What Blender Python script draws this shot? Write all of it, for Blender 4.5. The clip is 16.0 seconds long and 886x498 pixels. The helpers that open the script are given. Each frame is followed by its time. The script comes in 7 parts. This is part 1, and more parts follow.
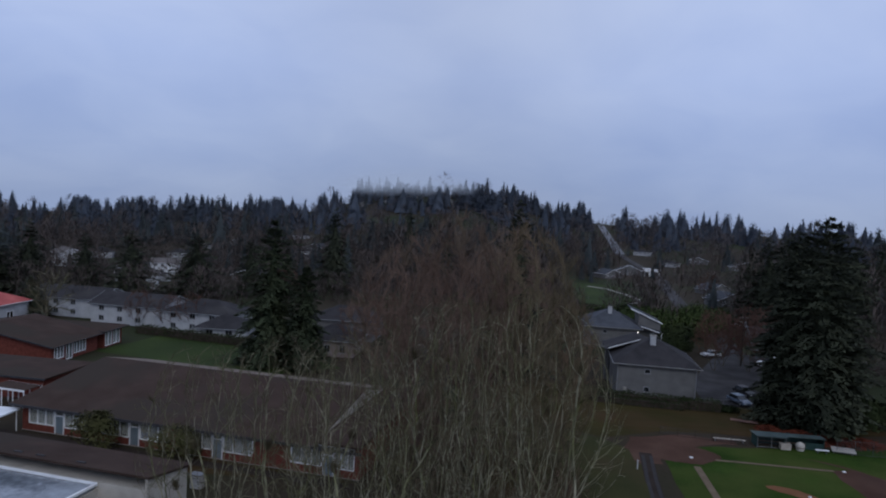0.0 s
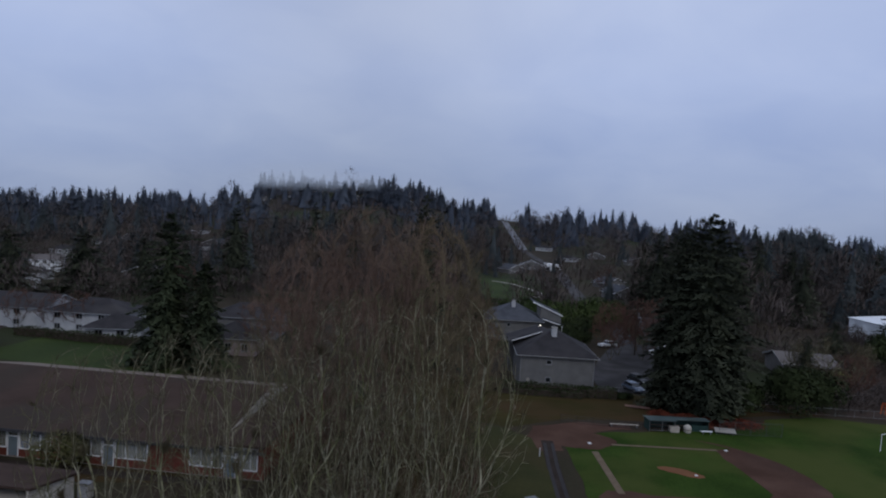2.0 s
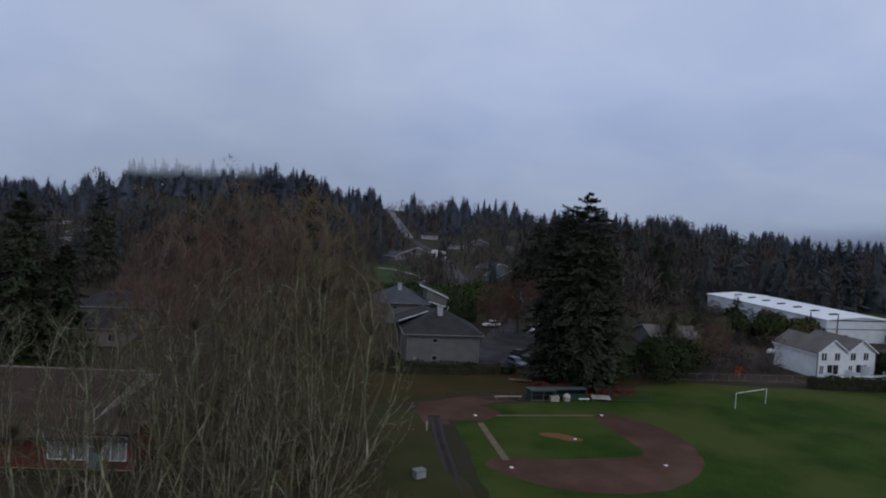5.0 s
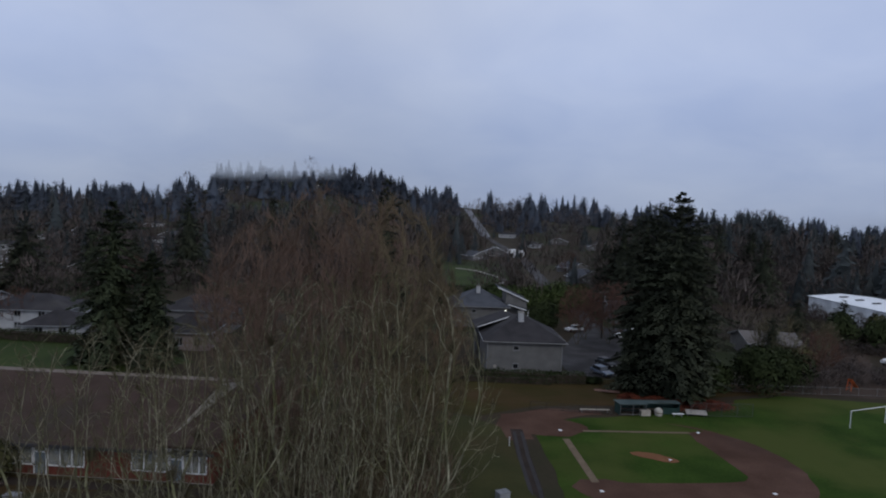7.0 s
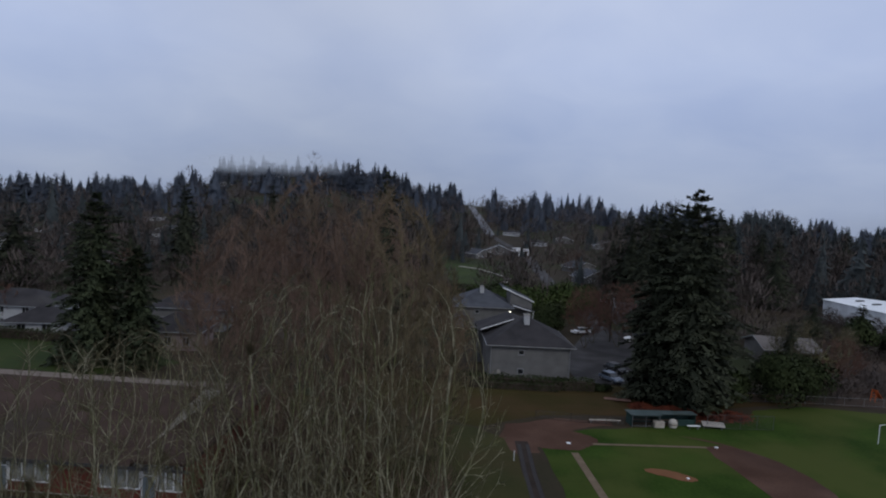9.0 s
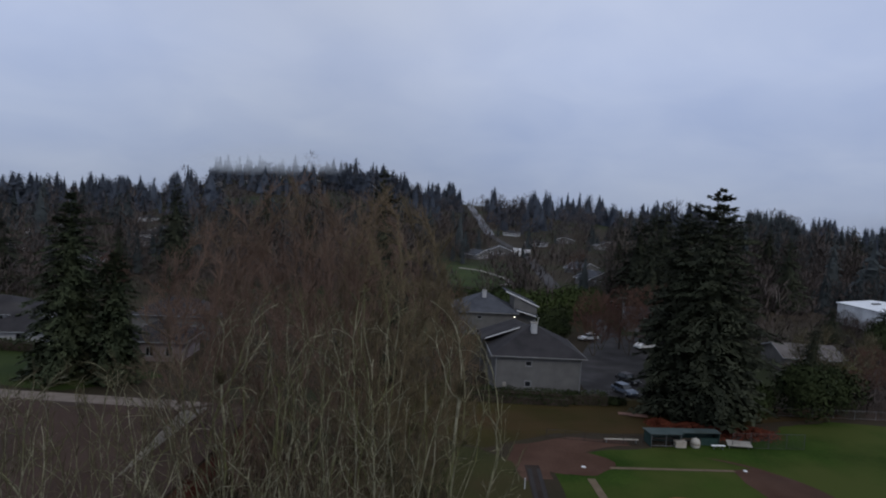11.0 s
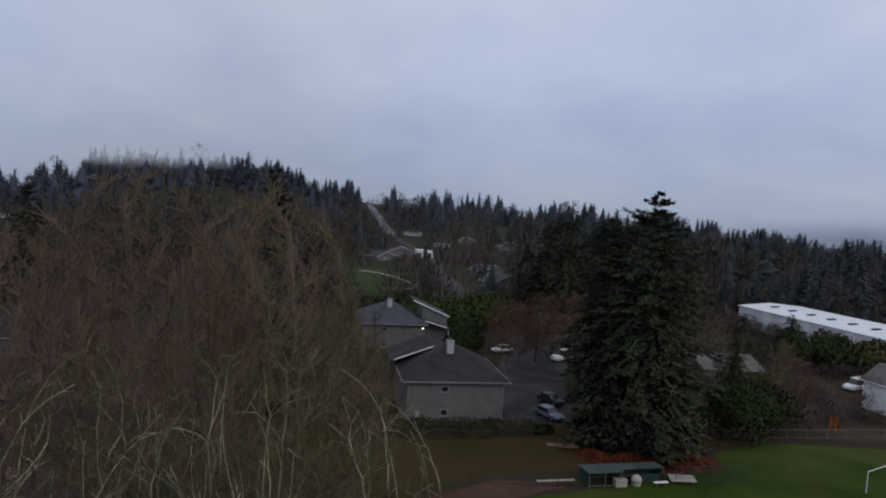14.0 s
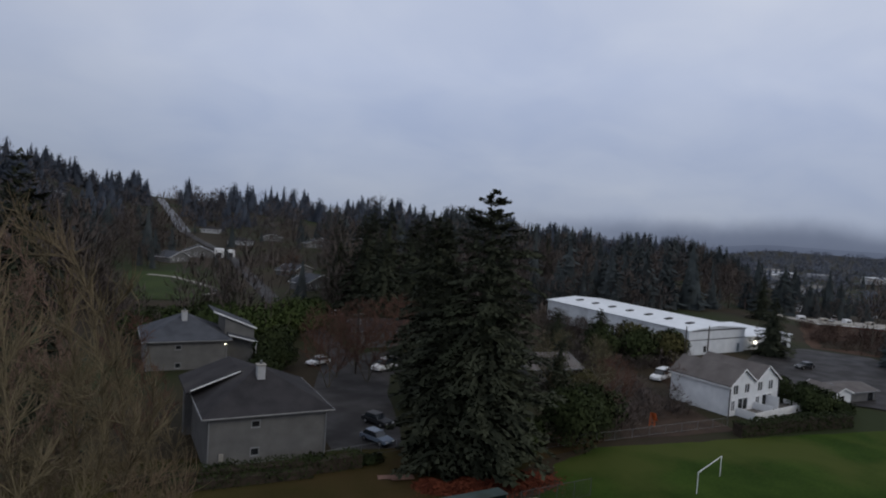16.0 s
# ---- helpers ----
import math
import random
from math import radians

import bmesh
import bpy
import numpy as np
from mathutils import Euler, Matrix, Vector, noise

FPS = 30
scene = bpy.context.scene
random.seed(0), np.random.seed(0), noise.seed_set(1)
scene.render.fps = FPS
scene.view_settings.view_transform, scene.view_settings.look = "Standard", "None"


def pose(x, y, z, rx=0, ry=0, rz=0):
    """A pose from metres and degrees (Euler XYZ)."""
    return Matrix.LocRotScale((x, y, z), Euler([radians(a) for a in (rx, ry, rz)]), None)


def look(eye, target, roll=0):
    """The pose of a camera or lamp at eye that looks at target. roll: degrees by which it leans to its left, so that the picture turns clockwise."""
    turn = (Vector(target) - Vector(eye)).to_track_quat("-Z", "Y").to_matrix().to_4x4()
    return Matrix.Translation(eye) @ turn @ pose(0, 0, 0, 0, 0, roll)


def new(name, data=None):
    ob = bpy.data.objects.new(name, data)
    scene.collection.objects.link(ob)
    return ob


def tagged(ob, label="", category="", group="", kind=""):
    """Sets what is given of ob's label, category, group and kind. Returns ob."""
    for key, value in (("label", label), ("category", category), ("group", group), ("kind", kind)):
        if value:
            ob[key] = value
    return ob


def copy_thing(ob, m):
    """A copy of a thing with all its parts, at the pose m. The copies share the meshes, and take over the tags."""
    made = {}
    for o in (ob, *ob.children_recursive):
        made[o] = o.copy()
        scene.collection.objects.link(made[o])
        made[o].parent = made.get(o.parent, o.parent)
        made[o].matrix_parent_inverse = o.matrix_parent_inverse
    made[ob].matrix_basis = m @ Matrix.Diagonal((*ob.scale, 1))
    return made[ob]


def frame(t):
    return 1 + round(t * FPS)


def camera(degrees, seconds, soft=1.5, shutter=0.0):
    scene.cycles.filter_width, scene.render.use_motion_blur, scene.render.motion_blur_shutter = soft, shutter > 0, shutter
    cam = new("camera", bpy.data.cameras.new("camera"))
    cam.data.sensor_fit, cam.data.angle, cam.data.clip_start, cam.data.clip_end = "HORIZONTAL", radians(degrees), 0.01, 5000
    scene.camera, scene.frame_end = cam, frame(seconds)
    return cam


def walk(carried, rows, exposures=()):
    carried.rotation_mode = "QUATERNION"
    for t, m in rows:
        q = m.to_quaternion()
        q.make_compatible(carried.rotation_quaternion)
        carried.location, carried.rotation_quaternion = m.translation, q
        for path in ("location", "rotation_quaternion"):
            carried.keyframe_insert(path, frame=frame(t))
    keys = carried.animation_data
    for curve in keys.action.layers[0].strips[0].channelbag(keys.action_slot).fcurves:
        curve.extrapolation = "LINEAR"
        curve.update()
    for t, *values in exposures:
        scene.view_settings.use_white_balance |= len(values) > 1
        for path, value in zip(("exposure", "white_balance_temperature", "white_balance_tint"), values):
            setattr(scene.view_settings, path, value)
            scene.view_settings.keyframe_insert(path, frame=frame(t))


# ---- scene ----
cam = camera(67.5, 16.0, soft=2.0)
PATH = [
    (0, (0.476, -3.16, 29.805), (0.343, -1.168, 29.695), 2.9),
    (0.5, (0.722, -3.449, 29.964), (0.671, -1.452, 29.855), 2.9),
    (1, (0.652, -3.301, 30.136), (0.701, -1.304, 30.029), 3.1),
    (1.5, (0.485, -3.091, 30.102), (0.594, -1.096, 29.995), 3.2),
    (2, (0.431, -3.143, 29.629), (0.58, -1.152, 29.522), 3.3),
    (2.5, (0.644, -3.206, 28.864), (0.827, -1.218, 28.753), 3.2),
    (3, (1.233, -3.387, 28.176), (1.827, -1.48, 28.087), 3.7),
    (3.5, (0.866, -3.086, 27.607), (2.008, -1.445, 27.552), 4.3),
    (4, (0.458, -2.697, 27.298), (1.51, -0.997, 27.231), 4.1),
    (4.5, (0.639, -2.635, 27.366), (1.305, -0.752, 27.267), 3.5),
    (5, (0.816, -2.543, 27.599), (1.303, -0.606, 27.485), 3.2),
    (5.2, (0.876, -2.35, 27.644), (1.297, -0.398, 27.526), 3.2),
    (7.3, (1.126, 1.776, 28.566), (1.378, 3.755, 28.43), 2.6),
    (7.5, (1.323, 2.174, 28.541), (1.575, 4.153, 28.401), 2.9),
    (8, (1.735, 3.579, 28.48), (1.984, 5.558, 28.341), 2.6),
    (8.5, (1.955, 5.189, 28.38), (2.204, 7.169, 28.24), 2.7),
    (9, (1.991, 6.892, 28.273), (2.241, 8.871, 28.131), 3.0),
    (11.5, (2.518, 16.031, 28.397), (2.773, 18.009, 28.254), 2.9),
    (12, (2.573, 18.04, 28.442), (2.83, 20.018, 28.299), 2.9),
    (12.5, (2.768, 20.205, 28.401), (3.082, 22.175, 28.258), 3.3),
    (13, (2.934, 22.74, 28.486), (3.247, 24.711, 28.344), 3.0),
    (13.5, (3.127, 25.346, 28.614), (3.572, 27.291, 28.476), 3.1),
    (14, (3.463, 27.893, 28.708), (4.018, 29.81, 28.576), 3.6),
    (14.5, (3.767, 30.737, 28.868), (4.529, 32.582, 28.746), 3.7),
    (15, (4.191, 33.376, 28.947), (5.099, 35.154, 28.832), 3.8),
    (15.5, (5.103, 36.094, 29.019), (6.126, 37.81, 28.909), 3.8),
    (16, (6.035, 38.988, 29.119), (7.117, 40.666, 29.008), 3.7),
]
walk(cam, [(t, look(eye, target, roll)) for t, eye, target, roll in PATH], [(0, -0.03, 6050, 11), (1.5, -0.05, 6250, 11), (3.5, -0.05, 6430, 9), (4.1, -0.14, 6450, 9), (4.6, -0.14, 6500, 9), (5.2, -0.07, 6540, 9), (9, 0.03, 6650, 9), (12.5, 0.03, 6880, 9), (16, 0.0, 7150, 8)])

# ---- world and light ----
world = bpy.data.worlds.new("overcast_sky")
scene.world = world
world.use_nodes = True
wn, wl = world.node_tree.nodes, world.node_tree.links
wn.clear()


def wnode(kind, **values):
    n = wn.new(kind)
    for key, v in values.items():
        n.inputs[key.replace("_", " ")].default_value = v
    return n


def wmath(op, a, b=None, c=None):
    n = wn.new("ShaderNodeMath")
    n.operation = op
    for i, v in enumerate((a, b, c)):
        if v is None:
            continue
        if isinstance(v, (int, float)):
            n.inputs[i].default_value = v
        else:
            wl.new(v, n.inputs[i])
    return n.outputs[0]


sky = wn.new("ShaderNodeTexSky")
sky.sky_type, sky.sun_disc = "NISHITA", False
sky.sun_elevation, sky.sun_rotation = radians(38), radians(165)
coord = wn.new("ShaderNodeTexCoord")
sep = wn.new("ShaderNodeSeparateXYZ")
wl.new(coord.outputs["Generated"], sep.inputs[0])
up = wmath("MAXIMUM", sep.outputs[2], 0.0)
flat = wmath("ADD", up, 0.34)
comb = wn.new("ShaderNodeCombineXYZ")
wl.new(wmath("DIVIDE", sep.outputs[0], flat), comb.inputs[0])
wl.new(wmath("DIVIDE", sep.outputs[1], flat), comb.inputs[1])
big = wnode("ShaderNodeTexNoise", Scale=0.9, Detail=4.0, Roughness=0.42, Distortion=0.35)
small = wnode("ShaderNodeTexNoise", Scale=3.0, Detail=5.0, Roughness=0.48, Distortion=0.5)
wl.new(comb.outputs[0], big.inputs["Vector"])
wl.new(comb.outputs[0], small.inputs["Vector"])
cloud = wmath("ADD", wmath("MULTIPLY", big.outputs[0], 0.68), wmath("MULTIPLY", small.outputs[0], 0.32))
ramp = wn.new("ShaderNodeValToRGB")
ramp.color_ramp.elements[0].position, ramp.color_ramp.elements[0].color = 0.34, (0.82, 0.88, 1.02, 1)
ramp.color_ramp.elements[1].position, ramp.color_ramp.elements[1].color = 0.66, (1.14, 1.14, 1.16, 1)
wl.new(cloud, ramp.inputs[0])
# an overcast sky is brighter overhead than at its foot
rise = wn.new("ShaderNodeValToRGB")
e = rise.color_ramp.elements
e[0].position, e[0].color = 0.0, (0.30, 0.355, 0.475, 1)
e[1].position, e[1].color = 1.0, (0.62, 0.66, 0.76, 1)
for at, c in ((0.06, (0.345, 0.405, 0.545, 1)), (0.2, (0.46, 0.525, 0.685, 1)), (0.42, (0.54, 0.595, 0.73, 1))):
    e.new(at).color = c
wl.new(up, rise.inputs[0])
mul = wn.new("ShaderNodeMix")
mul.data_type, mul.blend_type = "RGBA", "MULTIPLY"
mul.inputs[0].default_value = 1.0
wl.new(rise.outputs[0], mul.inputs[6])
wl.new(ramp.outputs[0], mul.inputs[7])
# the cloud is a little thicker over the hill than to its sides
bank = wn.new("ShaderNodeMapRange")
bank.interpolation_type = "SMOOTHSTEP"
for i, v in enumerate((0.0, 0.42, 0.90, 1.05)):
    bank.inputs[i + 1].default_value = v
wl.new(wmath("ABSOLUTE", wmath("ADD", sep.outputs[0], 0.06)), bank.inputs[0])
bg_cloud = wn.new("ShaderNodeBackground")
wl.new(mul.outputs[2], bg_cloud.inputs[0])
wl.new(bank.outputs[0], bg_cloud.inputs[1])
bg_sky = wnode("ShaderNodeBackground", Strength=0.06)
wl.new(sky.outputs[0], bg_sky.inputs[0])
mixw = wn.new("ShaderNodeMixShader")
mixw.inputs[0].default_value = 0.94
wl.new(bg_sky.outputs[0], mixw.inputs[1])
wl.new(bg_cloud.outputs[0], mixw.inputs[2])
out = wn.new("ShaderNodeOutputWorld")
wl.new(mixw.outputs[0], out.inputs[0])

sun = new("sun", bpy.data.lights.new("sun", "SUN"))
sun.data.energy, sun.data.angle, sun.data.color = 0.55, radians(25), (1.0, 0.96, 0.9)
sun.matrix_world = look((40, -110, 90), (0, 0, 0))


# ---- materials ----
def material(name, low, high, scale=1.0, rough=0.8, bump=0.15, metal=0.0, fine=14.0, spot=None, spot_at=0.62, spec=0.12, by_object=0.0, rough2=None):
    """Two scales of noise between two colours, with an optional third colour in patches."""
    m = bpy.data.materials.new(name)
    m.use_nodes = True
    n, l = m.node_tree.nodes, m.node_tree.links
    bsdf = n["Principled BSDF"]
    bsdf.inputs["Roughness"].default_value = rough
    bsdf.inputs["Metallic"].default_value = metal
    bsdf.inputs["Specular IOR Level"].default_value = spec
    tc = n.new("ShaderNodeTexCoord")
    a = n.new("ShaderNodeTexNoise")
    a.inputs["Scale"].default_value, a.inputs["Detail"].default_value = scale, 6.0
    b = n.new("ShaderNodeTexNoise")
    b.inputs["Scale"].default_value, b.inputs["Detail"].default_value = scale * fine, 4.0
    for t in (a, b):
        l.new(tc.outputs["Object"], t.inputs["Vector"])
    mix = n.new("ShaderNodeMath")
    mix.operation = "MULTIPLY_ADD"
    l.new(b.outputs[0], mix.inputs[0])
    mix.inputs[1].default_value = 0.45
    l.new(a.outputs[0], mix.inputs[2])
    r = n.new("ShaderNodeValToRGB")
    r.color_ramp.elements[0].position, r.color_ramp.elements[0].color = 0.52, (*low, 1)
    r.color_ramp.elements[1].position, r.color_ramp.elements[1].color = 0.92, (*high, 1)
    l.new(mix.outputs[0], r.inputs[0])
    colour = r.outputs[0]
    if spot:
        s = n.new("ShaderNodeTexNoise")
        s.inputs["Scale"].default_value, s.inputs["Detail"].default_value = scale * 0.37, 7.0
        l.new(tc.outputs["Object"], s.inputs["Vector"])
        sr = n.new("ShaderNodeValToRGB")
        sr.color_ramp.elements[0].position, sr.color_ramp.elements[1].position = spot_at - 0.07, spot_at + 0.07
        l.new(s.outputs[0], sr.inputs[0])
        mx = n.new("ShaderNodeMix")
        mx.data_type = "RGBA"
        l.new(sr.outputs[0], mx.inputs[0])
        l.new(colour, mx.inputs[6])
        mx.inputs[7].default_value = (*spot, 1)
        colour = mx.outputs[2]
    if by_object:
        info = n.new("ShaderNodeObjectInfo")
        geo = n.new("ShaderNodeNewGeometry")
        add = n.new("ShaderNodeMath")
        add.operation = "ADD"
        l.new(info.outputs["Random"], add.inputs[0])
        l.new(geo.outputs["Random Per Island"], add.inputs[1])
        rng = n.new("ShaderNodeMapRange")
        rng.inputs[1].default_value, rng.inputs[2].default_value = 0.0, 2.0
        rng.inputs[3].default_value, rng.inputs[4].default_value = 1 - by_object, 1 + by_object
        l.new(add.outputs[0], rng.inputs[0])
        hsv = n.new("ShaderNodeHueSaturation")
        l.new(rng.outputs[0], hsv.inputs["Value"])
        l.new(colour, hsv.inputs["Color"])
        colour = hsv.outputs[0]
    l.new(colour, bsdf.inputs["Base Color"])
    if rough2 is not None:
        rr = n.new("ShaderNodeMapRange")
        rr.inputs[1].default_value, rr.inputs[2].default_value = 0.4, 0.65
        rr.inputs[3].default_value, rr.inputs[4].default_value = rough, rough2
        l.new(a.outputs[0], rr.inputs[0])
        l.new(rr.outputs[0], bsdf.inputs["Roughness"])
    if bump:
        bp = n.new("ShaderNodeBump")
        bp.inputs["Strength"].default_value = bump
        l.new(b.outputs[0], bp.inputs["Height"])
        l.new(bp.outputs[0], bsdf.inputs["Normal"])
    return m


def striped(name, low, high, period, depth, rough=0.7, axis="Z"):
    """Painted lap siding or sheet metal: regular shadow lines as relief, faint colour noise."""
    m = material(name, low, high, 0.6, rough, 0.0)
    n, l = m.node_tree.nodes, m.node_tree.links
    tc = n.new("ShaderNodeTexCoord")
    w = n.new("ShaderNodeTexWave")
    w.wave_type, w.bands_direction, w.wave_profile = "BANDS", axis, "SAW"
    w.inputs["Scale"].default_value = 0.314 / period
    l.new(tc.outputs["Object"], w.inputs["Vector"])
    bp = n.new("ShaderNodeBump")
    bp.inputs["Strength"].default_value, bp.inputs["Distance"].default_value = 0.6, depth
    l.new(w.outputs["Fac"], bp.inputs["Height"])
    l.new(bp.outputs[0], n["Principled BSDF"].inputs["Normal"])
    return m


def glassy(name, tint):
    m = bpy.data.materials.new(name)
    m.use_nodes = True
    b = m.node_tree.nodes["Principled BSDF"]
    b.inputs["Base Color"].default_value = (*tint, 1)
    b.inputs["Roughness"].default_value = 0.06
    b.inputs["Transmission Weight"].default_value = 0.75
    b.inputs["IOR"].default_value = 1.45
    b.inputs["Specular IOR Level"].default_value = 0.2
    return m


def glowing(name, colour, power):
    m = bpy.data.materials.new(name)
    m.use_nodes = True
    b = m.node_tree.nodes["Principled BSDF"]
    b.inputs["Emission Color"].default_value = (*colour, 1)
    b.inputs["Emission Strength"].default_value = power
    return m


M_GROUND = material("winter_ground", (0.022, 0.019, 0.011), (0.042, 0.031, 0.020), 0.05, 0.95, 0.3, fine=30, spot=(0.022, 0.030, 0.011), spot_at=0.54)
M_FIELD = material("wet_playing_grass", (0.016, 0.034, 0.005), (0.033, 0.060, 0.010), 0.16, 0.95, 0.4, fine=16, spot=(0.049, 0.062, 0.015), spot_at=0.55, spec=0.05)
M_ROUGHGRASS = material("rough_winter_grass", (0.027, 0.025, 0.008), (0.046, 0.038, 0.014), 0.12, 0.95, 0.4, fine=25, spot=(0.054, 0.033, 0.017), spot_at=0.56, spec=0.05)
M_LAWN = material("park_lawn", (0.017, 0.030, 0.006), (0.034, 0.050, 0.011), 0.08, 0.9, 0.3, fine=25)
M_DIRT = material("wet_infield_clay", (0.054, 0.029, 0.020), (0.090, 0.050, 0.036), 0.16, 0.85, 0.25, fine=25, spot=(0.046, 0.025, 0.018), spot_at=0.6, rough2=0.7, spec=0.06)
M_MOUND = material("red_clay", (0.125, 0.056, 0.026), (0.17, 0.078, 0.038), 0.5, 0.85, 0.2)
M_CHALK = material("sandy_base_path", (0.105, 0.078, 0.052), (0.155, 0.118, 0.082), 0.7, 0.9, 0.2)
M_TRACK = material("gravel_track", (0.028, 0.022, 0.019), (0.045, 0.036, 0.031), 0.4, 0.95, 0.4, fine=30, spot=(0.036, 0.031, 0.020), spec=0.03)
M_RUT = material("wet_dark_rut", (0.016, 0.014, 0.014), (0.030, 0.026, 0.025), 0.6, 0.6, 0.3, fine=20)
M_ASPHALT = material("wet_asphalt", (0.028, 0.026, 0.026), (0.046, 0.043, 0.043), 0.25, 0.75, 0.15, fine=40, rough2=0.6, spot=(0.024, 0.022, 0.022))
M_ROAD = material("pale_wet_road", (0.075, 0.078, 0.088), (0.115, 0.118, 0.13), 0.1, 0.45, 0.1)
M_CONCRETE = material("concrete", (0.22, 0.21, 0.19), (0.34, 0.32, 0.29), 0.5, 0.85, 0.2)
M_BARK = material("lichened_bark", (0.055, 0.046, 0.032), (0.17, 0.15, 0.10), 0.9, 0.95, 0.4, spot=(0.12, 0.125, 0.06), spot_at=0.55, by_object=0.3)
M_LIMB = material("pale_limb_bark", (0.100, 0.094, 0.060), (0.345, 0.325, 0.232), 0.55, 0.95, 0.3, spot=(0.13, 0.135, 0.06), spot_at=0.55, by_object=0.5)
M_TWIG = material("reddish_twigs", (0.056, 0.046, 0.028), (0.104, 0.088, 0.051), 0.25, 0.95, 0.0, spot=(0.086, 0.088, 0.042), spot_at=0.56, by_object=0.35)
M_REDTWIG = material("red_brown_twigs", (0.118, 0.079, 0.061), (0.198, 0.134, 0.102), 0.2, 0.95, 0.0, spot=(0.135, 0.116, 0.076), spot_at=0.54, by_object=0.3)
M_OLIVETWIG = material("olive_brown_twigs", (0.106, 0.086, 0.054), (0.185, 0.150, 0.092), 0.2, 0.95, 0.0, spot=(0.165, 0.110, 0.076), spot_at=0.55, by_object=0.3)
M_TRUNK = material("dark_fir_bark", (0.028, 0.022, 0.017), (0.06, 0.047, 0.036), 1.2, 0.95, 0.5)
M_NEEDLE = material("fir_needles", (0.037, 0.043, 0.029), (0.061, 0.068, 0.043), 0.3, 0.9, 0.0, spot=(0.039, 0.046, 0.026), spot_at=0.6, by_object=0.4)
M_CEDAR = material("cedar_sprays", (0.044, 0.058, 0.033), (0.076, 0.092, 0.050), 0.3, 0.9, 0.0, by_object=0.3)
M_WOODS = material("distant_fir_foliage", (0.032, 0.040, 0.042), (0.055, 0.064, 0.066), 0.02, 0.95, 0.0, by_object=0.2)
# firs on the hill: distance haze is put into this bluer base colour
M_HAZEDFIRS = material("haze_tinted_fir_foliage", (0.046, 0.056, 0.074), (0.068, 0.081, 0.104), 0.012, 0.95, 0.0, spot=(0.046, 0.055, 0.070), by_object=0.15)
M_BAREWOODS = material("distant_bare_twigs", (0.078, 0.065, 0.060), (0.120, 0.097, 0.087), 0.014, 0.95, 0.0, spot=(0.074, 0.070, 0.056), by_object=0.12)
# bare trees high up: greyed and blued in the base colour for haze
M_HAZEDBARE = material("haze_tinted_bare_twigs", (0.070, 0.066, 0.072), (0.105, 0.095, 0.098), 0.014, 0.95, 0.0, spot=(0.066, 0.066, 0.064), by_object=0.2)
M_TRACKGRASS = material("olive_track_grass", (0.024, 0.028, 0.008), (0.044, 0.042, 0.014), 0.15, 0.95, 0.4, fine=25, spot=(0.046, 0.034, 0.015), spot_at=0.58)
# valley haze painted as a pale blue base colour on the trees
M_HAZEWOODS = material("haze_tinted_valley_woods", (0.110, 0.125, 0.165), (0.150, 0.168, 0.215), 0.01, 0.95, 0.0, by_object=0.25)
M_REDBRUSH = material("red_brown_brush", (0.080, 0.044, 0.034), (0.135, 0.076, 0.057), 0.3, 0.95, 0.0, by_object=0.3)
M_SHRUB = material("evergreen_shrub_leaves", (0.016, 0.024, 0.009), (0.036, 0.047, 0.018), 0.4, 0.85, 0.0, by_object=0.4)
M_HEDGE = material("laurel_hedge_leaves", (0.024, 0.039, 0.012), (0.056, 0.076, 0.025), 0.25, 0.85, 0.0, by_object=0.4)
M_OLIVE = material("olive_brush", (0.046, 0.046, 0.018), (0.095, 0.088, 0.036), 0.4, 0.9, 0.0, by_object=0.4)
M_BUSH = material("olive_bush_leaves", (0.048, 0.050, 0.019), (0.090, 0.088, 0.036), 0.5, 0.9, 0.0, by_object=0.3)
M_ORANGE = material("fallen_orange_leaves", (0.085, 0.023, 0.014), (0.16, 0.045, 0.024), 0.8, 0.9, 0.0, by_object=0.4)
M_BRICK = material("red_brick", (0.105, 0.030, 0.022), (0.17, 0.053, 0.038), 2.0, 0.9, 0.3, fine=10, by_object=0.1)
M_BROWNROOF = material("brown_composition_roof", (0.039, 0.026, 0.021), (0.060, 0.041, 0.034), 0.35, 0.9, 0.3, fine=40, spot=(0.043, 0.034, 0.028), spot_at=0.56, spec=0.06)
M_TANROOF = material("pale_tan_roof", (0.125, 0.10, 0.082), (0.185, 0.152, 0.124), 0.4, 0.85, 0.2, fine=30, spot=(0.14, 0.115, 0.095))
M_WETROOF = material("ponded_flat_roof", (0.11, 0.125, 0.145), (0.30, 0.33, 0.37), 0.22, 0.16, 0.1, fine=8, spot=(0.065, 0.062, 0.065), spot_at=0.56, spec=0.6, rough2=0.45)
M_CREAM = material("cream_stucco", (0.34, 0.32, 0.28), (0.46, 0.43, 0.38), 0.6, 0.9, 0.15)
M_WHITE = material("white_paint", (0.66, 0.67, 0.68), (0.80, 0.81, 0.82), 0.7, 0.6, 0.05)
M_SIDING = striped("white_lap_siding", (0.62, 0.64, 0.66), (0.76, 0.78, 0.80), 0.2, 0.02)
M_GREYSIDING = striped("grey_lap_siding", (0.118, 0.117, 0.116), (0.162, 0.16, 0.157), 0.2, 0.02)
M_PALESIDING = striped("pale_grey_siding", (0.34, 0.35, 0.365), (0.45, 0.46, 0.475), 0.2, 0.02)
M_PINKSIDING = striped("dusky_pink_siding", (0.19, 0.155, 0.155), (0.26, 0.215, 0.215), 0.2, 0.02)
M_GREYROOF = material("charcoal_shingles", (0.024, 0.023, 0.025), (0.042, 0.040, 0.043), 0.45, 0.9, 0.35, fine=35, spot=(0.048, 0.045, 0.045))
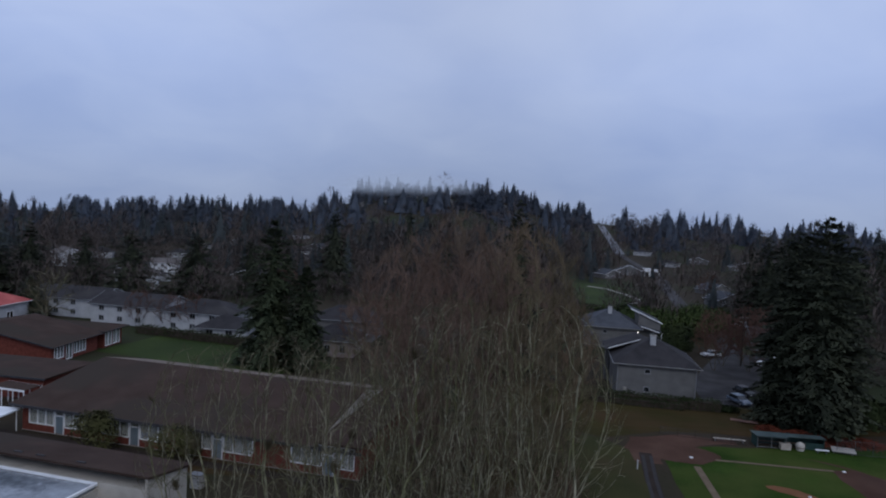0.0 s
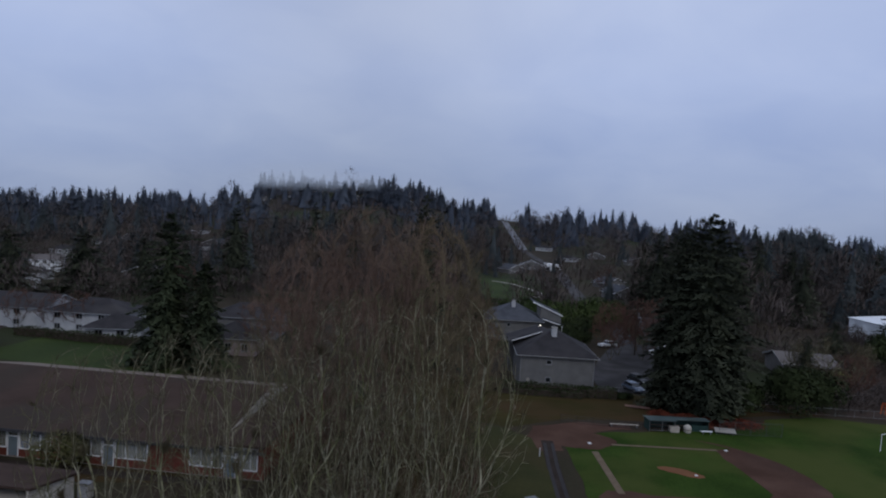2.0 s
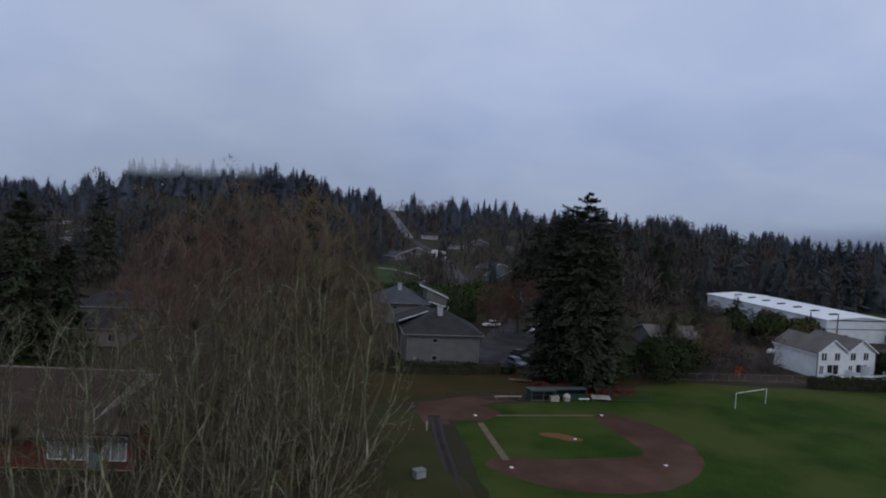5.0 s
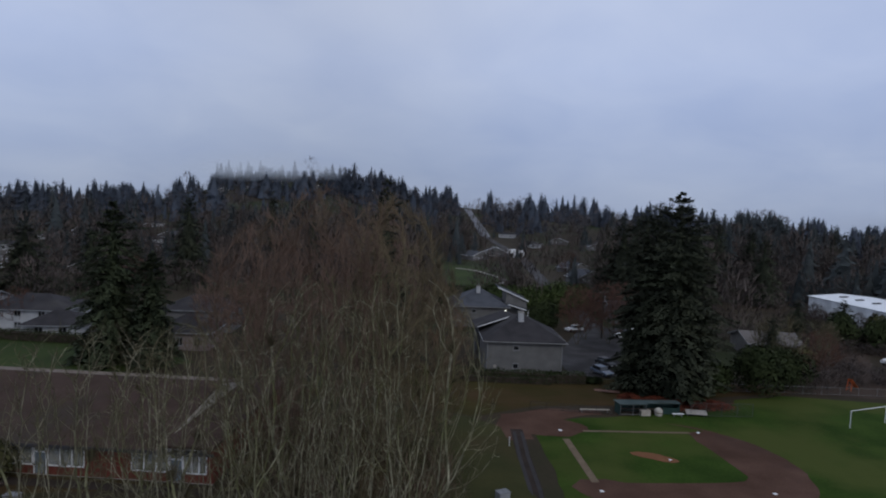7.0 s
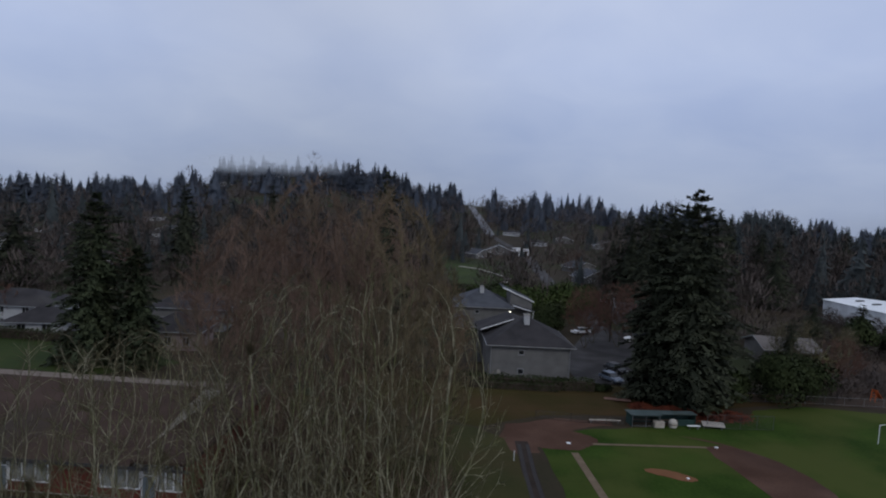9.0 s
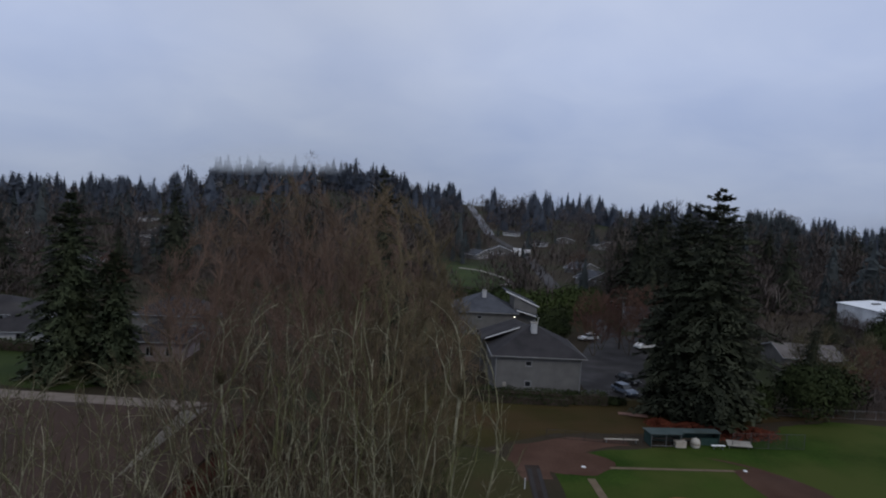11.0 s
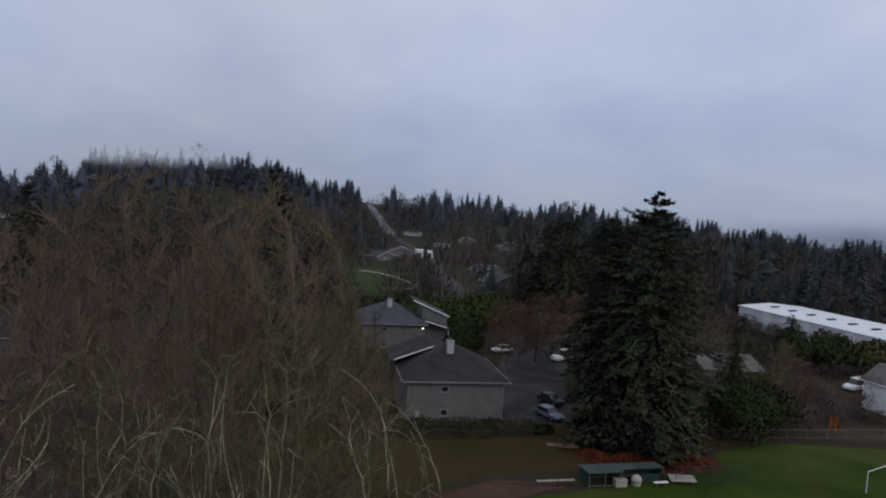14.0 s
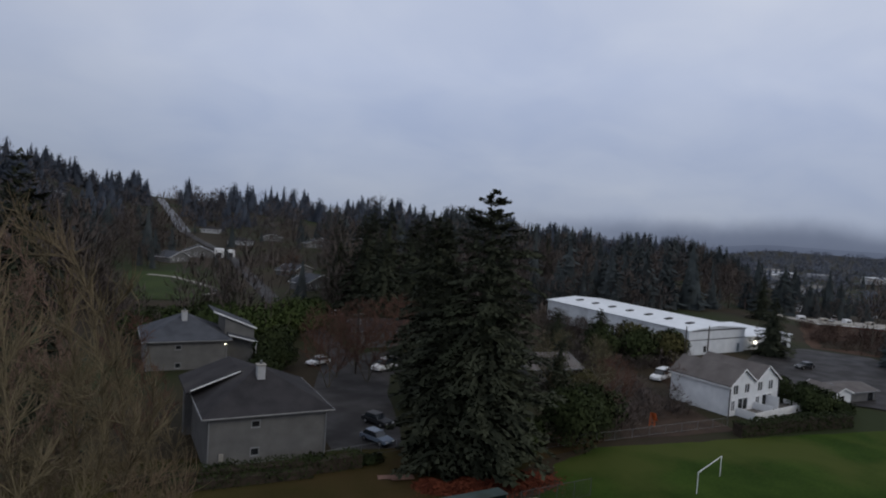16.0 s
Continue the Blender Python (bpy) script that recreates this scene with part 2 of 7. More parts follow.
M_SLATEROOF = material("slate_grey_shingles", (0.042, 0.046, 0.055), (0.070, 0.075, 0.087), 0.45, 0.85, 0.35, fine=35)
M_TAUPEROOF = material("taupe_shingles", (0.095, 0.085, 0.082), (0.14, 0.127, 0.122), 0.45, 0.85, 0.35, fine=35)
M_REDROOF = material("faded_red_roof", (0.30, 0.07, 0.065), (0.42, 0.11, 0.10), 0.5, 0.8, 0.2)
M_METALROOF = striped("white_sheet_metal_roof", (0.60, 0.63, 0.66), (0.72, 0.75, 0.78), 1.2, 0.03, 0.5, "X")
M_METALWALL = striped("white_sheet_metal_wall", (0.56, 0.59, 0.62), (0.68, 0.71, 0.74), 0.6, 0.02, 0.55, "X")
M_TRIM = material("dark_trim", (0.03, 0.03, 0.033), (0.05, 0.05, 0.055), 1.0, 0.6, 0.0)
M_DARKGLASS = material("dark_window_glass", (0.012, 0.013, 0.015), (0.02, 0.022, 0.025), 1.0, 0.12, 0.0, spec=0.4)
M_GLASS = glassy("window_glass", (0.80, 0.82, 0.78))
# near black: the darkness of unlit rooms put into the colour
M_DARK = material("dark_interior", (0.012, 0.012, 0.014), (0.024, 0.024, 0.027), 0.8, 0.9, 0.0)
M_BLIND = material("green_grey_blind", (0.075, 0.073, 0.045), (0.145, 0.137, 0.088), 1.2, 0.9, 0.05, by_object=0.45)
M_DOOR = material("grey_blue_door", (0.12, 0.15, 0.17), (0.17, 0.205, 0.23), 1.0, 0.5, 0.0)
M_BLUE = material("blue_panel", (0.03, 0.09, 0.32), (0.05, 0.13, 0.42), 1.0, 0.5, 0.0)
M_GREENPAINT = material("dark_green_paint", (0.018, 0.040, 0.036), (0.032, 0.060, 0.054), 0.8, 0.6, 0.1)
M_TEALROOF = material("weathered_teal_roof", (0.045, 0.066, 0.066), (0.080, 0.105, 0.105), 0.7, 0.5, 0.1, spot=(0.05, 0.065, 0.06))
M_WIRE = material("dull_fence_wire", (0.05, 0.05, 0.05), (0.085, 0.085, 0.085), 2.0, 0.7, 0.0)
M_GALV = material("galvanised_steel", (0.14, 0.145, 0.15), (0.22, 0.225, 0.23), 2.0, 0.5, 0.0, metal=0.6)
M_WOOD = material("weathered_wood", (0.085, 0.066, 0.050), (0.15, 0.12, 0.095), 1.5, 0.9, 0.2)
M_DARKWOOD = material("dark_creosoted_wood", (0.030, 0.025, 0.022), (0.055, 0.045, 0.038), 1.5, 0.9, 0.2)
M_PALEWOOD = material("pale_bare_plank", (0.30, 0.27, 0.23), (0.42, 0.38, 0.33), 1.5, 0.85, 0.1)
M_RUST = material("rusty_red_planks", (0.15, 0.085, 0.07), (0.22, 0.135, 0.11), 1.2, 0.9, 0.15)
M_TYRE = material("tyre_rubber", (0.012, 0.012, 0.012), (0.022, 0.022, 0.022), 2.0, 0.9, 0.0)
M_RIM = material("alloy_rim", (0.35, 0.35, 0.36), (0.5, 0.5, 0.5), 2.0, 0.4, 0.0, metal=0.8)
M_LENS = material("lamp_lens", (0.6, 0.6, 0.58), (0.75, 0.75, 0.72), 2.0, 0.2, 0.0)
M_TAIL = material("red_lamp_lens", (0.3, 0.01, 0.01), (0.4, 0.02, 0.02), 2.0, 0.2, 0.0)
M_LAMP = glowing("lit_lamp", (1.0, 0.93, 0.8), 6.0)


def paint(name, c):
    return material(name, tuple(v * 0.9 for v in c), c, 0.5, 0.28, 0.0, spec=0.5)


# ---- mesh helpers ----
def part(name, bm, mat, parent=None, label=""):
    """Links a bmesh as one mesh object under a thing or a part."""
    me = bpy.data.meshes.new(name)
    if name == "wall":
        bmesh.ops.remove_doubles(bm, verts=list(bm.verts), dist=0.004)
    bm.normal_update()
    bm.to_mesh(me)
    bm.free()
    me.materials.append(mat)
    ob = new(name, me)
    ob.parent = parent
    if label:
        ob["label"] = label
    return ob


def np_mesh(name, verts, faces, mat, parent=None, smooth=False, normals=None):
    """One mesh from arrays of vertices and of faces with the same number of corners. normals: a soft normal for each vertex, as for foliage."""
    verts, faces = np.asarray(verts, np.float32).reshape(-1, 3), np.asarray(faces, np.int32)
    if normals is not None:
        # turn each face to the side of its normal
        flat_n = np.cross(verts[faces[:, 1]] - verts[faces[:, 0]], verts[faces[:, 2]] - verts[faces[:, 0]])
        wrong = (flat_n * normals[faces[:, 0]]).sum(1) < 0
        faces[wrong] = faces[wrong, ::-1]
    k = faces.shape[1]
    me = bpy.data.meshes.new(name)
    me.vertices.add(len(verts))
    me.vertices.foreach_set("co", verts.ravel())
    me.loops.add(faces.size)
    me.loops.foreach_set("vertex_index", faces.ravel())
    me.polygons.add(len(faces))
    me.polygons.foreach_set("loop_start", np.arange(0, faces.size, k, dtype=np.int32))
    me.update(calc_edges=True)
    me.validate()
    if smooth:
        me.shade_smooth()
    if normals is not None:
        me.normals_split_custom_set_from_vertices(normals.astype(np.float32))
    me.materials.append(mat)
    ob = new(name, me)
    ob.parent = parent
    return ob


def leafy_normals(v, rng, axis=(0.0, 0.0), up=0.55, jitter=0.22):
    """Normals that lean outwards from an upright axis and upwards, a little unlike each other."""
    n = np.zeros_like(v, dtype=np.float64)
    n[:, :2] = v[:, :2] - np.asarray(axis)
    n /= np.linalg.norm(n, axis=1)[:, None] + 1e-6
    n[:, 2] = up
    n += rng.normal(0, jitter, n.shape)
    return n / (np.linalg.norm(n, axis=1)[:, None] + 1e-9)


def thing(name, x, y, z, rz=0.0, label="", category="", group="", kind=""):
    ob = new(name)
    ob.empty_display_size = 0.2
    ob.matrix_basis = pose(x, y, z, 0, 0, rz)
    return tagged(ob, label, category, group, kind)


def box(bm, x0, y0, z0, x1, y1, z1, m=None):
    v = [bm.verts.new(p) for p in ((x0, y0, z0), (x1, y0, z0), (x1, y1, z0), (x0, y1, z0), (x0, y0, z1), (x1, y0, z1), (x1, y1, z1), (x0, y1, z1))]
    for f in ((3, 2, 1, 0), (4, 5, 6, 7), (0, 1, 5, 4), (1, 2, 6, 5), (2, 3, 7, 6), (3, 0, 4, 7)):
        bm.faces.new([v[i] for i in f])
    if m is not None:
        bmesh.ops.transform(bm, matrix=m, verts=v)
    return v


def one_box(*a, bevel=0.0, m=None):
    bm = bmesh.new()
    box(bm, *a, m=m)
    if bevel:
        bmesh.ops.bevel(bm, geom=list(bm.edges), offset=bevel, segments=1, affect="EDGES")
    return bm


def tube(bm, p, q, r0, r1=None, sides=8):
    p, q = Vector(p), Vector(q)
    r1 = r0 if r1 is None else r1
    m = (q - p).to_track_quat("Z", "Y").to_matrix()
    rings = []
    for c, r in ((p, r0), (q, r1)):
        rings.append([bm.verts.new(c + m @ Vector((r * math.cos(2 * math.pi * i / sides), r * math.sin(2 * math.pi * i / sides), 0))) for i in range(sides)])
    for i in range(sides):
        j = (i + 1) % sides
        bm.faces.new((rings[0][i], rings[0][j], rings[1][j], rings[1][i]))
    bm.faces.new(rings[0][::-1])
    bm.faces.new(rings[1])


def one_tube(p, q, r0, r1=None, sides=8):
    bm = bmesh.new()
    tube(bm, p, q, r0, r1, sides)
    return bm


def slab(bm, corners, thick):
    """A plate over three or more corners, thick metres deep below them."""
    a = [bm.verts.new(c) for c in corners]
    b = [bm.verts.new((c[0], c[1], c[2] - thick)) for c in corners]
    bm.faces.new(a)
    bm.faces.new(b[::-1])
    for i in range(len(a)):
        j = (i + 1) % len(a)
        bm.faces.new((a[j], a[i], b[i], b[j]))


# ---- terrain ----
ORIGIN = (3.0, 15.0)
BEARING = (-180, -110, -60, -38, -31, -27, -22, -19, -16, -13, -11.5, -9, -4, -1, 2, 3.5, 6, 10, 14, 18, 23, 30, 34, 38, 42, 48, 52, 55, 60, 90, 120, 180)
RISE = (0, 0, 4, 5, 5, 10, 17, 12, 20, 29, 40, 43, 47, 46, 41, 33, 27, 23, 21, 22, 18, 15, 12, 5, 1, -2, -8, -24, -44, -44, -6, 0)


def step(a, b, v):
    t = np.clip((v - a) / (b - a), 0, 1)
    return t * t * (3 - 2 * t)


def height(x, y):
    """The ground's height: a level field, a little rise to the school, the wooded hill beyond and the valley beside it."""
    dx, dy = x - ORIGIN[0], y - ORIGIN[1]
    r = np.hypot(dx, dy)
    b = np.degrees(np.arctan2(dx, dy))
    far = np.clip((r - 172) / 528, 0, None)
    rise = sum(np.interp(b + o, BEARING, RISE) for o in (-0.7, 0, 0.7)) / 3
    shape = np.where(far < 1, far ** 1.75, 1 + 0.10 * (1 - np.exp(-(far - 1) * 8)) + 0.0 * far)
    shape = np.where((rise > 0) & (far > 1.2), shape - 0.9 * step(1.2, 2.6, far), shape)
    return rise * shape + 1.3 * step(14, -12, x) * step(240, 190, r) - 85 * step(950, 2300, r) * step(60, 52, b)


# ---- ground ----
from mathutils import geometry


def ground_sheet():
    rings = np.concatenate([[0.0], np.geomspace(6, 4800, 96)])
    spokes = 480
    a = np.linspace(0, 2 * np.pi, spokes, endpoint=False)
    x = ORIGIN[0] + rings[1:, None] * np.sin(a)[None, :]
    y = ORIGIN[1] + rings[1:, None] * np.cos(a)[None, :]
    z = height(x, y)
    verts = np.concatenate([[[ORIGIN[0], ORIGIN[1], float(height(np.array(ORIGIN[0]), np.array(ORIGIN[1])))]], np.stack([x, y, z], -1).reshape(-1, 3)])
    n = len(rings) - 1
    i, j = np.meshgrid(np.arange(n - 1), np.arange(spokes), indexing="ij")
    k = (j + 1) % spokes
    quads = np.stack([1 + i * spokes + j, 1 + (i + 1) * spokes + j, 1 + (i + 1) * spokes + k, 1 + i * spokes + k], -1).reshape(-1, 4)
    quads = quads[:, ::-1]
    jj = np.arange(spokes)
    cap = np.stack([np.zeros(spokes, int), 1 + jj, 1 + (jj + 1) % spokes, 1 + (jj + 1) % spokes], -1)[:, [0, 2, 1]]
    ob = np_mesh("ground", verts, np.concatenate([quads[:, [0, 1, 2]], quads[:, [0, 2, 3]], cap]), M_GROUND, smooth=True)
    return tagged(ob, "damp winter ground of olive grass and brown earth", "ground", kind="structure")


ground_sheet()


def patch(name, outline, mat, lift, label, category="ground", wobble=0.0, rounds=3, seed=0):
    """A flat sheet just above the ground, with a slightly uneven edge."""
    rnd = random.Random(seed)
    pts = [Vector(p) for p in outline]
    for _ in range(rounds):
        pts = [q for i in range(len(pts)) for q in (pts[i], (pts[i] + pts[(i + 1) % len(pts)]) / 2)]
    bm = bmesh.new()
    vs = []
    for p in pts:
        w = noise.noise_vector(Vector((p.x * 0.35, p.y * 0.35, seed))) * wobble + Vector((rnd.uniform(-1, 1), rnd.uniform(-1, 1), 0)) * wobble * 0.25
        vs.append(bm.verts.new((p.x + w.x, p.y + w.y, 0)))
    for tri in geometry.tessellate_polygon([[v.co.copy() for v in vs]]):
        bm.faces.new([vs[i] for i in tri])
    bmesh.ops.recalc_face_normals(bm, faces=list(bm.faces))
    for v in bm.verts:
        v.co.z = float(height(np.array(v.co.x), np.array(v.co.y))) + lift
    bm.normal_update()
    if sum(f.normal.z for f in bm.faces) < 0:
        bmesh.ops.reverse_faces(bm, faces=list(bm.faces))
    ob = part(name, bm, mat)
    return tagged(ob, label, category, kind="structure")


def strip(name, line, width, mat, lift, label, category, pieces=10):
    """A road or path draped along a line."""
    pts = [Vector(p) for p in line]
    fine = [pts[i].lerp(pts[i + 1], k / pieces) for i in range(len(pts) - 1) for k in range(pieces)] + [pts[-1]]
    bm = bmesh.new()
    rows = []
    for i, p in enumerate(fine):
        d = (fine[min(i + 1, len(fine) - 1)] - fine[max(i - 1, 0)]).normalized()
        s = Vector((d.y, -d.x)) * width / 2
        rows.append([bm.verts.new((q.x, q.y, float(height(np.array(q.x), np.array(q.y))) + lift)) for q in (p - s, p, p + s)])
    for a, b in zip(rows, rows[1:]):
        for k in (0, 1):
            bm.faces.new((a[k], a[k + 1], b[k + 1], b[k]))
    bm.normal_update()
    return tagged(part(name, bm, mat), label, category, kind="structure")


HOME, FIRST, SECOND, THIRD = Vector((28.0, 82.4)), Vector((26.7, 64.2)), Vector((44.9, 62.9)), Vector((46.3, 81.2))
CENTRE = Vector((37.4, 71.5))


def ring(c, rx, ry, n=28, turn=0.0):
    out = []
    for i in range(n):
        a = 2 * math.pi * i / n
        x, y = rx * math.cos(a), ry * math.sin(a)
        out.append((c[0] + x * math.cos(turn) - y * math.sin(turn), c[1] + x * math.sin(turn) + y * math.cos(turn)))
    return out


def baseball_field():
    patch("playing_field", [(21, 4), (60, -20), (150, -20), (142, 30), (135.5, 46), (138, 64), (139, 78), (128, 83), (106, 89.2), (86, 94.3), (70, 98.2), (60, 96), (57, 91), (40, 88.2), (31, 87.2), (24.5, 84), (23.5, 70), (21.5, 55)], M_FIELD, 0.015, "wet green playing field grass with faint paler patches", "grass", 0.5, 3, 3)
    # the clay round the bases, cut out round the infield grass
    arc = []
    start, stop = math.radians(-147), math.radians(66)
    for i in range(41):
        a = start + (stop - start) * i / 40
        arc.append((CENTRE.x + 15.1 * math.cos(a), CENTRE.y + 15.2 * math.sin(a)))
    inner = [(47.6, 81.9), (44.9, 81.5), (44.6, 78.0), (44.7, 75.0), (44.7, 70.0), (44.5, 67.3), (43.4, 66.2), (40.0, 65.9), (34.0, 65.9), (30.0, 66.2), (28.2, 67.4), (25.4, 67.3), (24.0, 65.6)]
    patch("infield_clay", arc + inner, M_DIRT, 0.03, "wet brown clay arc round the bases", "clay", 0.25, 1, 5)
    patch("home_plate_clay", ring((27.3, 83.6), 4.4, 3.7), M_DIRT, 0.04, "wet brown clay circle round home plate", "clay", 0.5, 1, 6)
    patch("backstop_clay", [(20.5, 79), (24, 79.5), (25, 84), (29.5, 87), (36, 89), (36.5, 91), (29, 91.5), (22, 89), (19.5, 84)], M_DIRT, 0.026, "worn brown clay behind home plate", "clay", 0.7, 2, 7)
    u = (THIRD - HOME).normalized()
    v = (FIRST - HOME).normalized()
    strip("base_path", [HOME + u * 3, THIRD - u * 1.2], 0.55, M_CHALK, 0.045, "pale sandy base path worn through the grass", "path")
    strip("base_path", [HOME + v * 3, FIRST - v * 2.2], 0.85, M_CHALK, 0.045, "pale sandy base path worn through the grass", "path")
    patch("pitching_mound", ring((36.6, 73.2), 2.8, 1.0, 20, -0.55), M_MOUND, 0.05, "bare orange clay of the pitching mound", "clay", 0.3, 1, 8)
    for name, p, w in (("home_plate", HOME, 0.43), ("base", FIRST, 0.38), ("base", SECOND, 0.38), ("base", THIRD, 0.38), ("pitching_plate", (38.0, 72.2), 0.3)):
        b = thing(name, p[0], p[1], 0.045, 8, "white rubber plate lying on the clay", "base", "bases of the diamond")
        part("pad", one_box(-w / 2, -w / 2, 0, w / 2, w / 2, 0.08, bevel=0.02), M_WHITE, b)
    patch("rough_grass", [(18, 88), (28, 93), (50, 93.5), (60, 98), (74, 100), (70, 105), (48, 108), (30, 113), (14, 116), (2, 110), (4, 96)], M_ROUGHGRASS, 0.012, "rough brownish winter grass behind the diamond", "grass", 0.8, 2, 9)
    patch("rough_grass", [(21, 84), (20.5, 60), (19, 30), (8, 30), (4, 60), (6, 92), (17, 88)], M_TRACKGRASS, 0.011, "rough olive grass beside the track", "grass", 0.8, 2, 10)
    strip("gravel_track", [(22.3, 83), (21.0, 74), (19.9, 65), (18.6, 57), (16.5, 44), (12, 20)], 1.6, M_TRACK, 0.034, "grey brown gravel track beside the field", "track")
    for o in (-0.5, 0.5):
        strip("wheel_rut", [(22.3 + o, 82), (21.0 + o, 74), (19.9 + o, 65), (18.6 + o, 57), (16.5 + o, 44), (12 + o, 20)], 0.42, M_RUT, 0.04, "dark wet wheel rut in the gravel track", "rut")


baseball_field()
patch("school_lawn", [(-70, 112), (-52, 108), (-35, 104), (-24, 112), (-40, 124), (-54, 127), (-66, 131)], M_LAWN, 0.03, "green lawn behind the school", "grass", 0.8, 2, 11)
patch("school_lawn", [(-56, 68), (-30, 63), (-10, 59), (6, 60), (4, 96), (-8, 98), (-9, 63), (-32, 68)], M_ROUGHGRASS, 0.025, "thin olive grass round the school", "grass", 0.6, 2, 12)
strip("school_walk", [(-56, 70.2), (-12, 62.4)], 1.6, M_TRACK, 0.05, "damp grey concrete walk along the school wall", "path")
patch("parking_lot", [(38.2, 110), (46.3, 107.8), (50, 115), (56, 130), (62, 140), (76, 144), (80, 152), (68, 158), (54, 152), (46, 136), (40, 122)], M_ASPHALT, 0.03, "wet grey asphalt parking lot", "asphalt", 0.2, 2, 13)
strip("side_road", [(58, 146), (64, 180), (69, 225), (75, 262), (81, 300), (84, 318)], 5.0, M_ASPHALT, 0.1, "wet grey side road climbing away", "road")
strip("hill_road", [(84, 312), (88, 360), (89, 420), (90, 455)], 4.5, M_ASPHALT, 0.4, "wet grey road", "road")
strip("hill_road", [(90, 452), (94, 484), (99.5, 528), (105.5, 577), (111.2, 633), (118.5, 703), (121, 728)], 7.0, M_ROAD, 0.6, "pale wet road going straight up the wooded hill", "road")
patch("park_lawn", [(30, 232), (46, 230), (55, 236), (60, 246), (64, 272), (56, 292), (40, 292), (28, 262)], M_LAWN, 0.15, "green lawn with a curved path", "grass", 1.0, 3, 14)
strip("park_path", [(44, 282), (51, 276), (55, 264), (58, 250), (56, 240), (52, 236)], 2.2, M_CONCRETE, 0.35, "pale curved concrete path", "path", 14)
patch("warehouse_yard", [(122, 103), (128, 112), (140, 124), (158, 131), (178, 131), (186, 118), (172, 98), (150, 86), (134, 86), (131, 93)], M_ASPHALT, 0.2, "wet grey yard beside the warehouse", "asphalt", 0.5, 2, 15)
patch("townhouse_bank", [(76, 99), (95, 95), (97, 101), (101, 116), (112, 130), (104, 134), (90, 118)], material("bare_brown_bank", (0.036, 0.026, 0.020), (0.062, 0.042, 0.031), 0.3, 0.95, 0.3), 0.04, "bare reddish brown earth beside the townhouse", "earth", 0.6, 2, 16)


# ---- trees ----
def conifer_quads(h, r, whorls, per, sprays, size, rnd, gap=0.08, droop=0.35, shape=1.0):
    """Corners of the sprays of a conifer: limbs in uneven whorls, each carrying drooping flat sprays."""
    out = []
    seed = rnd.random() * 50
    for w in range(whorls):
        f = gap + (1 - gap) * ((w + rnd.random()) / whorls)
        reach = r * (1 - f) ** (0.75 * shape) * (1.0 if f > 0.2 else 0.8 + f) * min(1.0, 0.22 + 6.0 * (1 - f)) + 0.02 * h * (1 - f)
        n = max(4, int(per * (0.45 + 0.55 * (1 - f))))
        a0 = rnd.random() * 6.28
        for b in range(n):
            a = a0 + 6.283 * (b + rnd.uniform(-0.35, 0.35)) / n
            lobe = 1 + 0.75 * noise.noise(Vector((1.2 * math.cos(a) + seed, 1.2 * math.sin(a), f * 6)))
            length = reach * lobe * (rnd.uniform(0.6, 1.02) if rnd.random() < 0.88 else rnd.uniform(1.02, 1.3))
            z0 = f * h + rnd.uniform(-0.5, 0.5) * h / whorls
            ca, sa = math.cos(a), math.sin(a)
            tilt = rnd.uniform(-0.2, 0.2) + 1.1 * max(0.0, f - 0.6)
            drop = droop * (1 if f < 0.75 else 0.3)
            tip = Vector((ca * length, sa * length, z0 + tilt * length - drop * length))
            root = Vector((ca * length * 0.05, sa * length * 0.05, z0))
            wide = Vector((-sa, ca, 0)) * (0.025 * length + 0.04)
            mid_ = root.lerp(tip, 0.6) + Vector((0, 0, 0.08 * length))
            out.append((root, mid_ - wide, tip, mid_ + wide))
            k = max(3, int(sprays * (0.25 + 0.75 * length / r)))
            for s in range(k):
                t = ((s + rnd.random()) / k) ** 0.7
                d = length * t
                z = z0 + tilt * d - drop * d * t
                side = rnd.gauss(0, 0.13) * length * (1.1 - 0.75 * t)
                p = Vector((ca * d - sa * side, sa * d + ca * side, z + rnd.uniform(-0.35, 0.12) * size))
                g = size * rnd.uniform(0.55, 1.4) * (1.0 - 0.3 * f)
                aa = a + rnd.uniform(-0.9, 0.9)
                fw = Vector((math.cos(aa), math.sin(aa), rnd.uniform(-0.6, 0.1) + (0.3 if f > 0.8 else 0.0))) * g
                sd = Vector((-math.sin(aa), math.cos(aa), rnd.uniform(-0.5, 0.5))) * g * 0.3
                dn = Vector((0, 0, -0.18 * g))
                out.append((p, p + fw * 0.5 + sd + dn, p + fw, p + fw * 0.5 - sd + dn))
    return out


def quads_to_mesh(name, quads, mat, parent, soft=None):
    """soft: how much the normals of foliage lean upwards; without it each clump keeps its own."""
    v = np.array([tuple(c) for q in quads for c in q], np.float32)
    n = None if soft is None else leafy_normals(v, np.random.default_rng(len(v)), up=soft)
    return np_mesh(name, v, np.arange(len(v)).reshape(-1, 4), mat, parent, normals=n)


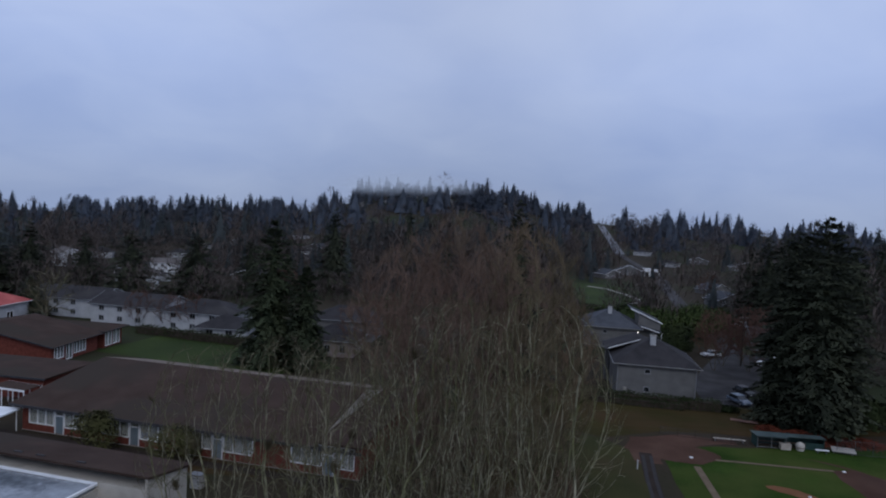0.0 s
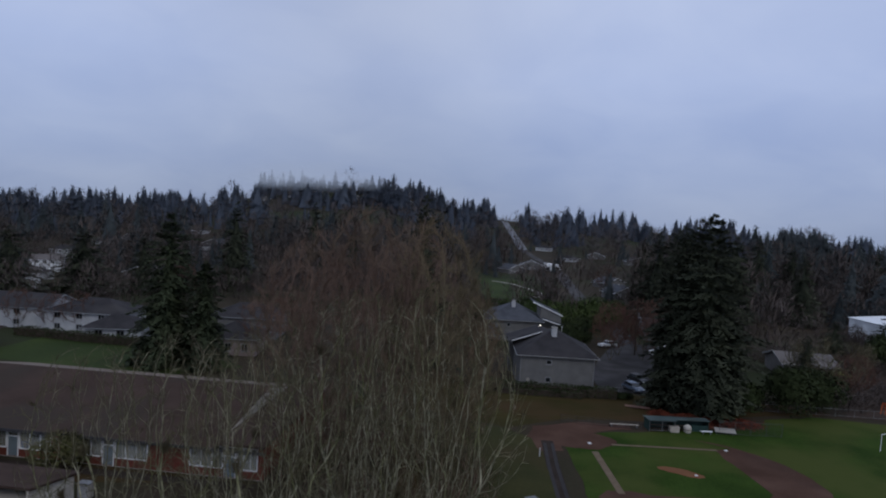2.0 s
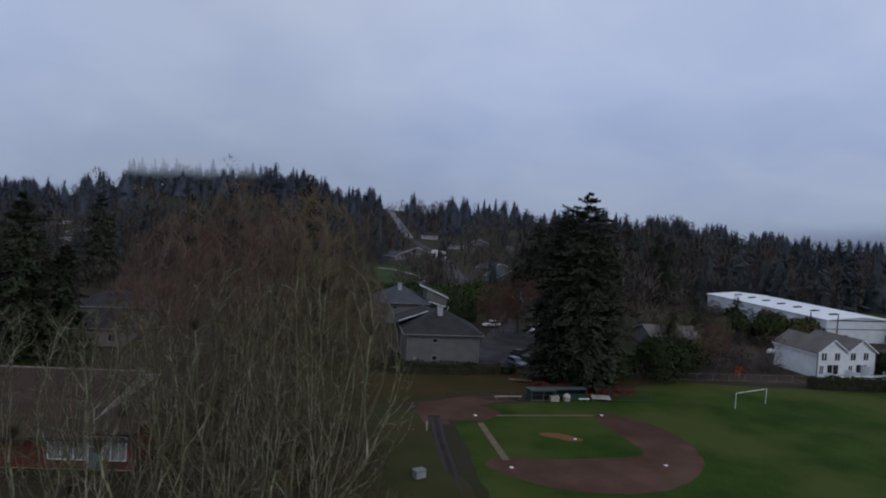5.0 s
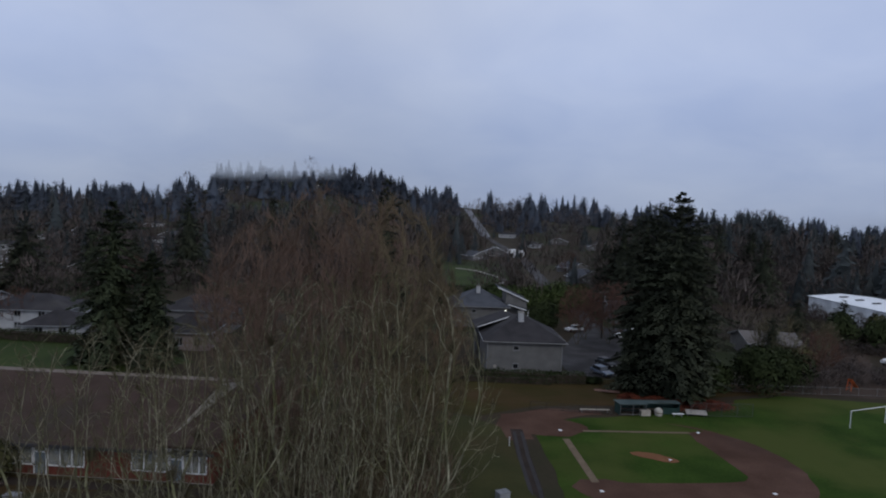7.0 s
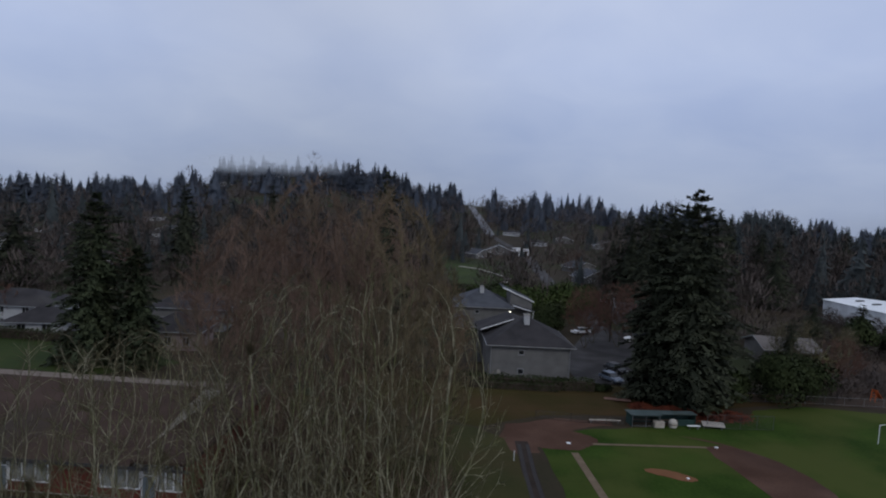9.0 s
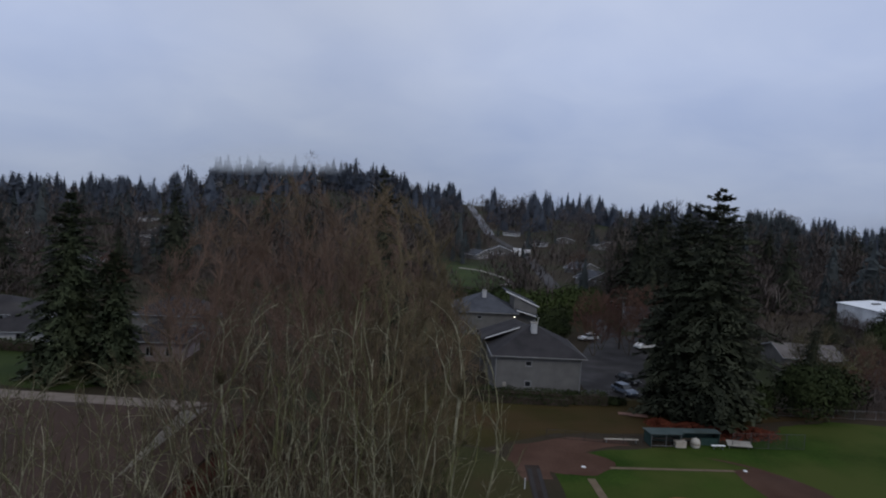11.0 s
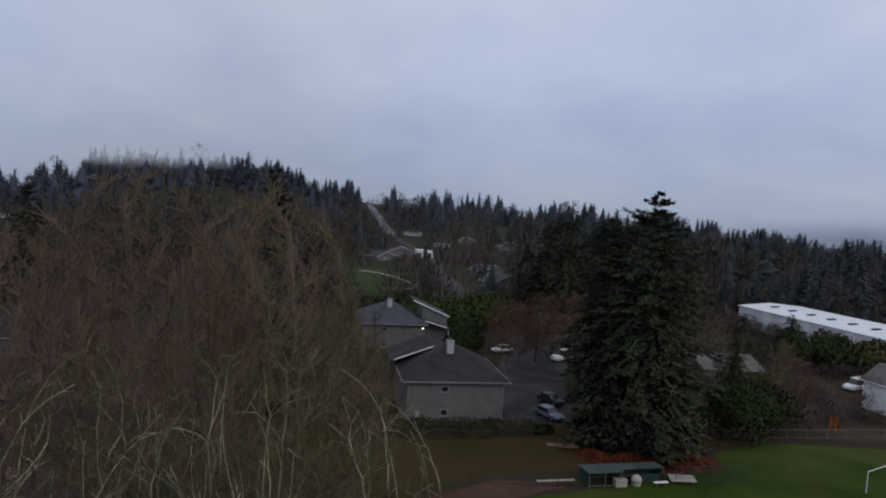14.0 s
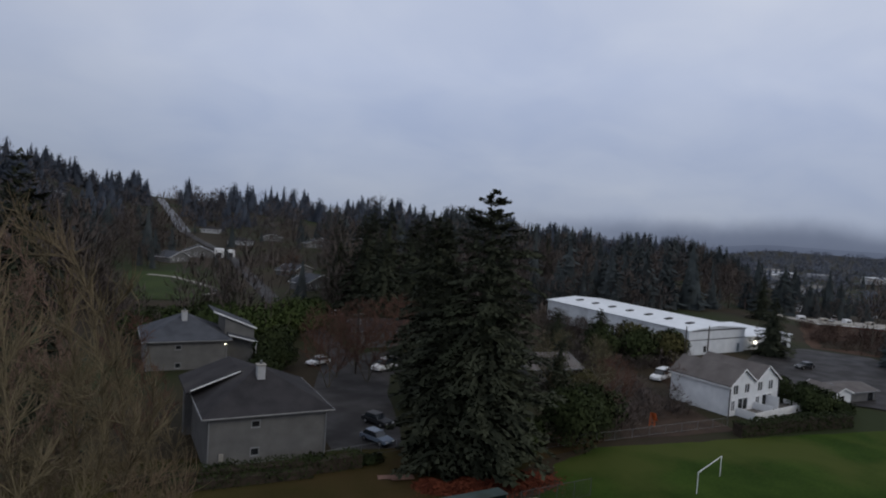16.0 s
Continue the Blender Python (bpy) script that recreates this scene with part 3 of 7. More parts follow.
def conifer(name, x, y, h, r, label, seed, whorls=30, per=9, sprays=9, size=1.1, mat=None, gap=0.06, droop=0.35, shape=1.0, category="fir tree", group="", turn=0.0, lean=0.0, core=0.45):
    rnd = random.Random(seed)
    t = thing(name, x, y, float(height(np.array(x), np.array(y))) - 0.1, turn, label, category, group)
    bm = bmesh.new()
    base = 0.011 * h + 0.1
    last = (0, 0, 0)
    for i in range(5):
        f = (i + 1) / 5
        nxt = (rnd.uniform(-0.05, 0.05) + lean * f, rnd.uniform(-0.05, 0.05), h * 0.97 * f)
        tube(bm, last, nxt, base * (1.02 - i / 5), base * (1.02 - f), 9)
        last = nxt
    part("trunk", bm, M_TRUNK, t)
    quads = conifer_quads(h, r, whorls, per, sprays, size, rnd, gap, droop, shape)
    if core:
        rings = []
        for i in range(11):
            f = gap + (0.86 - gap) * i / 10
            rr = core * r * (0.9 - f) ** 0.85 * rnd.uniform(0.75, 1.15)
            rings.append([Vector((rr * rnd.uniform(0.6, 1.25) * math.cos(0.628 * k), rr * rnd.uniform(0.6, 1.25) * math.sin(0.628 * k), f * h + rnd.uniform(-0.03, 0.03) * h)) for k in range(10)])
        for a, b in zip(rings, rings[1:]):
            for k in range(10):
                quads.append((a[k], a[(k + 1) % 10], b[(k + 1) % 10], b[k]))
    quads_to_mesh("crown", quads, mat or M_NEEDLE, t, 0.18)
    return t


def grow(rnd, stems, height_m, spread, levels, twigs, first=0.16, lift=0.25, trunk_len=0.14, bend=0.2, kids=(2, 3), fan=0.6, twig_r=0.014, dome=0.10, least=0.018, curl=0.0, radius=0.0):
    """Segments (p, q, r0, r1, level) of a bare tree: stems that fan out from low down, fork and turn upwards."""
    segs = []

    def branch(p, d, length, radius, level):
        n = 4 if level < levels - 1 else 3
        q = p
        r = radius
        turn = Vector((rnd.gauss(0, curl), rnd.gauss(0, curl), rnd.gauss(0, curl * 0.4)))
        for i in range(n):
            if i == n // 2:
                turn = turn * -1.3
            d = (d + turn + Vector((rnd.gauss(0, bend), rnd.gauss(0, bend), rnd.gauss(0, bend * 0.6) + lift * 0.3))).normalized()
            nxt = q + d * length / n
            r2 = r * 0.90
            segs.append((q, nxt, r, r2, level))
            if 1 <= level < levels and i >= 1 and rnd.random() < 0.6:
                fork(nxt, d, length * rnd.uniform(0.45, 0.75), r2 * 0.62, level + 1)
            q, r = nxt, r2
        if level < levels:
            for _ in range(rnd.choice(kids)):
                fork(q, d, length * rnd.uniform(0.6, 0.92), r * rnd.uniform(0.65, 0.88), level + 1)
        for _ in range(twigs if level >= levels else (2 if level >= levels - 1 else 0)):
            o = p.lerp(q, rnd.random())
            dd = (d + Vector((rnd.gauss(0, 0.55), rnd.gauss(0, 0.55), rnd.gauss(0.15, 0.4)))).normalized()
            m = o + dd * length * rnd.uniform(0.3, 0.6)
            dd = (dd + Vector((rnd.gauss(0, 0.25), rnd.gauss(0, 0.25), 0.25))).normalized()
            segs.append((o, m, twig_r, twig_r * 0.8, levels + 1))
            segs.append((m, m + dd * length * rnd.uniform(0.3, 0.55), twig_r * 0.8, twig_r * 0.45, levels + 1))

    def fork(p, d, length, radius, level):
        side = Vector((rnd.gauss(0, 1), rnd.gauss(0, 1), rnd.gauss(0, 0.5)))
        side = (side - d * side.dot(d)).normalized()
        branch(p, (d + side * rnd.uniform(0.35, 0.75) * spread).normalized(), length, max(radius, least), level)

    top = Vector((0, 0, height_m * trunk_len))
    segs.append((Vector((0, 0, -0.3)), top, first * 2.1, first * 1.8, 0))
    segs.append((top, top + Vector((0, 0, height_m * 0.2)), first * 1.8, first * 1.2, 0))
    for i in range(stems):
        a = 2.4 * i + rnd.uniform(-0.4, 0.4)
        f = (i + 0.5) / stems
        start = top + Vector((0, 0, height_m * 0.2 * (1 - f)))
        out = fan * (0.15 + 1.1 * f)
        d = Vector((math.cos(a) * out, math.sin(a) * out, 1)).normalized()
        branch(start, d, height_m * (0.29 - dome * f) * rnd.uniform(0.85, 1.12), first * rnd.uniform(0.6, 0.95), 1)
    zs = sorted(s[1].z for s in segs)
    k = height_m / zs[int(0.985 * len(zs))]
    if not radius:
        return [(p * k, q * k, a, b, lv) for p, q, a, b, lv in segs if q.z * k < height_m * 1.04]
    # a rounded crown: limbs that stray past it are left out
    ws = sorted(math.hypot(s[1].x, s[1].y) for s in segs)
    w = min(k, 0.72 * radius / ws[int(0.8 * len(ws))])
    m = Vector((w, w, k))

    def inside(q):
        f = q.z * k / height_m
        room = radius * math.sqrt(max(0.0, 1.06 - max(0.0, f) ** 2.6)) * (1 + 0.3 * noise.noise(Vector((q.x * 0.35, q.y * 0.35, q.z * 0.25))))
        return math.hypot(q.x, q.y) * w < room

    return [(p * m, q * m, a, b, lv) for p, q, a, b, lv in segs if lv < 2 or inside(q)]


def crown_tree(seed, height_m, radius, buds, twigs, low=0.22, waist=0.45, stems=5, step=0.5, thin=0.011, twig_len=0.9, up=0.12, full=0.5, thick=0.011, taper=0.46):
    """Segments of a bare tree whose limbs grow towards buds spread through a domed crown, so that they curve, fork and fill it."""
    rng = np.random.default_rng(seed)
    pts = []
    while len(pts) < buds:
        f, a, rho = rng.uniform(low, 1), rng.uniform(0, 2 * np.pi), rng.random() ** (0.5 * full + 0.12)
        room = math.sqrt(max(0.0, 1 - ((f - waist) / (1 - waist)) ** 2)) if f > waist else 0.5 + 0.5 * (f - low) / (waist - low)
        p = Vector((math.cos(a) * rho * radius * room, math.sin(a) * rho * radius * room, f * height_m))
        k = noise.noise(Vector((p.x * 0.3, p.y * 0.3, p.z * 0.22 + seed)))
        if k > -0.28 and (rho > 0.45 or rng.random() < 0.55):
            pts.append(tuple(p * (1 + 0.10 * k)))
    pts = np.array(pts)
    nodes, parent = [np.array([0.0, 0.0, -0.3])], [-1]
    for i in range(stems):
        # stems lean apart from the ground
        a = 2.4 * i + rng.uniform(-0.3, 0.3)
        lean = rng.uniform(0.3, 0.75) * (0.2 if i == 0 else 1)
        last = 0
        for k in range(int(low * height_m / step)):
            d = np.array([math.cos(a) * lean, math.sin(a) * lean, 1.0]) + rng.normal(0, 0.08, 3)
            nodes.append(nodes[last] + d / np.linalg.norm(d) * step)
            parent.append(last)
            last = len(nodes) - 1
    node = np.array(nodes)
    ahead = np.array([node[i] - node[max(parent[i], 0)] for i in range(len(node))])
    ahead /= np.linalg.norm(ahead, axis=1)[:, None] + 1e-9
    best = np.full(len(pts), 1e9)
    near_i = np.zeros(len(pts), int)
    fresh, alive = 0, np.ones(len(pts), bool)
    for _ in range(120):
        d = np.linalg.norm(pts[:, None, :] - node[None, fresh:, :], axis=2)
        j = d.argmin(1)
        dm = d[np.arange(len(pts)), j]
        closer = dm < best
        best[closer], near_i[closer] = dm[closer], j[closer] + fresh
        alive &= best > 1.5 * step
        use = alive & (best < 14 * step)
        if not use.any():
            break
        way = np.zeros((len(node), 3))
        u = pts[use] - node[near_i[use]]
        np.add.at(way, near_i[use], u / np.linalg.norm(u, axis=1)[:, None])
        grows = np.unique(near_i[use])
        w = way[grows]
        w /= np.linalg.norm(w, axis=1)[:, None] + 1e-9
        out = node[grows] * np.array([1.0, 1.0, 0.0])
        out /= np.linalg.norm(out, axis=1)[:, None] + 1.0
        w = w + np.array([0, 0, up]) + 0.18 * out + 0.6 * ahead[grows] + rng.normal(0, 0.09, w.shape)
        w /= np.linalg.norm(w, axis=1)[:, None]
        fresh = len(node)
        node = np.concatenate([node, node[grows] + w * step])
        parent += [int(g) for g in grows]
        ahead = np.concatenate([ahead, w])
    # limbs run smoothly from fork to fork
    up_i = np.array(parent)
    for _ in range(3):
        total, count = np.zeros_like(node), np.zeros(len(node))
        np.add.at(total, up_i[1:], node[1:])
        np.add.at(count, up_i[1:], 1)
        has = count > 0
        has[0] = False
        node[has] = 0.5 * node[has] + 0.25 * node[up_i[has]] + 0.25 * total[has] / count[has, None]
    # thickness: each limb carries what grows from it
    load = np.zeros(len(node))
    tips = np.ones(len(node), bool)
    for i in range(len(node) - 1, 0, -1):
        if load[i] == 0:
            load[i] = 1.0
        load[parent[i]] += load[i]
        tips[parent[i]] = False
    rad = thick * load ** taper
    rad = np.minimum(rad, 0.36)
    segs = []
    for i in range(1, len(node)):
        p, q = node[parent[i]], node[i]
        segs.append((p, q, min(rad[parent[i]], rad[i] * 1.25), rad[i], 1 if load[i] > 16 else 3))
        if load[i] < 14 and q[2] > 0.8 * low * height_m:
            d = (q - p) / step
            for _ in range(twigs):
                o = p + (q - p) * rng.random()
                e = d + rng.normal(0, 0.55, 3) + np.array([0, 0, 0.35])
                e /= np.linalg.norm(e)
                l2 = twig_len * rng.uniform(0.4, 1.1)
                m = o + e * l2 * 0.5
                e = e + rng.normal(0, 0.3, 3) + np.array([0, 0, 0.25])
                segs.append((o, m, thin, thin * 0.8, 9))
                segs.append((m, m + e / np.linalg.norm(e) * l2 * 0.5, thin * 0.8, thin * 0.4, 9))
    return segs


def tubes_mesh(name, segs, sides, mat, parent):
    p = np.array([tuple(s[0]) for s in segs])
    q = np.array([tuple(s[1]) for s in segs])
    r0 = np.array([s[2] for s in segs])[:, None, None]
    r1 = np.array([s[3] for s in segs])[:, None, None]
    d = q - p
    d /= np.linalg.norm(d, axis=1)[:, None] + 1e-9
    ref = np.where(np.abs(d[:, 2:3]) > 0.9, [[1.0, 0, 0]], [[0, 0, 1.0]])
    u = np.cross(d, ref)
    u /= np.linalg.norm(u, axis=1)[:, None]
    w = np.cross(d, u)
    a = 2 * np.pi * np.arange(sides) / sides
    off = np.cos(a)[None, :, None] * u[:, None, :] + np.sin(a)[None, :, None] * w[:, None, :]
    v = np.concatenate([p[:, None, :] + off * r0, q[:, None, :] + off * r1], 1)
    i = np.arange(sides)
    j = (i + 1) % sides
    f = np.stack([i, j, sides + j, sides + i], -1)
    faces = (f[None] + (np.arange(len(segs)) * 2 * sides)[:, None, None]).reshape(-1, 4)
    return np_mesh(name, v.reshape(-1, 3), faces, mat, parent)


def bare_tree(name, x, y, h, label, seed, stems=6, spread=0.7, levels=5, twigs=7, first=0.17, mat=None, turn=0.0, category="bare tree", group="", limb=None, **kw):
    t = thing(name, x, y, float(height(np.array(x), np.array(y))), turn, label, category, group)
    segs = grow(random.Random(seed), stems, h, spread, levels, twigs, first, **kw)
    tubes_mesh("trunk", [s for s in segs if s[4] <= 2], 7, M_BARK, t)
    tagged(tubes_mesh("branchwork", [s for s in segs if 2 < s[4] <= levels], 3, limb or M_BARK, t), kind="stuff")
    tubes_mesh("crown", [s for s in segs if s[4] > levels], 3, mat or M_TWIG, t)
    return t


def stem_tree(name, x, y, z, label, mat, segs, group):
    t = thing(name, x, y, z, 0, label, "bare tree", group)
    tubes_mesh("trunk", [s for s in segs if s[4] == 1], 5, M_LIMB if mat is M_TWIG else M_BARK, t)
    tagged(tubes_mesh("branchwork", [s for s in segs if s[4] == 3], 3, M_LIMB if mat is M_TWIG else mat, t), kind="stuff")
    tubes_mesh("crown", [s for s in segs if s[4] > 3], 3, mat, t)
    return t


PALE = "bare tree with pale grey green lichened limbs"
FUZZ = "tall bare tree with a dense crown of reddish brown twigs"
BESIDE = "trees beside the field"
one = stem_tree("bare_tree", 4.6, 51.0, 0.3, PALE, M_TWIG, crown_tree(3, 23.0, 8.2, 2600, 2, 0.12, 0.42, 6, 0.5, 0.012, 0.95, up=0.4, thick=0.0145, taper=0.4), BESIDE)
copy_thing(one, pose(-2.6, 52.0, 0.7, 0, 0, 140)).scale = (0.95, 0.95, 0.95)
near = stem_tree("bare_tree", -7.5, 39.0, 0.8, PALE, M_TWIG, crown_tree(23, 20.6, 5.8, 1500, 2, 0.12, 0.5, 6, 0.45, 0.011, 0.9, up=0.4, thick=0.0125, taper=0.4), BESIDE)
for x, y, z, k, h, turn in ((-2.6, 38.4, 0.7, 0.95, 0.98, 130), (1.2, 38.0, 0.5, 0.8, 0.90, 250), (-13.5, 41.5, 1.2, 1.0, 0.95, 310), (-20.0, 45.0, 1.3, 0.9, 0.86, 70), (-10.5, 47.0, 1.0, 1.0, 0.92, 200)):
    copy_thing(near, pose(x, y, z, 0, 0, turn)).scale = (k, k, h)
olive = stem_tree("bare_tree", 5.8, 69.0, 0.3, "tall bare tree with an olive brown crown of fine twigs", M_OLIVETWIG, crown_tree(12, 28.0, 6.8, 1200, 9, 0.12, 0.46, 5, 0.75, 0.021, 1.6, thick=0.015), BESIDE)
copy_thing(olive, pose(10.0, 75.0, 0.2, 0, 0, 30)).scale = (0.7, 0.7, 0.72)
fuzzy = stem_tree("bare_tree", -2.0, 67.0, 0.5, FUZZ, M_REDTWIG, crown_tree(14, 28.0, 7.6, 1100, 9, 0.12, 0.46, 5, 0.75, 0.021, 1.6, thick=0.015), BESIDE)
for x, y, z, k, h, turn in ((-8.5, 72.0, 1.2, 0.95, 0.88, 200), (3.0, 82.0, 0.4, 0.95, 0.95, 300)):
    copy_thing(fuzzy, pose(x, y, z, 0, 0, turn)).scale = (k, k, h)


def fine_cloud(rnd, n):
    """A thicket of thin upright twigs, one unit high."""
    v, f = [], []
    for i in range(n):
        a, r = rnd.random() * 6.283, 0.42 * math.sqrt(rnd.random())
        p = Vector((r * math.cos(a), r * math.sin(a), rnd.random() ** 1.2 * 0.8 * (1 - r)))
        d = Vector((p.x * 0.8 + rnd.gauss(0, 0.12), p.y * 0.8 + rnd.gauss(0, 0.12), 0.3)).normalized() * rnd.uniform(0.12, 0.3)
        s = Vector((-d.y, d.x, 0)).normalized() * rnd.uniform(0.003, 0.006)
        c = len(v)
        v += [tuple(p - s), tuple(p + s), tuple(p + d)]
        f.append((c, c + 1, c + 2))
    return np.array(v), np.array(f)


# the large firs by the diamond
conifer("fir_tree", 50.6, 98.0, 32.0, 7.7, "tall dark green fir with drooping limbs and a ragged top", 41, 46, 11, 150, 0.62, group="firs behind the dugout", droop=0.16, shape=0.5, gap=0.03, core=0.34)
conifer("fir_tree", 47.0, 101.0, 24.0, 5.2, "broad dark green fir beside a taller one", 42, 36, 10, 100, 0.62, group="firs behind the dugout", droop=0.2, shape=0.5, gap=0.03)
conifer("fir_tree", 55.4, 101.0, 21.0, 5.2, "broad dark green fir beside a taller one", 43, 32, 10, 90, 0.62, group="firs behind the dugout", droop=0.2, shape=0.5, gap=0.03)
conifer("fir_tree", 58.5, 122.0, 28.6, 7.0, "tall dark fir at the edge of the parking lot", 44, 38, 10, 110, 0.7, group="firs behind the dugout", droop=0.2, shape=0.5, gap=0.05)
CED = "dense dark green cedar with drooping sprays"
conifer("cedar_tree", -37.0, 111.5, 26.0, 5.4, CED, 51, 50, 12, 90, 0.6, M_CEDAR, 0.02, 0.3, 0.62, "cedar tree", "cedars behind the school")
conifer("cedar_tree", -30.3, 109.0, 18.2, 4.0, CED, 52, 40, 12, 80, 0.6, M_CEDAR, 0.02, 0.3, 0.65, "cedar tree", "cedars behind the school")


# ---- far woods ----
def cone_tree(rnd, n):
    """A distant conifer: a core hung with many small uneven drooping sprays."""
    v, f = [], []
    lean, fat, bulge = rnd.uniform(-0.02, 0.02), rnd.uniform(0.8, 1.6), rnd.uniform(0.3, 0.95)
    seed = rnd.random() * 40
    for i in range(7):
        a = 6.283 * i / 7
        v.append((0.13 * fat * math.cos(a), 0.13 * fat * math.sin(a), 0.02))
    v.append((lean, 0, 0.95))
    f += [(i, (i + 1) % 7, 7) for i in range(7)]
    for i in range(n):
        z = 0.03 + 0.95 * ((i + rnd.random()) / n) ** 0.9
        a = rnd.random() * 6.283
        lobe = 1 + 0.45 * noise.noise(Vector((math.cos(a) * 1.2 + seed, math.sin(a) * 1.2, z * 8)))
        env = fat * lobe * (0.18 * (1 - z) ** bulge + 0.006) * rnd.uniform(0.7, 1.15)
        w = rnd.uniform(0.12, 0.3)
        drop = rnd.uniform(0.0, 0.035)
        c = len(v)
        v.append((lean * z + 0.45 * env * math.cos(a), 0.45 * env * math.sin(a), min(0.995, z + 0.04 * (1 - z) + 0.012)))
        v.append((env * math.cos(a - w), env * math.sin(a - w), z - drop * rnd.random()))
        v.append((env * 1.12 * math.cos(a + w), env * 1.12 * math.sin(a + w), z - drop))
        f.append((c, c + 1, c + 2))
    return np.array(v), np.array(f)


def twig_cloud(rnd, n, thin=1.0):
    v, f = [], []
    for i in range(n):
        a, t = rnd.random() * 6.283, rnd.random()
        z = 0.12 + 0.85 * t
        r = 0.36 * math.sqrt(rnd.random()) * (math.sin(math.pi * min(1, 0.18 + 0.8 * t)) ** 0.7)
        p = Vector((r * math.cos(a), r * math.sin(a), z))
        d = Vector((math.cos(a) * r * 1.2 + rnd.gauss(0, 0.12), math.sin(a) * r * 1.2 + rnd.gauss(0, 0.12), 0.30)).normalized() * rnd.uniform(0.10, 0.22)
        s = Vector((-d.y, d.x, rnd.uniform(-0.02, 0.02))).normalized() * rnd.uniform(0.012, 0.028) * thin
        c = len(v)
        v += [tuple(p - s), tuple(p + s), tuple(p + d)]
        f.append((c, c + 1, c + 2))
    c = len(v)
    v += [(-0.02, 0, 0), (0.02, 0, 0), (0, 0, 0.6), (0, -0.02, 0), (0, 0.02, 0), (0, 0, 0.6)]
    f += [(c, c + 1, c + 2), (c + 3, c + 4, c + 5)]
    return np.array(v), np.array(f)


def woods(name, label, places, templates, mat, wide=(0.85, 1.3), category="woods"):
    """Many distant trees as one object. places: rows of x, y, height."""
    rng = np.random.default_rng(len(places))
    vs, fs, ns, at = [], [], [], 0
    for i, (x, y, h) in enumerate(places):
        v, f = templates[i % len(templates)]
        a = rng.random() * 6.28
        k = h * rng.uniform(*wide)
        c, s = math.cos(a) * k, math.sin(a) * k
        w = np.stack([v[:, 0] * c - v[:, 1] * s + x, v[:, 0] * s + v[:, 1] * c + y, v[:, 2] * h + float(height(np.array(x), np.array(y))) - 0.6], -1)
        vs.append(w)
        fs.append(f + at)
        ns.append(leafy_normals(w, rng, (x, y), 0.7, 0.15))
        at += len(w)
    return tagged(np_mesh(name, np.concatenate(vs), np.concatenate(fs), mat, normals=np.concatenate(ns)), label, category, kind="stuff")


def near_line(x, y, line, width):
    best = 1e9
    for (ax, ay), (bx, by) in zip(line, line[1:]):
        t = max(0, min(1, ((x - ax) * (bx - ax) + (y - ay) * (by - ay)) / ((bx - ax) ** 2 + (by - ay) ** 2)))
        best = min(best, math.hypot(x - ax - t * (bx - ax), y - ay - t * (by - ay)))
    return best < width


HOUSES = []
ROAD_LINE = [(58, 146), (69, 225), (84, 318), (90, 452), (99.5, 528), (111, 633), (121, 730)]


def clear_of(x, y, gap):
    if near_line(x, y, ROAD_LINE, 7.5 + gap):
        return False
    if 24 < x < 66 and 205 < y < 296 or 185 < x < 290 and 105 < y < 190 and 0.669 * x + 0.743 * y < 309:
        return False
    if 103 < x < 162 and 90 < y < 192 or 162 <= x < 190 and 90 < y < 152:
        return False
    for a, b in HOUSES:
        d = math.hypot(a - 4, b - 20)
        u, v = (a - 4) / d, (b - 20) / d
        along = (x - 4) * u + (y - 20) * v
        if 0 < d - along < 0.12 * d and d < 480 and abs((x - 4) * v - (y - 20) * u) < 6.5:
            return False
    return all(abs(x - a) > 7 + gap or abs(y - b) > 7 + gap or y > b + 6 or y < b - 6 for a, b in HOUSES) and not (x < 146 and y < 110 and x > 60)


def scatter(n, r0, r1, b0, b1, rnd, low, high, gap=0.0, power=0.6, clump=0.0, curve=1.3):
    out = []
    while len(out) < n:
        r = r0 + (r1 - r0) * rnd.random() ** power
        b = math.radians(rnd.uniform(b0, b1))
        x, y = ORIGIN[0] + r * math.sin(b), ORIGIN[1] + r * math.cos(b)
        if clump and noise.noise(Vector((x * 0.014, y * 0.014, clump))) < 0.03:
            continue
        if clear_of(x, y, gap):
            tall = (low + (high - low) * rnd.random() ** curve) * (1.4 if rnd.random() < 0.07 else 1.0)
            out.append((x, y, min(26.0, tall * (1 + 1.1 * noise.noise(Vector((x * 0.03, y * 0.03, clump + 1)))))))
    return out


rnd = random.Random(7)
for b, r in ((-36, 300), (-33.5, 330), (-31.5, 275), (-29, 262), (-27.5, 330), (-24.5, 380), (-22.2, 385), (-20.5, 265), (-16.8, 350), (-17.0, 460), (-14.5, 380), (-9.5, 655), (-7, 690), (0.5, 655), (2.5, 560), (-4, 640), (-11.5, 640), (11.1, 307.4), (20.0, 277.8), (21.0, 398.4), (21.4, 414.5), (27.1, 294.3), (15.0, 395.0), (13.0, 455.0), (21.0, 243.0), (30.0, 395.0), (24.5, 430.0), (17.5, 420.0), (12.0, 330.0), (-30.5, 245.0), (-32.0, 212.0), (-24.0, 345.0), (-22.5, 240.0), (-17.5, 325.0), (-16.0, 370.0), (-26.0, 310.0)):
    HOUSES.append((ORIGIN[0] + r * math.sin(math.radians(b)), ORIGIN[1] + r * math.cos(math.radians(b))))

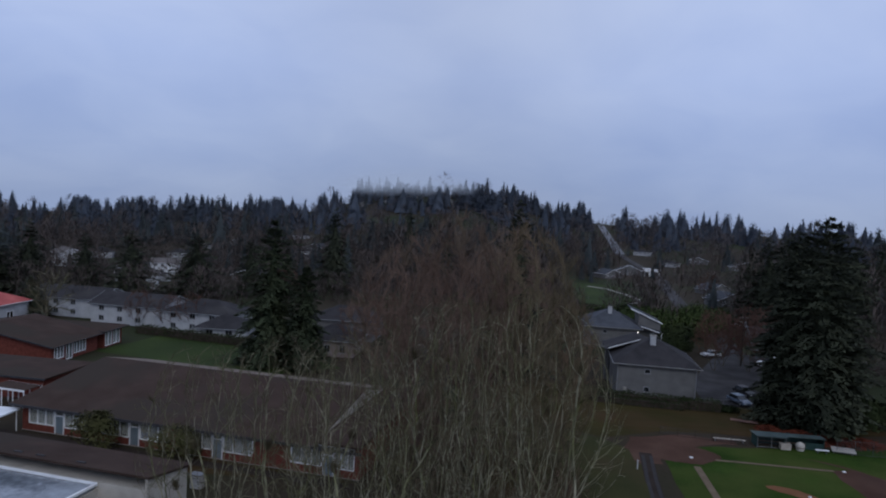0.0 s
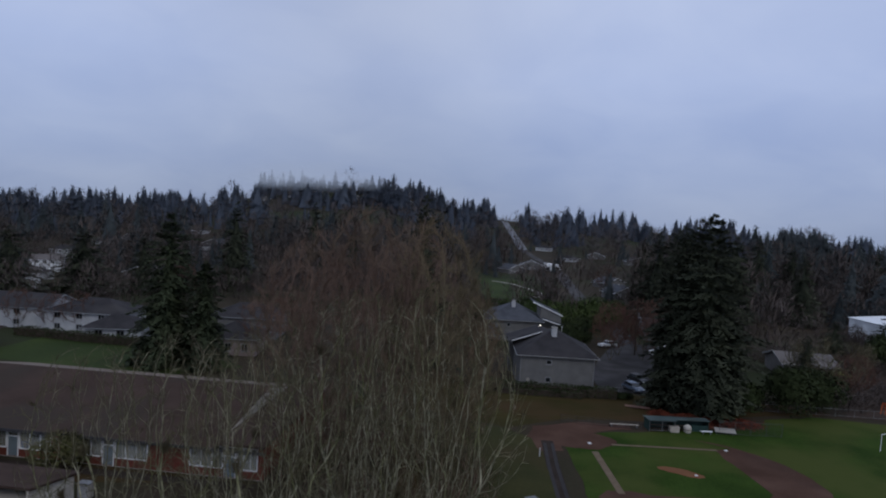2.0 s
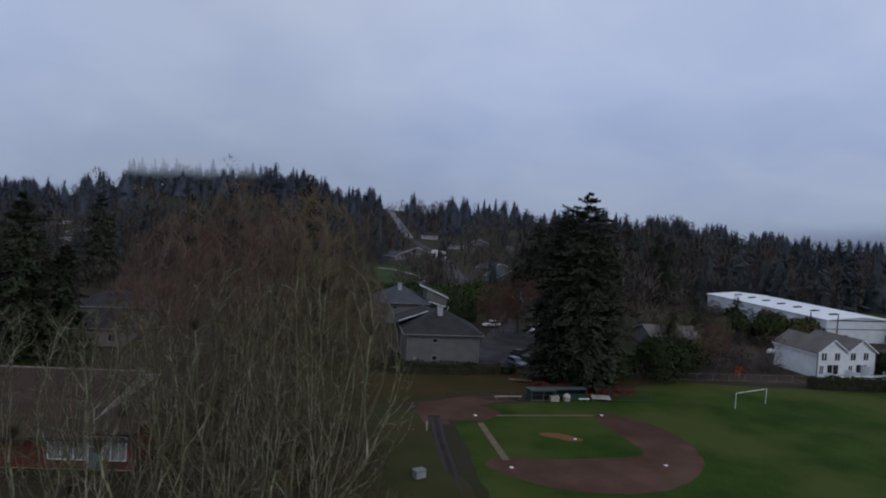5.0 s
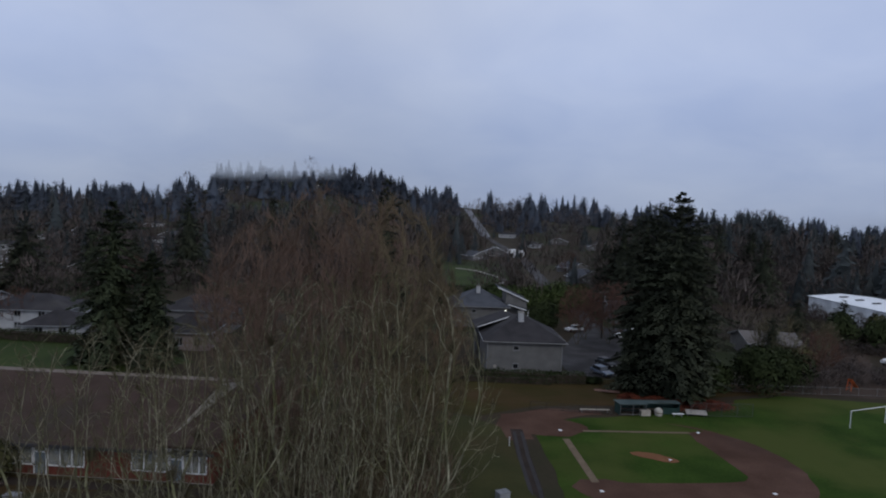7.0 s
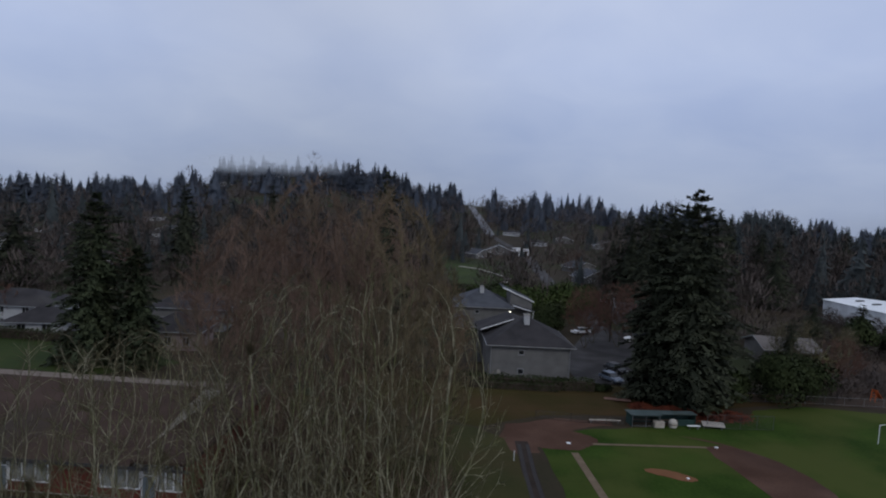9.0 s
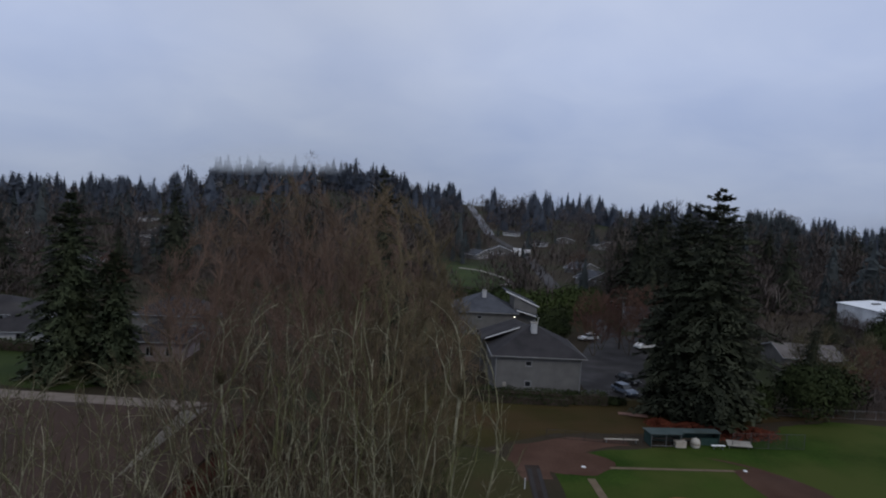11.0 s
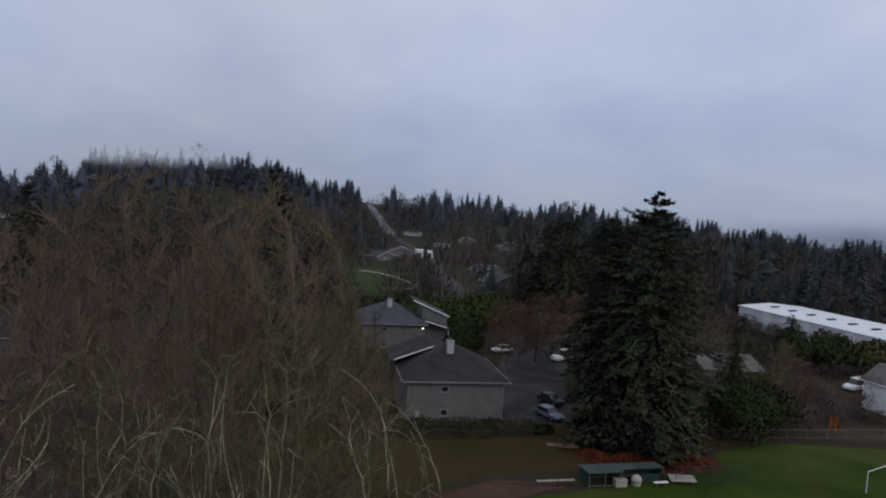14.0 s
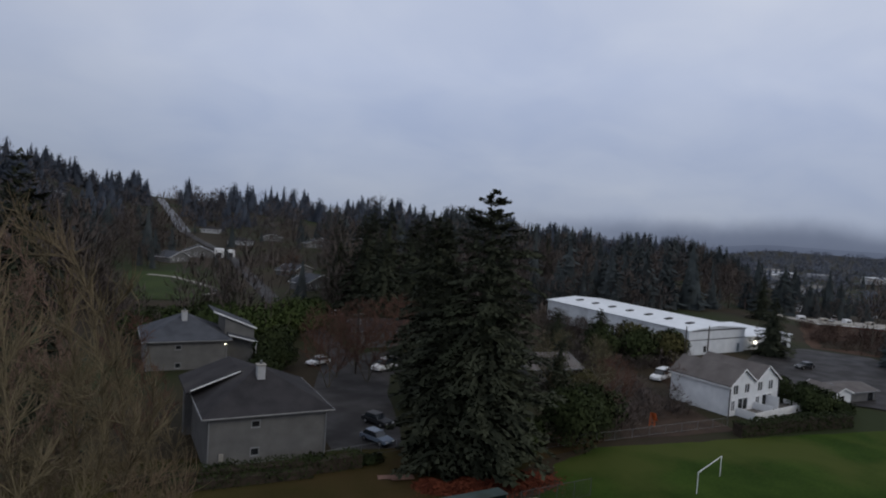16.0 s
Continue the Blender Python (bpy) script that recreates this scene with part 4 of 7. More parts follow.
CONES = [cone_tree(random.Random(100 + i), 140) for i in range(24)]
CLOUDS = [twig_cloud(random.Random(200 + i), 80, 0.7) for i in range(9)]
TWIGGY = [twig_cloud(random.Random(300 + i), 150, 0.4) for i in range(9)]
# the hill's trees take the foliage colours with haze mixed in
woods("fir_woods", "fir woods covering the hill, tinted blue with haze", scatter(1150, 470, 730, -48, 54, rnd, 8, 25, 1, 0.6, 3.0, 2.2) + scatter(420, 640, 760, -48, 54, rnd, 8, 24, 2, 1.0, 9.0, 1.6), CONES, M_HAZEDFIRS, (0.85, 1.9))
woods("fir_woods", "dark firs between the houses on the lower slope", scatter(300, 225, 480, -46, 32, rnd, 9, 22, 4, 0.8, 5.0, 1.6), CONES, M_WOODS, (0.95, 1.4))
woods("fir_woods", "dark fir woods behind the warehouse", scatter(620, 215, 640, 30, 55, rnd, 9, 25, 3, 0.8, 4.0, 1.5), CONES, M_WOODS, (0.95, 1.45))
woods("bare_woods", "grey brown bare woods on the slope", scatter(1100, 200, 450, -48, 55, rnd, 7, 15, 2, 0.8), TWIGGY, M_BAREWOODS)
woods("bare_woods", "bare woods high on the hill, tinted grey with haze", scatter(1600, 430, 745, -48, 55, rnd, 7, 15, 2, 0.8), CLOUDS, M_HAZEDBARE)
woods("bare_woods", "grey brown bare woods along the valley side", scatter(560, 260, 1300, 54, 84, rnd, 7, 12, 3, 0.8), CLOUDS, M_BAREWOODS)
woods("fir_woods", "scattered firs along the valley side", scatter(360, 260, 1300, 52, 84, rnd, 10, 20, 3, 0.8, 6.0), CONES, M_WOODS, (0.95, 1.4))
woods("bare_woods", "brown bare trees between the houses", scatter(800, 160, 340, -42, 46, rnd, 6, 13, 3, 0.9), TWIGGY, M_BAREWOODS)
woods("bare_woods", "dark bare trees and brush beyond the field", scatter(170, 160, 330, 54, 82, rnd, 5, 10, 3, 0.9), TWIGGY, M_BAREWOODS)
woods("fir_woods", "dark evergreens beyond the field", scatter(110, 165, 360, 54, 84, rnd, 7, 15, 3, 0.9), CONES, M_WOODS)
CREST = [(rnd.uniform(-24.5, -19.0), rnd.uniform(560, 640), rnd.uniform(17, 27)) for _ in range(26)] + [(b, 600, 26) for b in (-33.5, -31.8)]
rim = [(ORIGIN[0] + r * math.sin(b), ORIGIN[1] + r * math.cos(b)) for r, b in ((rnd.uniform(152, 260), radians(rnd.uniform(61, 88))) for _ in range(105))]
woods("fir_woods", "dark firs at the valley edge", [(x, y, rnd.uniform(9, 19)) for x, y in rim[:25]], CONES, M_WOODS, (0.95, 1.5))
woods("bare_woods", "brown bare trees at the valley edge", [(x, y, rnd.uniform(8, 17)) for x, y in rim[25:]], TWIGGY, M_BAREWOODS)
woods("fir_woods", "tall firs along the crest", [(ORIGIN[0] + r * math.sin(radians(b)), ORIGIN[1] + r * math.cos(radians(b)), h) for b, r, h in CREST], CONES, M_HAZEDFIRS, (0.7, 1.2))
woods("bare_woods", "bare garden trees in front of the slope houses", [(x + rnd.uniform(-9, 9), y - rnd.uniform(7, 15), rnd.uniform(3.0, 5.5)) for x, y in HOUSES for _ in range(3)], TWIGGY, M_BAREWOODS)
woods("fir_woods", "garden firs beside the slope houses", [(x + rnd.choice((-1, 1)) * rnd.uniform(4, 12), y - rnd.uniform(5, 14), rnd.uniform(6, 14)) for x, y in HOUSES for _ in range(1)], CONES, M_WOODS)
under = []
while len(under) < 170:
    x, y = rnd.uniform(-10, 15), rnd.uniform(45, 90)
    if x < 12.5 - 0.06 * abs(y - 66) and x > -10 + 0.2 * max(0, 62 - y) and not (x < -7 and 50 < y < 64):
        under.append((x, y, rnd.uniform(2.2, 6.5)))
woods("undergrowth", "red brown undergrowth beneath the bare trees", under, [fine_cloud(random.Random(400 + i), 260) for i in range(6)], M_REDTWIG, (0.7, 1.1), "brush")
woods("bare_woods", "bare trees beside the park lawn", [(rnd.uniform(16, 29), rnd.uniform(208, 246), rnd.uniform(5, 10)) for _ in range(46)], TWIGGY, M_BAREWOODS)
woods("bare_woods", "woods and hedges across the valley floor, tinted pale blue with haze", scatter(2200, 800, 3000, 55, 88, rnd, 9, 18, 0, 0.8), CLOUDS, M_HAZEWOODS, (1.5, 3.0))


def far_ridge():
    """A glowing sheet for the misty far side of the valley: haze is painted as its blue gradient, and its top fades out
    as if into low cloud.
    """
    m = bpy.data.materials.new("glowing_haze_ridge")
    m.use_nodes = True
    n, l = m.node_tree.nodes, m.node_tree.links
    n.clear()
    tc = n.new("ShaderNodeTexCoord")
    xyz = n.new("ShaderNodeSeparateXYZ")
    l.new(tc.outputs["Object"], xyz.inputs[0])
    wave = n.new("ShaderNodeTexNoise")
    wave.inputs["Scale"].default_value, wave.inputs["Detail"].default_value = 0.0022, 6.0
    l.new(tc.outputs["Object"], wave.inputs["Vector"])
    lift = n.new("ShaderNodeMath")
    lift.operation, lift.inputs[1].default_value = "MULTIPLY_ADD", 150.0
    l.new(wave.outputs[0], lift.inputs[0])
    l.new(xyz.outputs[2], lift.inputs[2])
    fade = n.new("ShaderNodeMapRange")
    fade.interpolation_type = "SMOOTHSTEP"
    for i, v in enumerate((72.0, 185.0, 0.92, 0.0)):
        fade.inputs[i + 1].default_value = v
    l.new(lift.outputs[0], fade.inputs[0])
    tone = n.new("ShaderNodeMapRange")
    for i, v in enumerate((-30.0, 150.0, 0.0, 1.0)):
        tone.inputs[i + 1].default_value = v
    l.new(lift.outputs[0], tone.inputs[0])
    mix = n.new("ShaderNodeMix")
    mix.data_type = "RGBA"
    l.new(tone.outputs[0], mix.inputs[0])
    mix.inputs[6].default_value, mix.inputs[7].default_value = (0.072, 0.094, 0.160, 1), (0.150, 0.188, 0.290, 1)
    # the haze is emitted in this gradient, not lit by the sky
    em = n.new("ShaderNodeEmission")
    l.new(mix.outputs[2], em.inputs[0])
    tr = n.new("ShaderNodeBsdfTransparent")
    # alpha fades out towards the near hill, so the sheet shows no edge
    side = n.new("ShaderNodeMapRange")
    side.interpolation_type = "SMOOTHSTEP"
    for i, v in enumerate((1850.0, 2650.0, 0.0, 1.0)):
        side.inputs[i + 1].default_value = v
    l.new(xyz.outputs[0], side.inputs[0])
    both = n.new("ShaderNodeMath")
    both.operation = "MULTIPLY"
    l.new(fade.outputs[0], both.inputs[0])
    l.new(side.outputs[0], both.inputs[1])
    mx = n.new("ShaderNodeMixShader")
    l.new(both.outputs[0], mx.inputs[0])
    l.new(tr.outputs[0], mx.inputs[1])
    l.new(em.outputs[0], mx.inputs[2])
    o = n.new("ShaderNodeOutputMaterial")
    l.new(mx.outputs[0], o.inputs[0])
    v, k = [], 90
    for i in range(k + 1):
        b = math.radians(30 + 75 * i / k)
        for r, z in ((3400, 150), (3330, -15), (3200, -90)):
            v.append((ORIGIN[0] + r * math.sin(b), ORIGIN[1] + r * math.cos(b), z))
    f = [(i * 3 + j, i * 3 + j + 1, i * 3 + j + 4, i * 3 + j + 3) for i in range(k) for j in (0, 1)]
    return tagged(np_mesh("backdrop", v, f, m, smooth=True), "glowing backdrop sheet painted as a hazy blue ridge across the valley", "ridge", kind="structure")


far_ridge()


def low_cloud():
    """Shreds of cloud that lie on the hilltop: soft sheets that glow in the sky's colour and thin out towards their
    rims.
    """
    m = bpy.data.materials.new("glowing_hill_cloud")
    m.use_nodes = True
    n, l = m.node_tree.nodes, m.node_tree.links
    n.clear()
    tc = n.new("ShaderNodeTexCoord")
    grad = n.new("ShaderNodeTexGradient")
    grad.gradient_type = "SPHERICAL"
    l.new(tc.outputs["Object"], grad.inputs[0])
    nz = n.new("ShaderNodeTexNoise")
    nz.inputs["Scale"].default_value, nz.inputs["Detail"].default_value = 3.2, 6.0
    l.new(tc.outputs["Object"], nz.inputs["Vector"])
    k = n.new("ShaderNodeMath")
    k.operation = "MULTIPLY"
    l.new(grad.outputs["Fac"], k.inputs[0])
    l.new(nz.outputs[0], k.inputs[1])
    g = n.new("ShaderNodeMath")
    g.operation, g.inputs[1].default_value, g.use_clamp = "MULTIPLY", 1.0, True
    l.new(k.outputs[0], g.inputs[0])
    # cloud brightness is emission set to the sky's colour
    em = n.new("ShaderNodeEmission")
    em.inputs[0].default_value, em.inputs[1].default_value = (0.33, 0.39, 0.52, 1), 1.0
    tr = n.new("ShaderNodeBsdfTransparent")
    mx = n.new("ShaderNodeMixShader")
    l.new(g.outputs[0], mx.inputs[0])
    l.new(tr.outputs[0], mx.inputs[1])
    l.new(em.outputs[0], mx.inputs[2])
    o = n.new("ShaderNodeOutputMaterial")
    l.new(mx.outputs[0], o.inputs[0])
    for x, y, z, w, h in ((-124, 606, 51, 30, 9), (-98, 602, 54, 34, 13), (-62, 598, 57, 30, 15), (-84, 606, 58, 70, 14), (-30, 600, 55, 24, 10)):
        a = np.linspace(0, 2 * np.pi, 24, endpoint=False)
        v = np.stack([np.cos(a), 0.15 * np.cos(2 * a), np.sin(a)], -1)
        ob = np_mesh("backdrop", np.concatenate([[[0, 0, 0]], v]), np.array([(0, 1 + i, 1 + (i + 1) % 24) for i in range(24)]), m)
        ob.matrix_basis = Matrix.Translation((x, y, z)) @ Matrix.Diagonal((w, 8, h, 1))
        tagged(ob, "glowing sheet painted as a pale shred of low cloud on the hilltop", "cloud", kind="structure")


low_cloud()


# ---- buildings ----
def wall_panel(bm, length, z0, z1, holes, m, thick=0.22):
    """A wall along local x from 0 to length, its outer face at y = 0, with holes (x0, z0, x1, z1) through it."""
    xs = sorted({0, length, *[h[0] for h in holes], *[h[2] for h in holes]})
    zs = sorted({z0, z1, *[h[1] for h in holes], *[h[3] for h in holes]})
    for xa, xb in zip(xs, xs[1:]):
        run = None
        for za, zb in zip(zs, zs[1:]):
            cx, cz = (xa + xb) / 2, (za + zb) / 2
            if any(h[0] < cx < h[2] and h[1] < cz < h[3] for h in holes):
                if run:
                    box(bm, xa, 0, run[0], xb, thick, run[1], m)
                run = None
            else:
                run = (run[0], zb) if run else (za, zb)
        if run:
            box(bm, xa, 0, run[0], xb, thick, run[1], m)


def window(parent, m, x0, z0, x1, z1, bars=1, frame_mat=None, back=None, pane_mat=None):
    """A window set in a hole: a frame with upright bars, a pane behind it, and a dark or blinded sheet in place of the
    room.
    """
    fm = frame_mat or M_WHITE
    bm = bmesh.new()
    t = 0.09
    box(bm, x0 - 0.05, -0.04, z0 - 0.05, x1 + 0.05, 0.08, z0 + t, m)
    box(bm, x0 - 0.05, -0.04, z1 - t, x1 + 0.05, 0.08, z1 + 0.05, m)
    for k in range(bars + 2):
        x = x0 + (x1 - x0) * k / (bars + 1)
        box(bm, x - t / 2, -0.035, z0 + t, x + t / 2, 0.075, z1 - t, m)
    w = part("window", bm, fm, parent)
    part("pane", one_box(x0, 0.09, z0, x1, 0.10, z1, m=m), pane_mat or (M_GLASS if back else M_DARKGLASS), w)
    # without a blind, a near-black sheet stands for the room's shade
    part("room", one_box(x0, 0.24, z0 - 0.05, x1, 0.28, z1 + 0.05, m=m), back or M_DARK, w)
    return w


def side_matrix(side, w, d):
    """The wall panel's frame for a building of w by d with its front along local x at y = 0."""
    return {"front": pose(0, 0, 0), "right": pose(w, 0, 0, 0, 0, 90), "back": pose(w, d, 0, 0, 0, 180), "left": pose(0, d, 0, 0, 0, -90)}[side]


def gable_roof(bm, w, d, z, pitch, over, thick=0.18, along="x"):
    k = math.tan(radians(pitch))
    if along == "x":
        top = z + k * d / 2
        lo = z - k * over
        slab(bm, [(-over, -over, lo), (w + over, -over, lo), (w + over, d / 2, top), (-over, d / 2, top)], thick)
        slab(bm, [(-over, d / 2, top), (w + over, d / 2, top), (w + over, d + over, lo), (-over, d + over, lo)], thick)
    else:
        top = z + k * w / 2
        lo = z - k * over
        slab(bm, [(w / 2, -over, top), (w / 2, d + over, top), (-over, d + over, lo), (-over, -over, lo)], thick)
        slab(bm, [(w + over, -over, lo), (w + over, d + over, lo), (w / 2, d + over, top), (w / 2, -over, top)], thick)
    return top


def hip_roof(bm, w, d, z, pitch, over, thick=0.18):
    k = math.tan(radians(pitch))
    half = min(w, d) / 2 + over
    lo, top = z - k * over, z - k * over + k * half
    a, b, c, e = (-over, -over, lo), (w + over, -over, lo), (w + over, d + over, lo), (-over, d + over, lo)
    if w >= d:
        p, q = (half - over, d / 2, top), (w + over - half, d / 2, top)
        faces = [(a, b, q, p), (b, c, q), (c, e, p, q), (e, a, p)]
    else:
        p, q = (w / 2, half - over, top), (w / 2, d + over - half, top)
        faces = [(a, b, p), (b, c, q, p), (c, e, q), (e, a, p, q)]
    for f in faces:
        slab(bm, [v for i, v in enumerate(f) if v not in f[:i]], thick)
    return top


def building(name, x, y, z, rz, w, d, h, label, roof="gable", along="x", pitch=22, over=0.5, wall=None, roofing=None, openings=(), category="house", group="", trim=None, gable=None, chimney=None, back=None):
    """openings: rows of side, x0, z0, x1, z1, bars."""
    t = thing(name, x, y, z, rz, label, category, group)
    wall, roofing, trim = wall or M_SIDING, roofing or M_GREYROOF, trim or M_WHITE
    for side, length in (("front", w), ("right", d), ("back", w), ("left", d)):
        bm = bmesh.new()
        m = side_matrix(side, w, d)
        inset = 0.0 if side in ("front", "back") else 0.222
        holes = [(o[1] - inset, o[2], o[3] - inset, o[4]) for o in openings if o[0] == side]
        wall_panel(bm, length - 2 * inset, -0.6, h, holes, m @ pose(inset, 0, 0))
        part("wall", bm, wall, t)
    part("floor", one_box(0.25, 0.25, -0.5, w - 0.25, d - 0.25, 0.02), M_DARK, t)
    bm = bmesh.new()
    top = hip_roof(bm, w, d, h, pitch, over) if roof == "hip" else gable_roof(bm, w, d, h, pitch, over, along=along)
    r = part("roof", bm, roofing, t)
    k = math.tan(radians(pitch))
    if roof == "gable":
        for i in (0, 1):
            bm = bmesh.new()
            if along == "x":
                x0 = 0.0 if i == 0 else w - 0.2
                pts = [(x0, 0.05, h), (x0, d - 0.05, h), (x0, d / 2, top - 0.2)]
                far = [(p[0] + 0.2, p[1], p[2]) for p in pts]
            else:
                y0 = 0.0 if i == 0 else d - 0.2
                pts = [(0.05, y0, h), (w - 0.05, y0, h), (w / 2, y0, top - 0.2)]
                far = [(p[0], p[1] + 0.2, p[2]) for p in pts]
            va, vb = [bm.verts.new(p) for p in pts], [bm.verts.new(p) for p in far]
            bm.faces.new(va)
            bm.faces.new(vb[::-1])
            for a in range(3):
                b = (a + 1) % 3
                bm.faces.new((va[b], va[a], vb[a], vb[b]))
            bmesh.ops.recalc_face_normals(bm, faces=list(bm.faces))
            part("gable", bm, gable or wall, t)
        # rake boards
        for i in (0, 1):
            for s in (0, 1):
                bm = bmesh.new()
                if along == "x":
                    xx = -over - 0.05 if i == 0 else w + over + 0.01
                    ya, yb = (-over, d / 2) if s == 0 else (d + over, d / 2)
                    slab(bm, [(xx, ya, h - k * over + 0.03), (xx + 0.04, ya, h - k * over + 0.03), (xx + 0.04, yb, top + 0.03), (xx, yb, top + 0.03)], 0.24)
                else:
                    yy = -over - 0.05 if i == 0 else d + over + 0.01
                    xa, xb = (-over, w / 2) if s == 0 else (w + over, w / 2)
                    slab(bm, [(xa, yy, h - k * over + 0.03), (xa, yy + 0.04, h - k * over + 0.03), (xb, yy + 0.04, top + 0.03), (xb, yy, top + 0.03)], 0.24)
                bmesh.ops.recalc_face_normals(bm, faces=list(bm.faces))
                part("rake_board", bm, trim, r)
    lo = h - k * over
    edges = []
    if roof == "hip" or along == "x":
        edges += [(-over, -over - 0.1, w + over, -over - 0.003), (-over, d + over + 0.003, w + over, d + over + 0.1)]
    if roof == "hip" or along == "y":
        edges += [(-over - 0.1, -over, -over - 0.003, d + over), (w + over + 0.003, -over, w + over + 0.1, d + over)]
    for x0, y0, x1, y1 in edges:
        part("gutter", one_box(x0, y0, lo - 0.16, x1, y1, lo - 0.02, bevel=0.02), trim, r)
    for o in openings:
        window(t, side_matrix(o[0], w, d), o[1], o[2], o[3], o[4], o[5] if len(o) > 5 else 1, trim if trim is not M_TRIM else M_WHITE, back=back)
    if chimney:
        cx, cy, ch = chimney
        c = part("chimney", one_box(cx - 0.45, cy - 0.45, h - 0.5, cx + 0.45, cy + 0.45, ch, bevel=0.03), M_PALESIDING, t)
        part("cap", one_box(cx - 0.55, cy - 0.55, ch, cx + 0.55, cy + 0.55, ch + 0.12, bevel=0.02), M_CONCRETE, c)
        part("flue", one_tube((cx, cy, ch + 0.1), (cx, cy, ch + 0.5), 0.14), M_GALV, c)
    return t


# the school
M_GREYTRIM = material("grey_trim_paint", (0.20, 0.21, 0.22), (0.28, 0.29, 0.30), 1.0, 0.7, 0.0)


def school():
    w, d, h, half = 43.0, 22.5, 3.45, 14.5
    t = thing("school_building", -54.0, 71.6, 1.35, -9.9, "long low brick school with a brown roof and tall windows", "school")
    bays = []
    for door in (5.3, 15.6, 26.3, 39.5):
        bays.append(("pane", door - 4.3, door - 0.75, 0.85))
        bays.append(("door", door - 0.65, door + 0.65, 0.05))
        bays.append(("pane", door + 0.75, min(door + 4.3, w - 0.6), 0.85))
    holes = [(a, z, b, h - 0.2) for _, a, b, z in bays]
    bm = bmesh.new()
    wall_panel(bm, w, -0.6, h, holes, pose(0, 0, 0))
    wall_panel(bm, w, -0.6, h, [], side_matrix("back", w, d))
    wall_panel(bm, d - 0.446, -0.6, h, [], side_matrix("right", w, d) @ pose(0.223, 0, 0))
    wall_panel(bm, d - 0.446, -0.6, h, [], side_matrix("left", w, d) @ pose(0.223, 0, 0))
    part("wall", bm, M_BRICK, t)
    part("floor", one_box(0.3, 0.3, -0.5, w - 0.3, d - 0.3, 0.02), M_DARK, t)
    wr = 38.3
    k, kb, over = math.tan(radians(9.0)), math.tan(radians(13.5)), 1.0
    top, lo = h + k * half, h - k * over
    bm = bmesh.new()
    slab(bm, [(-over, -over, lo), (wr - 0.1, -over, lo), (wr - 0.1, half, top), (-over, half, top)], 0.25)
    part("roof", bm, M_BROWNROOF, t, "dark brown composition roof")
    bm = bmesh.new()
    slab(bm, [(-over, half + 0.01, top - 0.004), (wr - 0.1, half + 0.01, top - 0.004), (wr - 0.1, d + over, top - kb * (d + over - half)), (-over, d + over, top - kb * (d + over - half))], 0.25)
    back = part("roof", bm, M_TANROOF, t, "pale tan roof slope")
    part("low_roof", one_box(wr + 0.01, -over, h + 0.12, w + 0.4, d + 0.4, h + 0.42, bevel=0.03), M_BROWNROOF, t, "dark flat roof of the end bay")
    for x0 in (0.0, wr - 0.25):
        bm = bmesh.new()
        a = [bm.verts.new(p) for p in ((x0, 0, h), (x0, d, top - kb * (d - half) - 0.28), (x0, half, top - 0.28))]
        b = [bm.verts.new((v.co.x + 0.25, v.co.y, v.co.z)) for v in a]
        bm.faces.new(a)
        bm.faces.new(b[::-1])
        for i in range(3):
            bm.faces.new((a[(i + 1) % 3], a[i], b[i], b[(i + 1) % 3]))
        bmesh.ops.recalc_face_normals(bm, faces=list(bm.faces))
        part("gable", bm, M_CREAM, t, "cream stucco gable")
    part("fascia", one_box(-over, -over - 0.05, lo - 0.3, w + 0.5, -over - 0.004, lo + 0.02), M_TRIM, t)
    part("sill_band", one_box(-0.05, -0.06, -0.2, w + 0.05, -0.004, 0.02), M_CONCRETE, t)
    rnd = random.Random(4)
    n = 0
    for kind, a, b, z in bays:
        if kind == "door":
            bm = bmesh.new()
            for x in (a, b - 0.1):
                box(bm, x, -0.05, 0.05, x + 0.1, 0.1, h - 0.2)
            for zz in (2.12, h - 0.3):
                box(bm, a + 0.1, -0.05, zz, b - 0.1, 0.1, zz + 0.1)
            f = part("door_frame", bm, M_WHITE, t, "white door frame")
            leaf = part("door", one_box(a + 0.1, 0.02, 0.05, b - 0.1, 0.07, 2.12, bevel=0.01), M_DOOR, f, "grey blue door leaf")
            part("handle", one_box(b - 0.24, -0.04, 0.95, b - 0.2, 0.02, 1.15), M_GALV, f)
            part("transom", one_box(a + 0.1, 0.05, 2.22, b - 0.1, 0.06, h - 0.3), M_GLASS, f)
            # dark sheet painted in for the unlit room behind the door
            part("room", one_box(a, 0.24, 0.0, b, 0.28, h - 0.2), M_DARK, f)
        else:
            cells = 3
            step_x = (b - a) / cells
            bm = bmesh.new()
            box(bm, a, -0.05, z, b, 0.12, z + 0.1)
            box(bm, a, -0.05, h - 0.3, b, 0.12, h - 0.2)
            for c in range(cells + 1):
                x = a + step_x * c
                box(bm, x - 0.05, -0.06, z + 0.1, x + 0.05, 0.12, h - 0.3)
            f = part("window", bm, M_WHITE, t, "white window bars")
            for c in range(cells):
                x = a + step_x * c
                n += 1
                part("pane", one_box(x + 0.06, 0.04, z + 0.1, x + step_x - 0.06, 0.05, h - 0.3), M_GLASS, f)
                drop = rnd.choice((0.0, 0.0, 0.0, 0.0, 0.5))
                blue = n == 10
                part("blind", one_box(x + 0.08, 0.10, z + 0.1 + drop, x + step_x - 0.08, 0.12, h - 0.3), M_BLIND, f, "drawn green grey blind")
                if blue:
                    part("poster", one_box(x + 0.1, 0.062, z + 0.15, x + step_x - 0.1, 0.07, z + 0.85), M_BLUE, f, "blue paper panel")
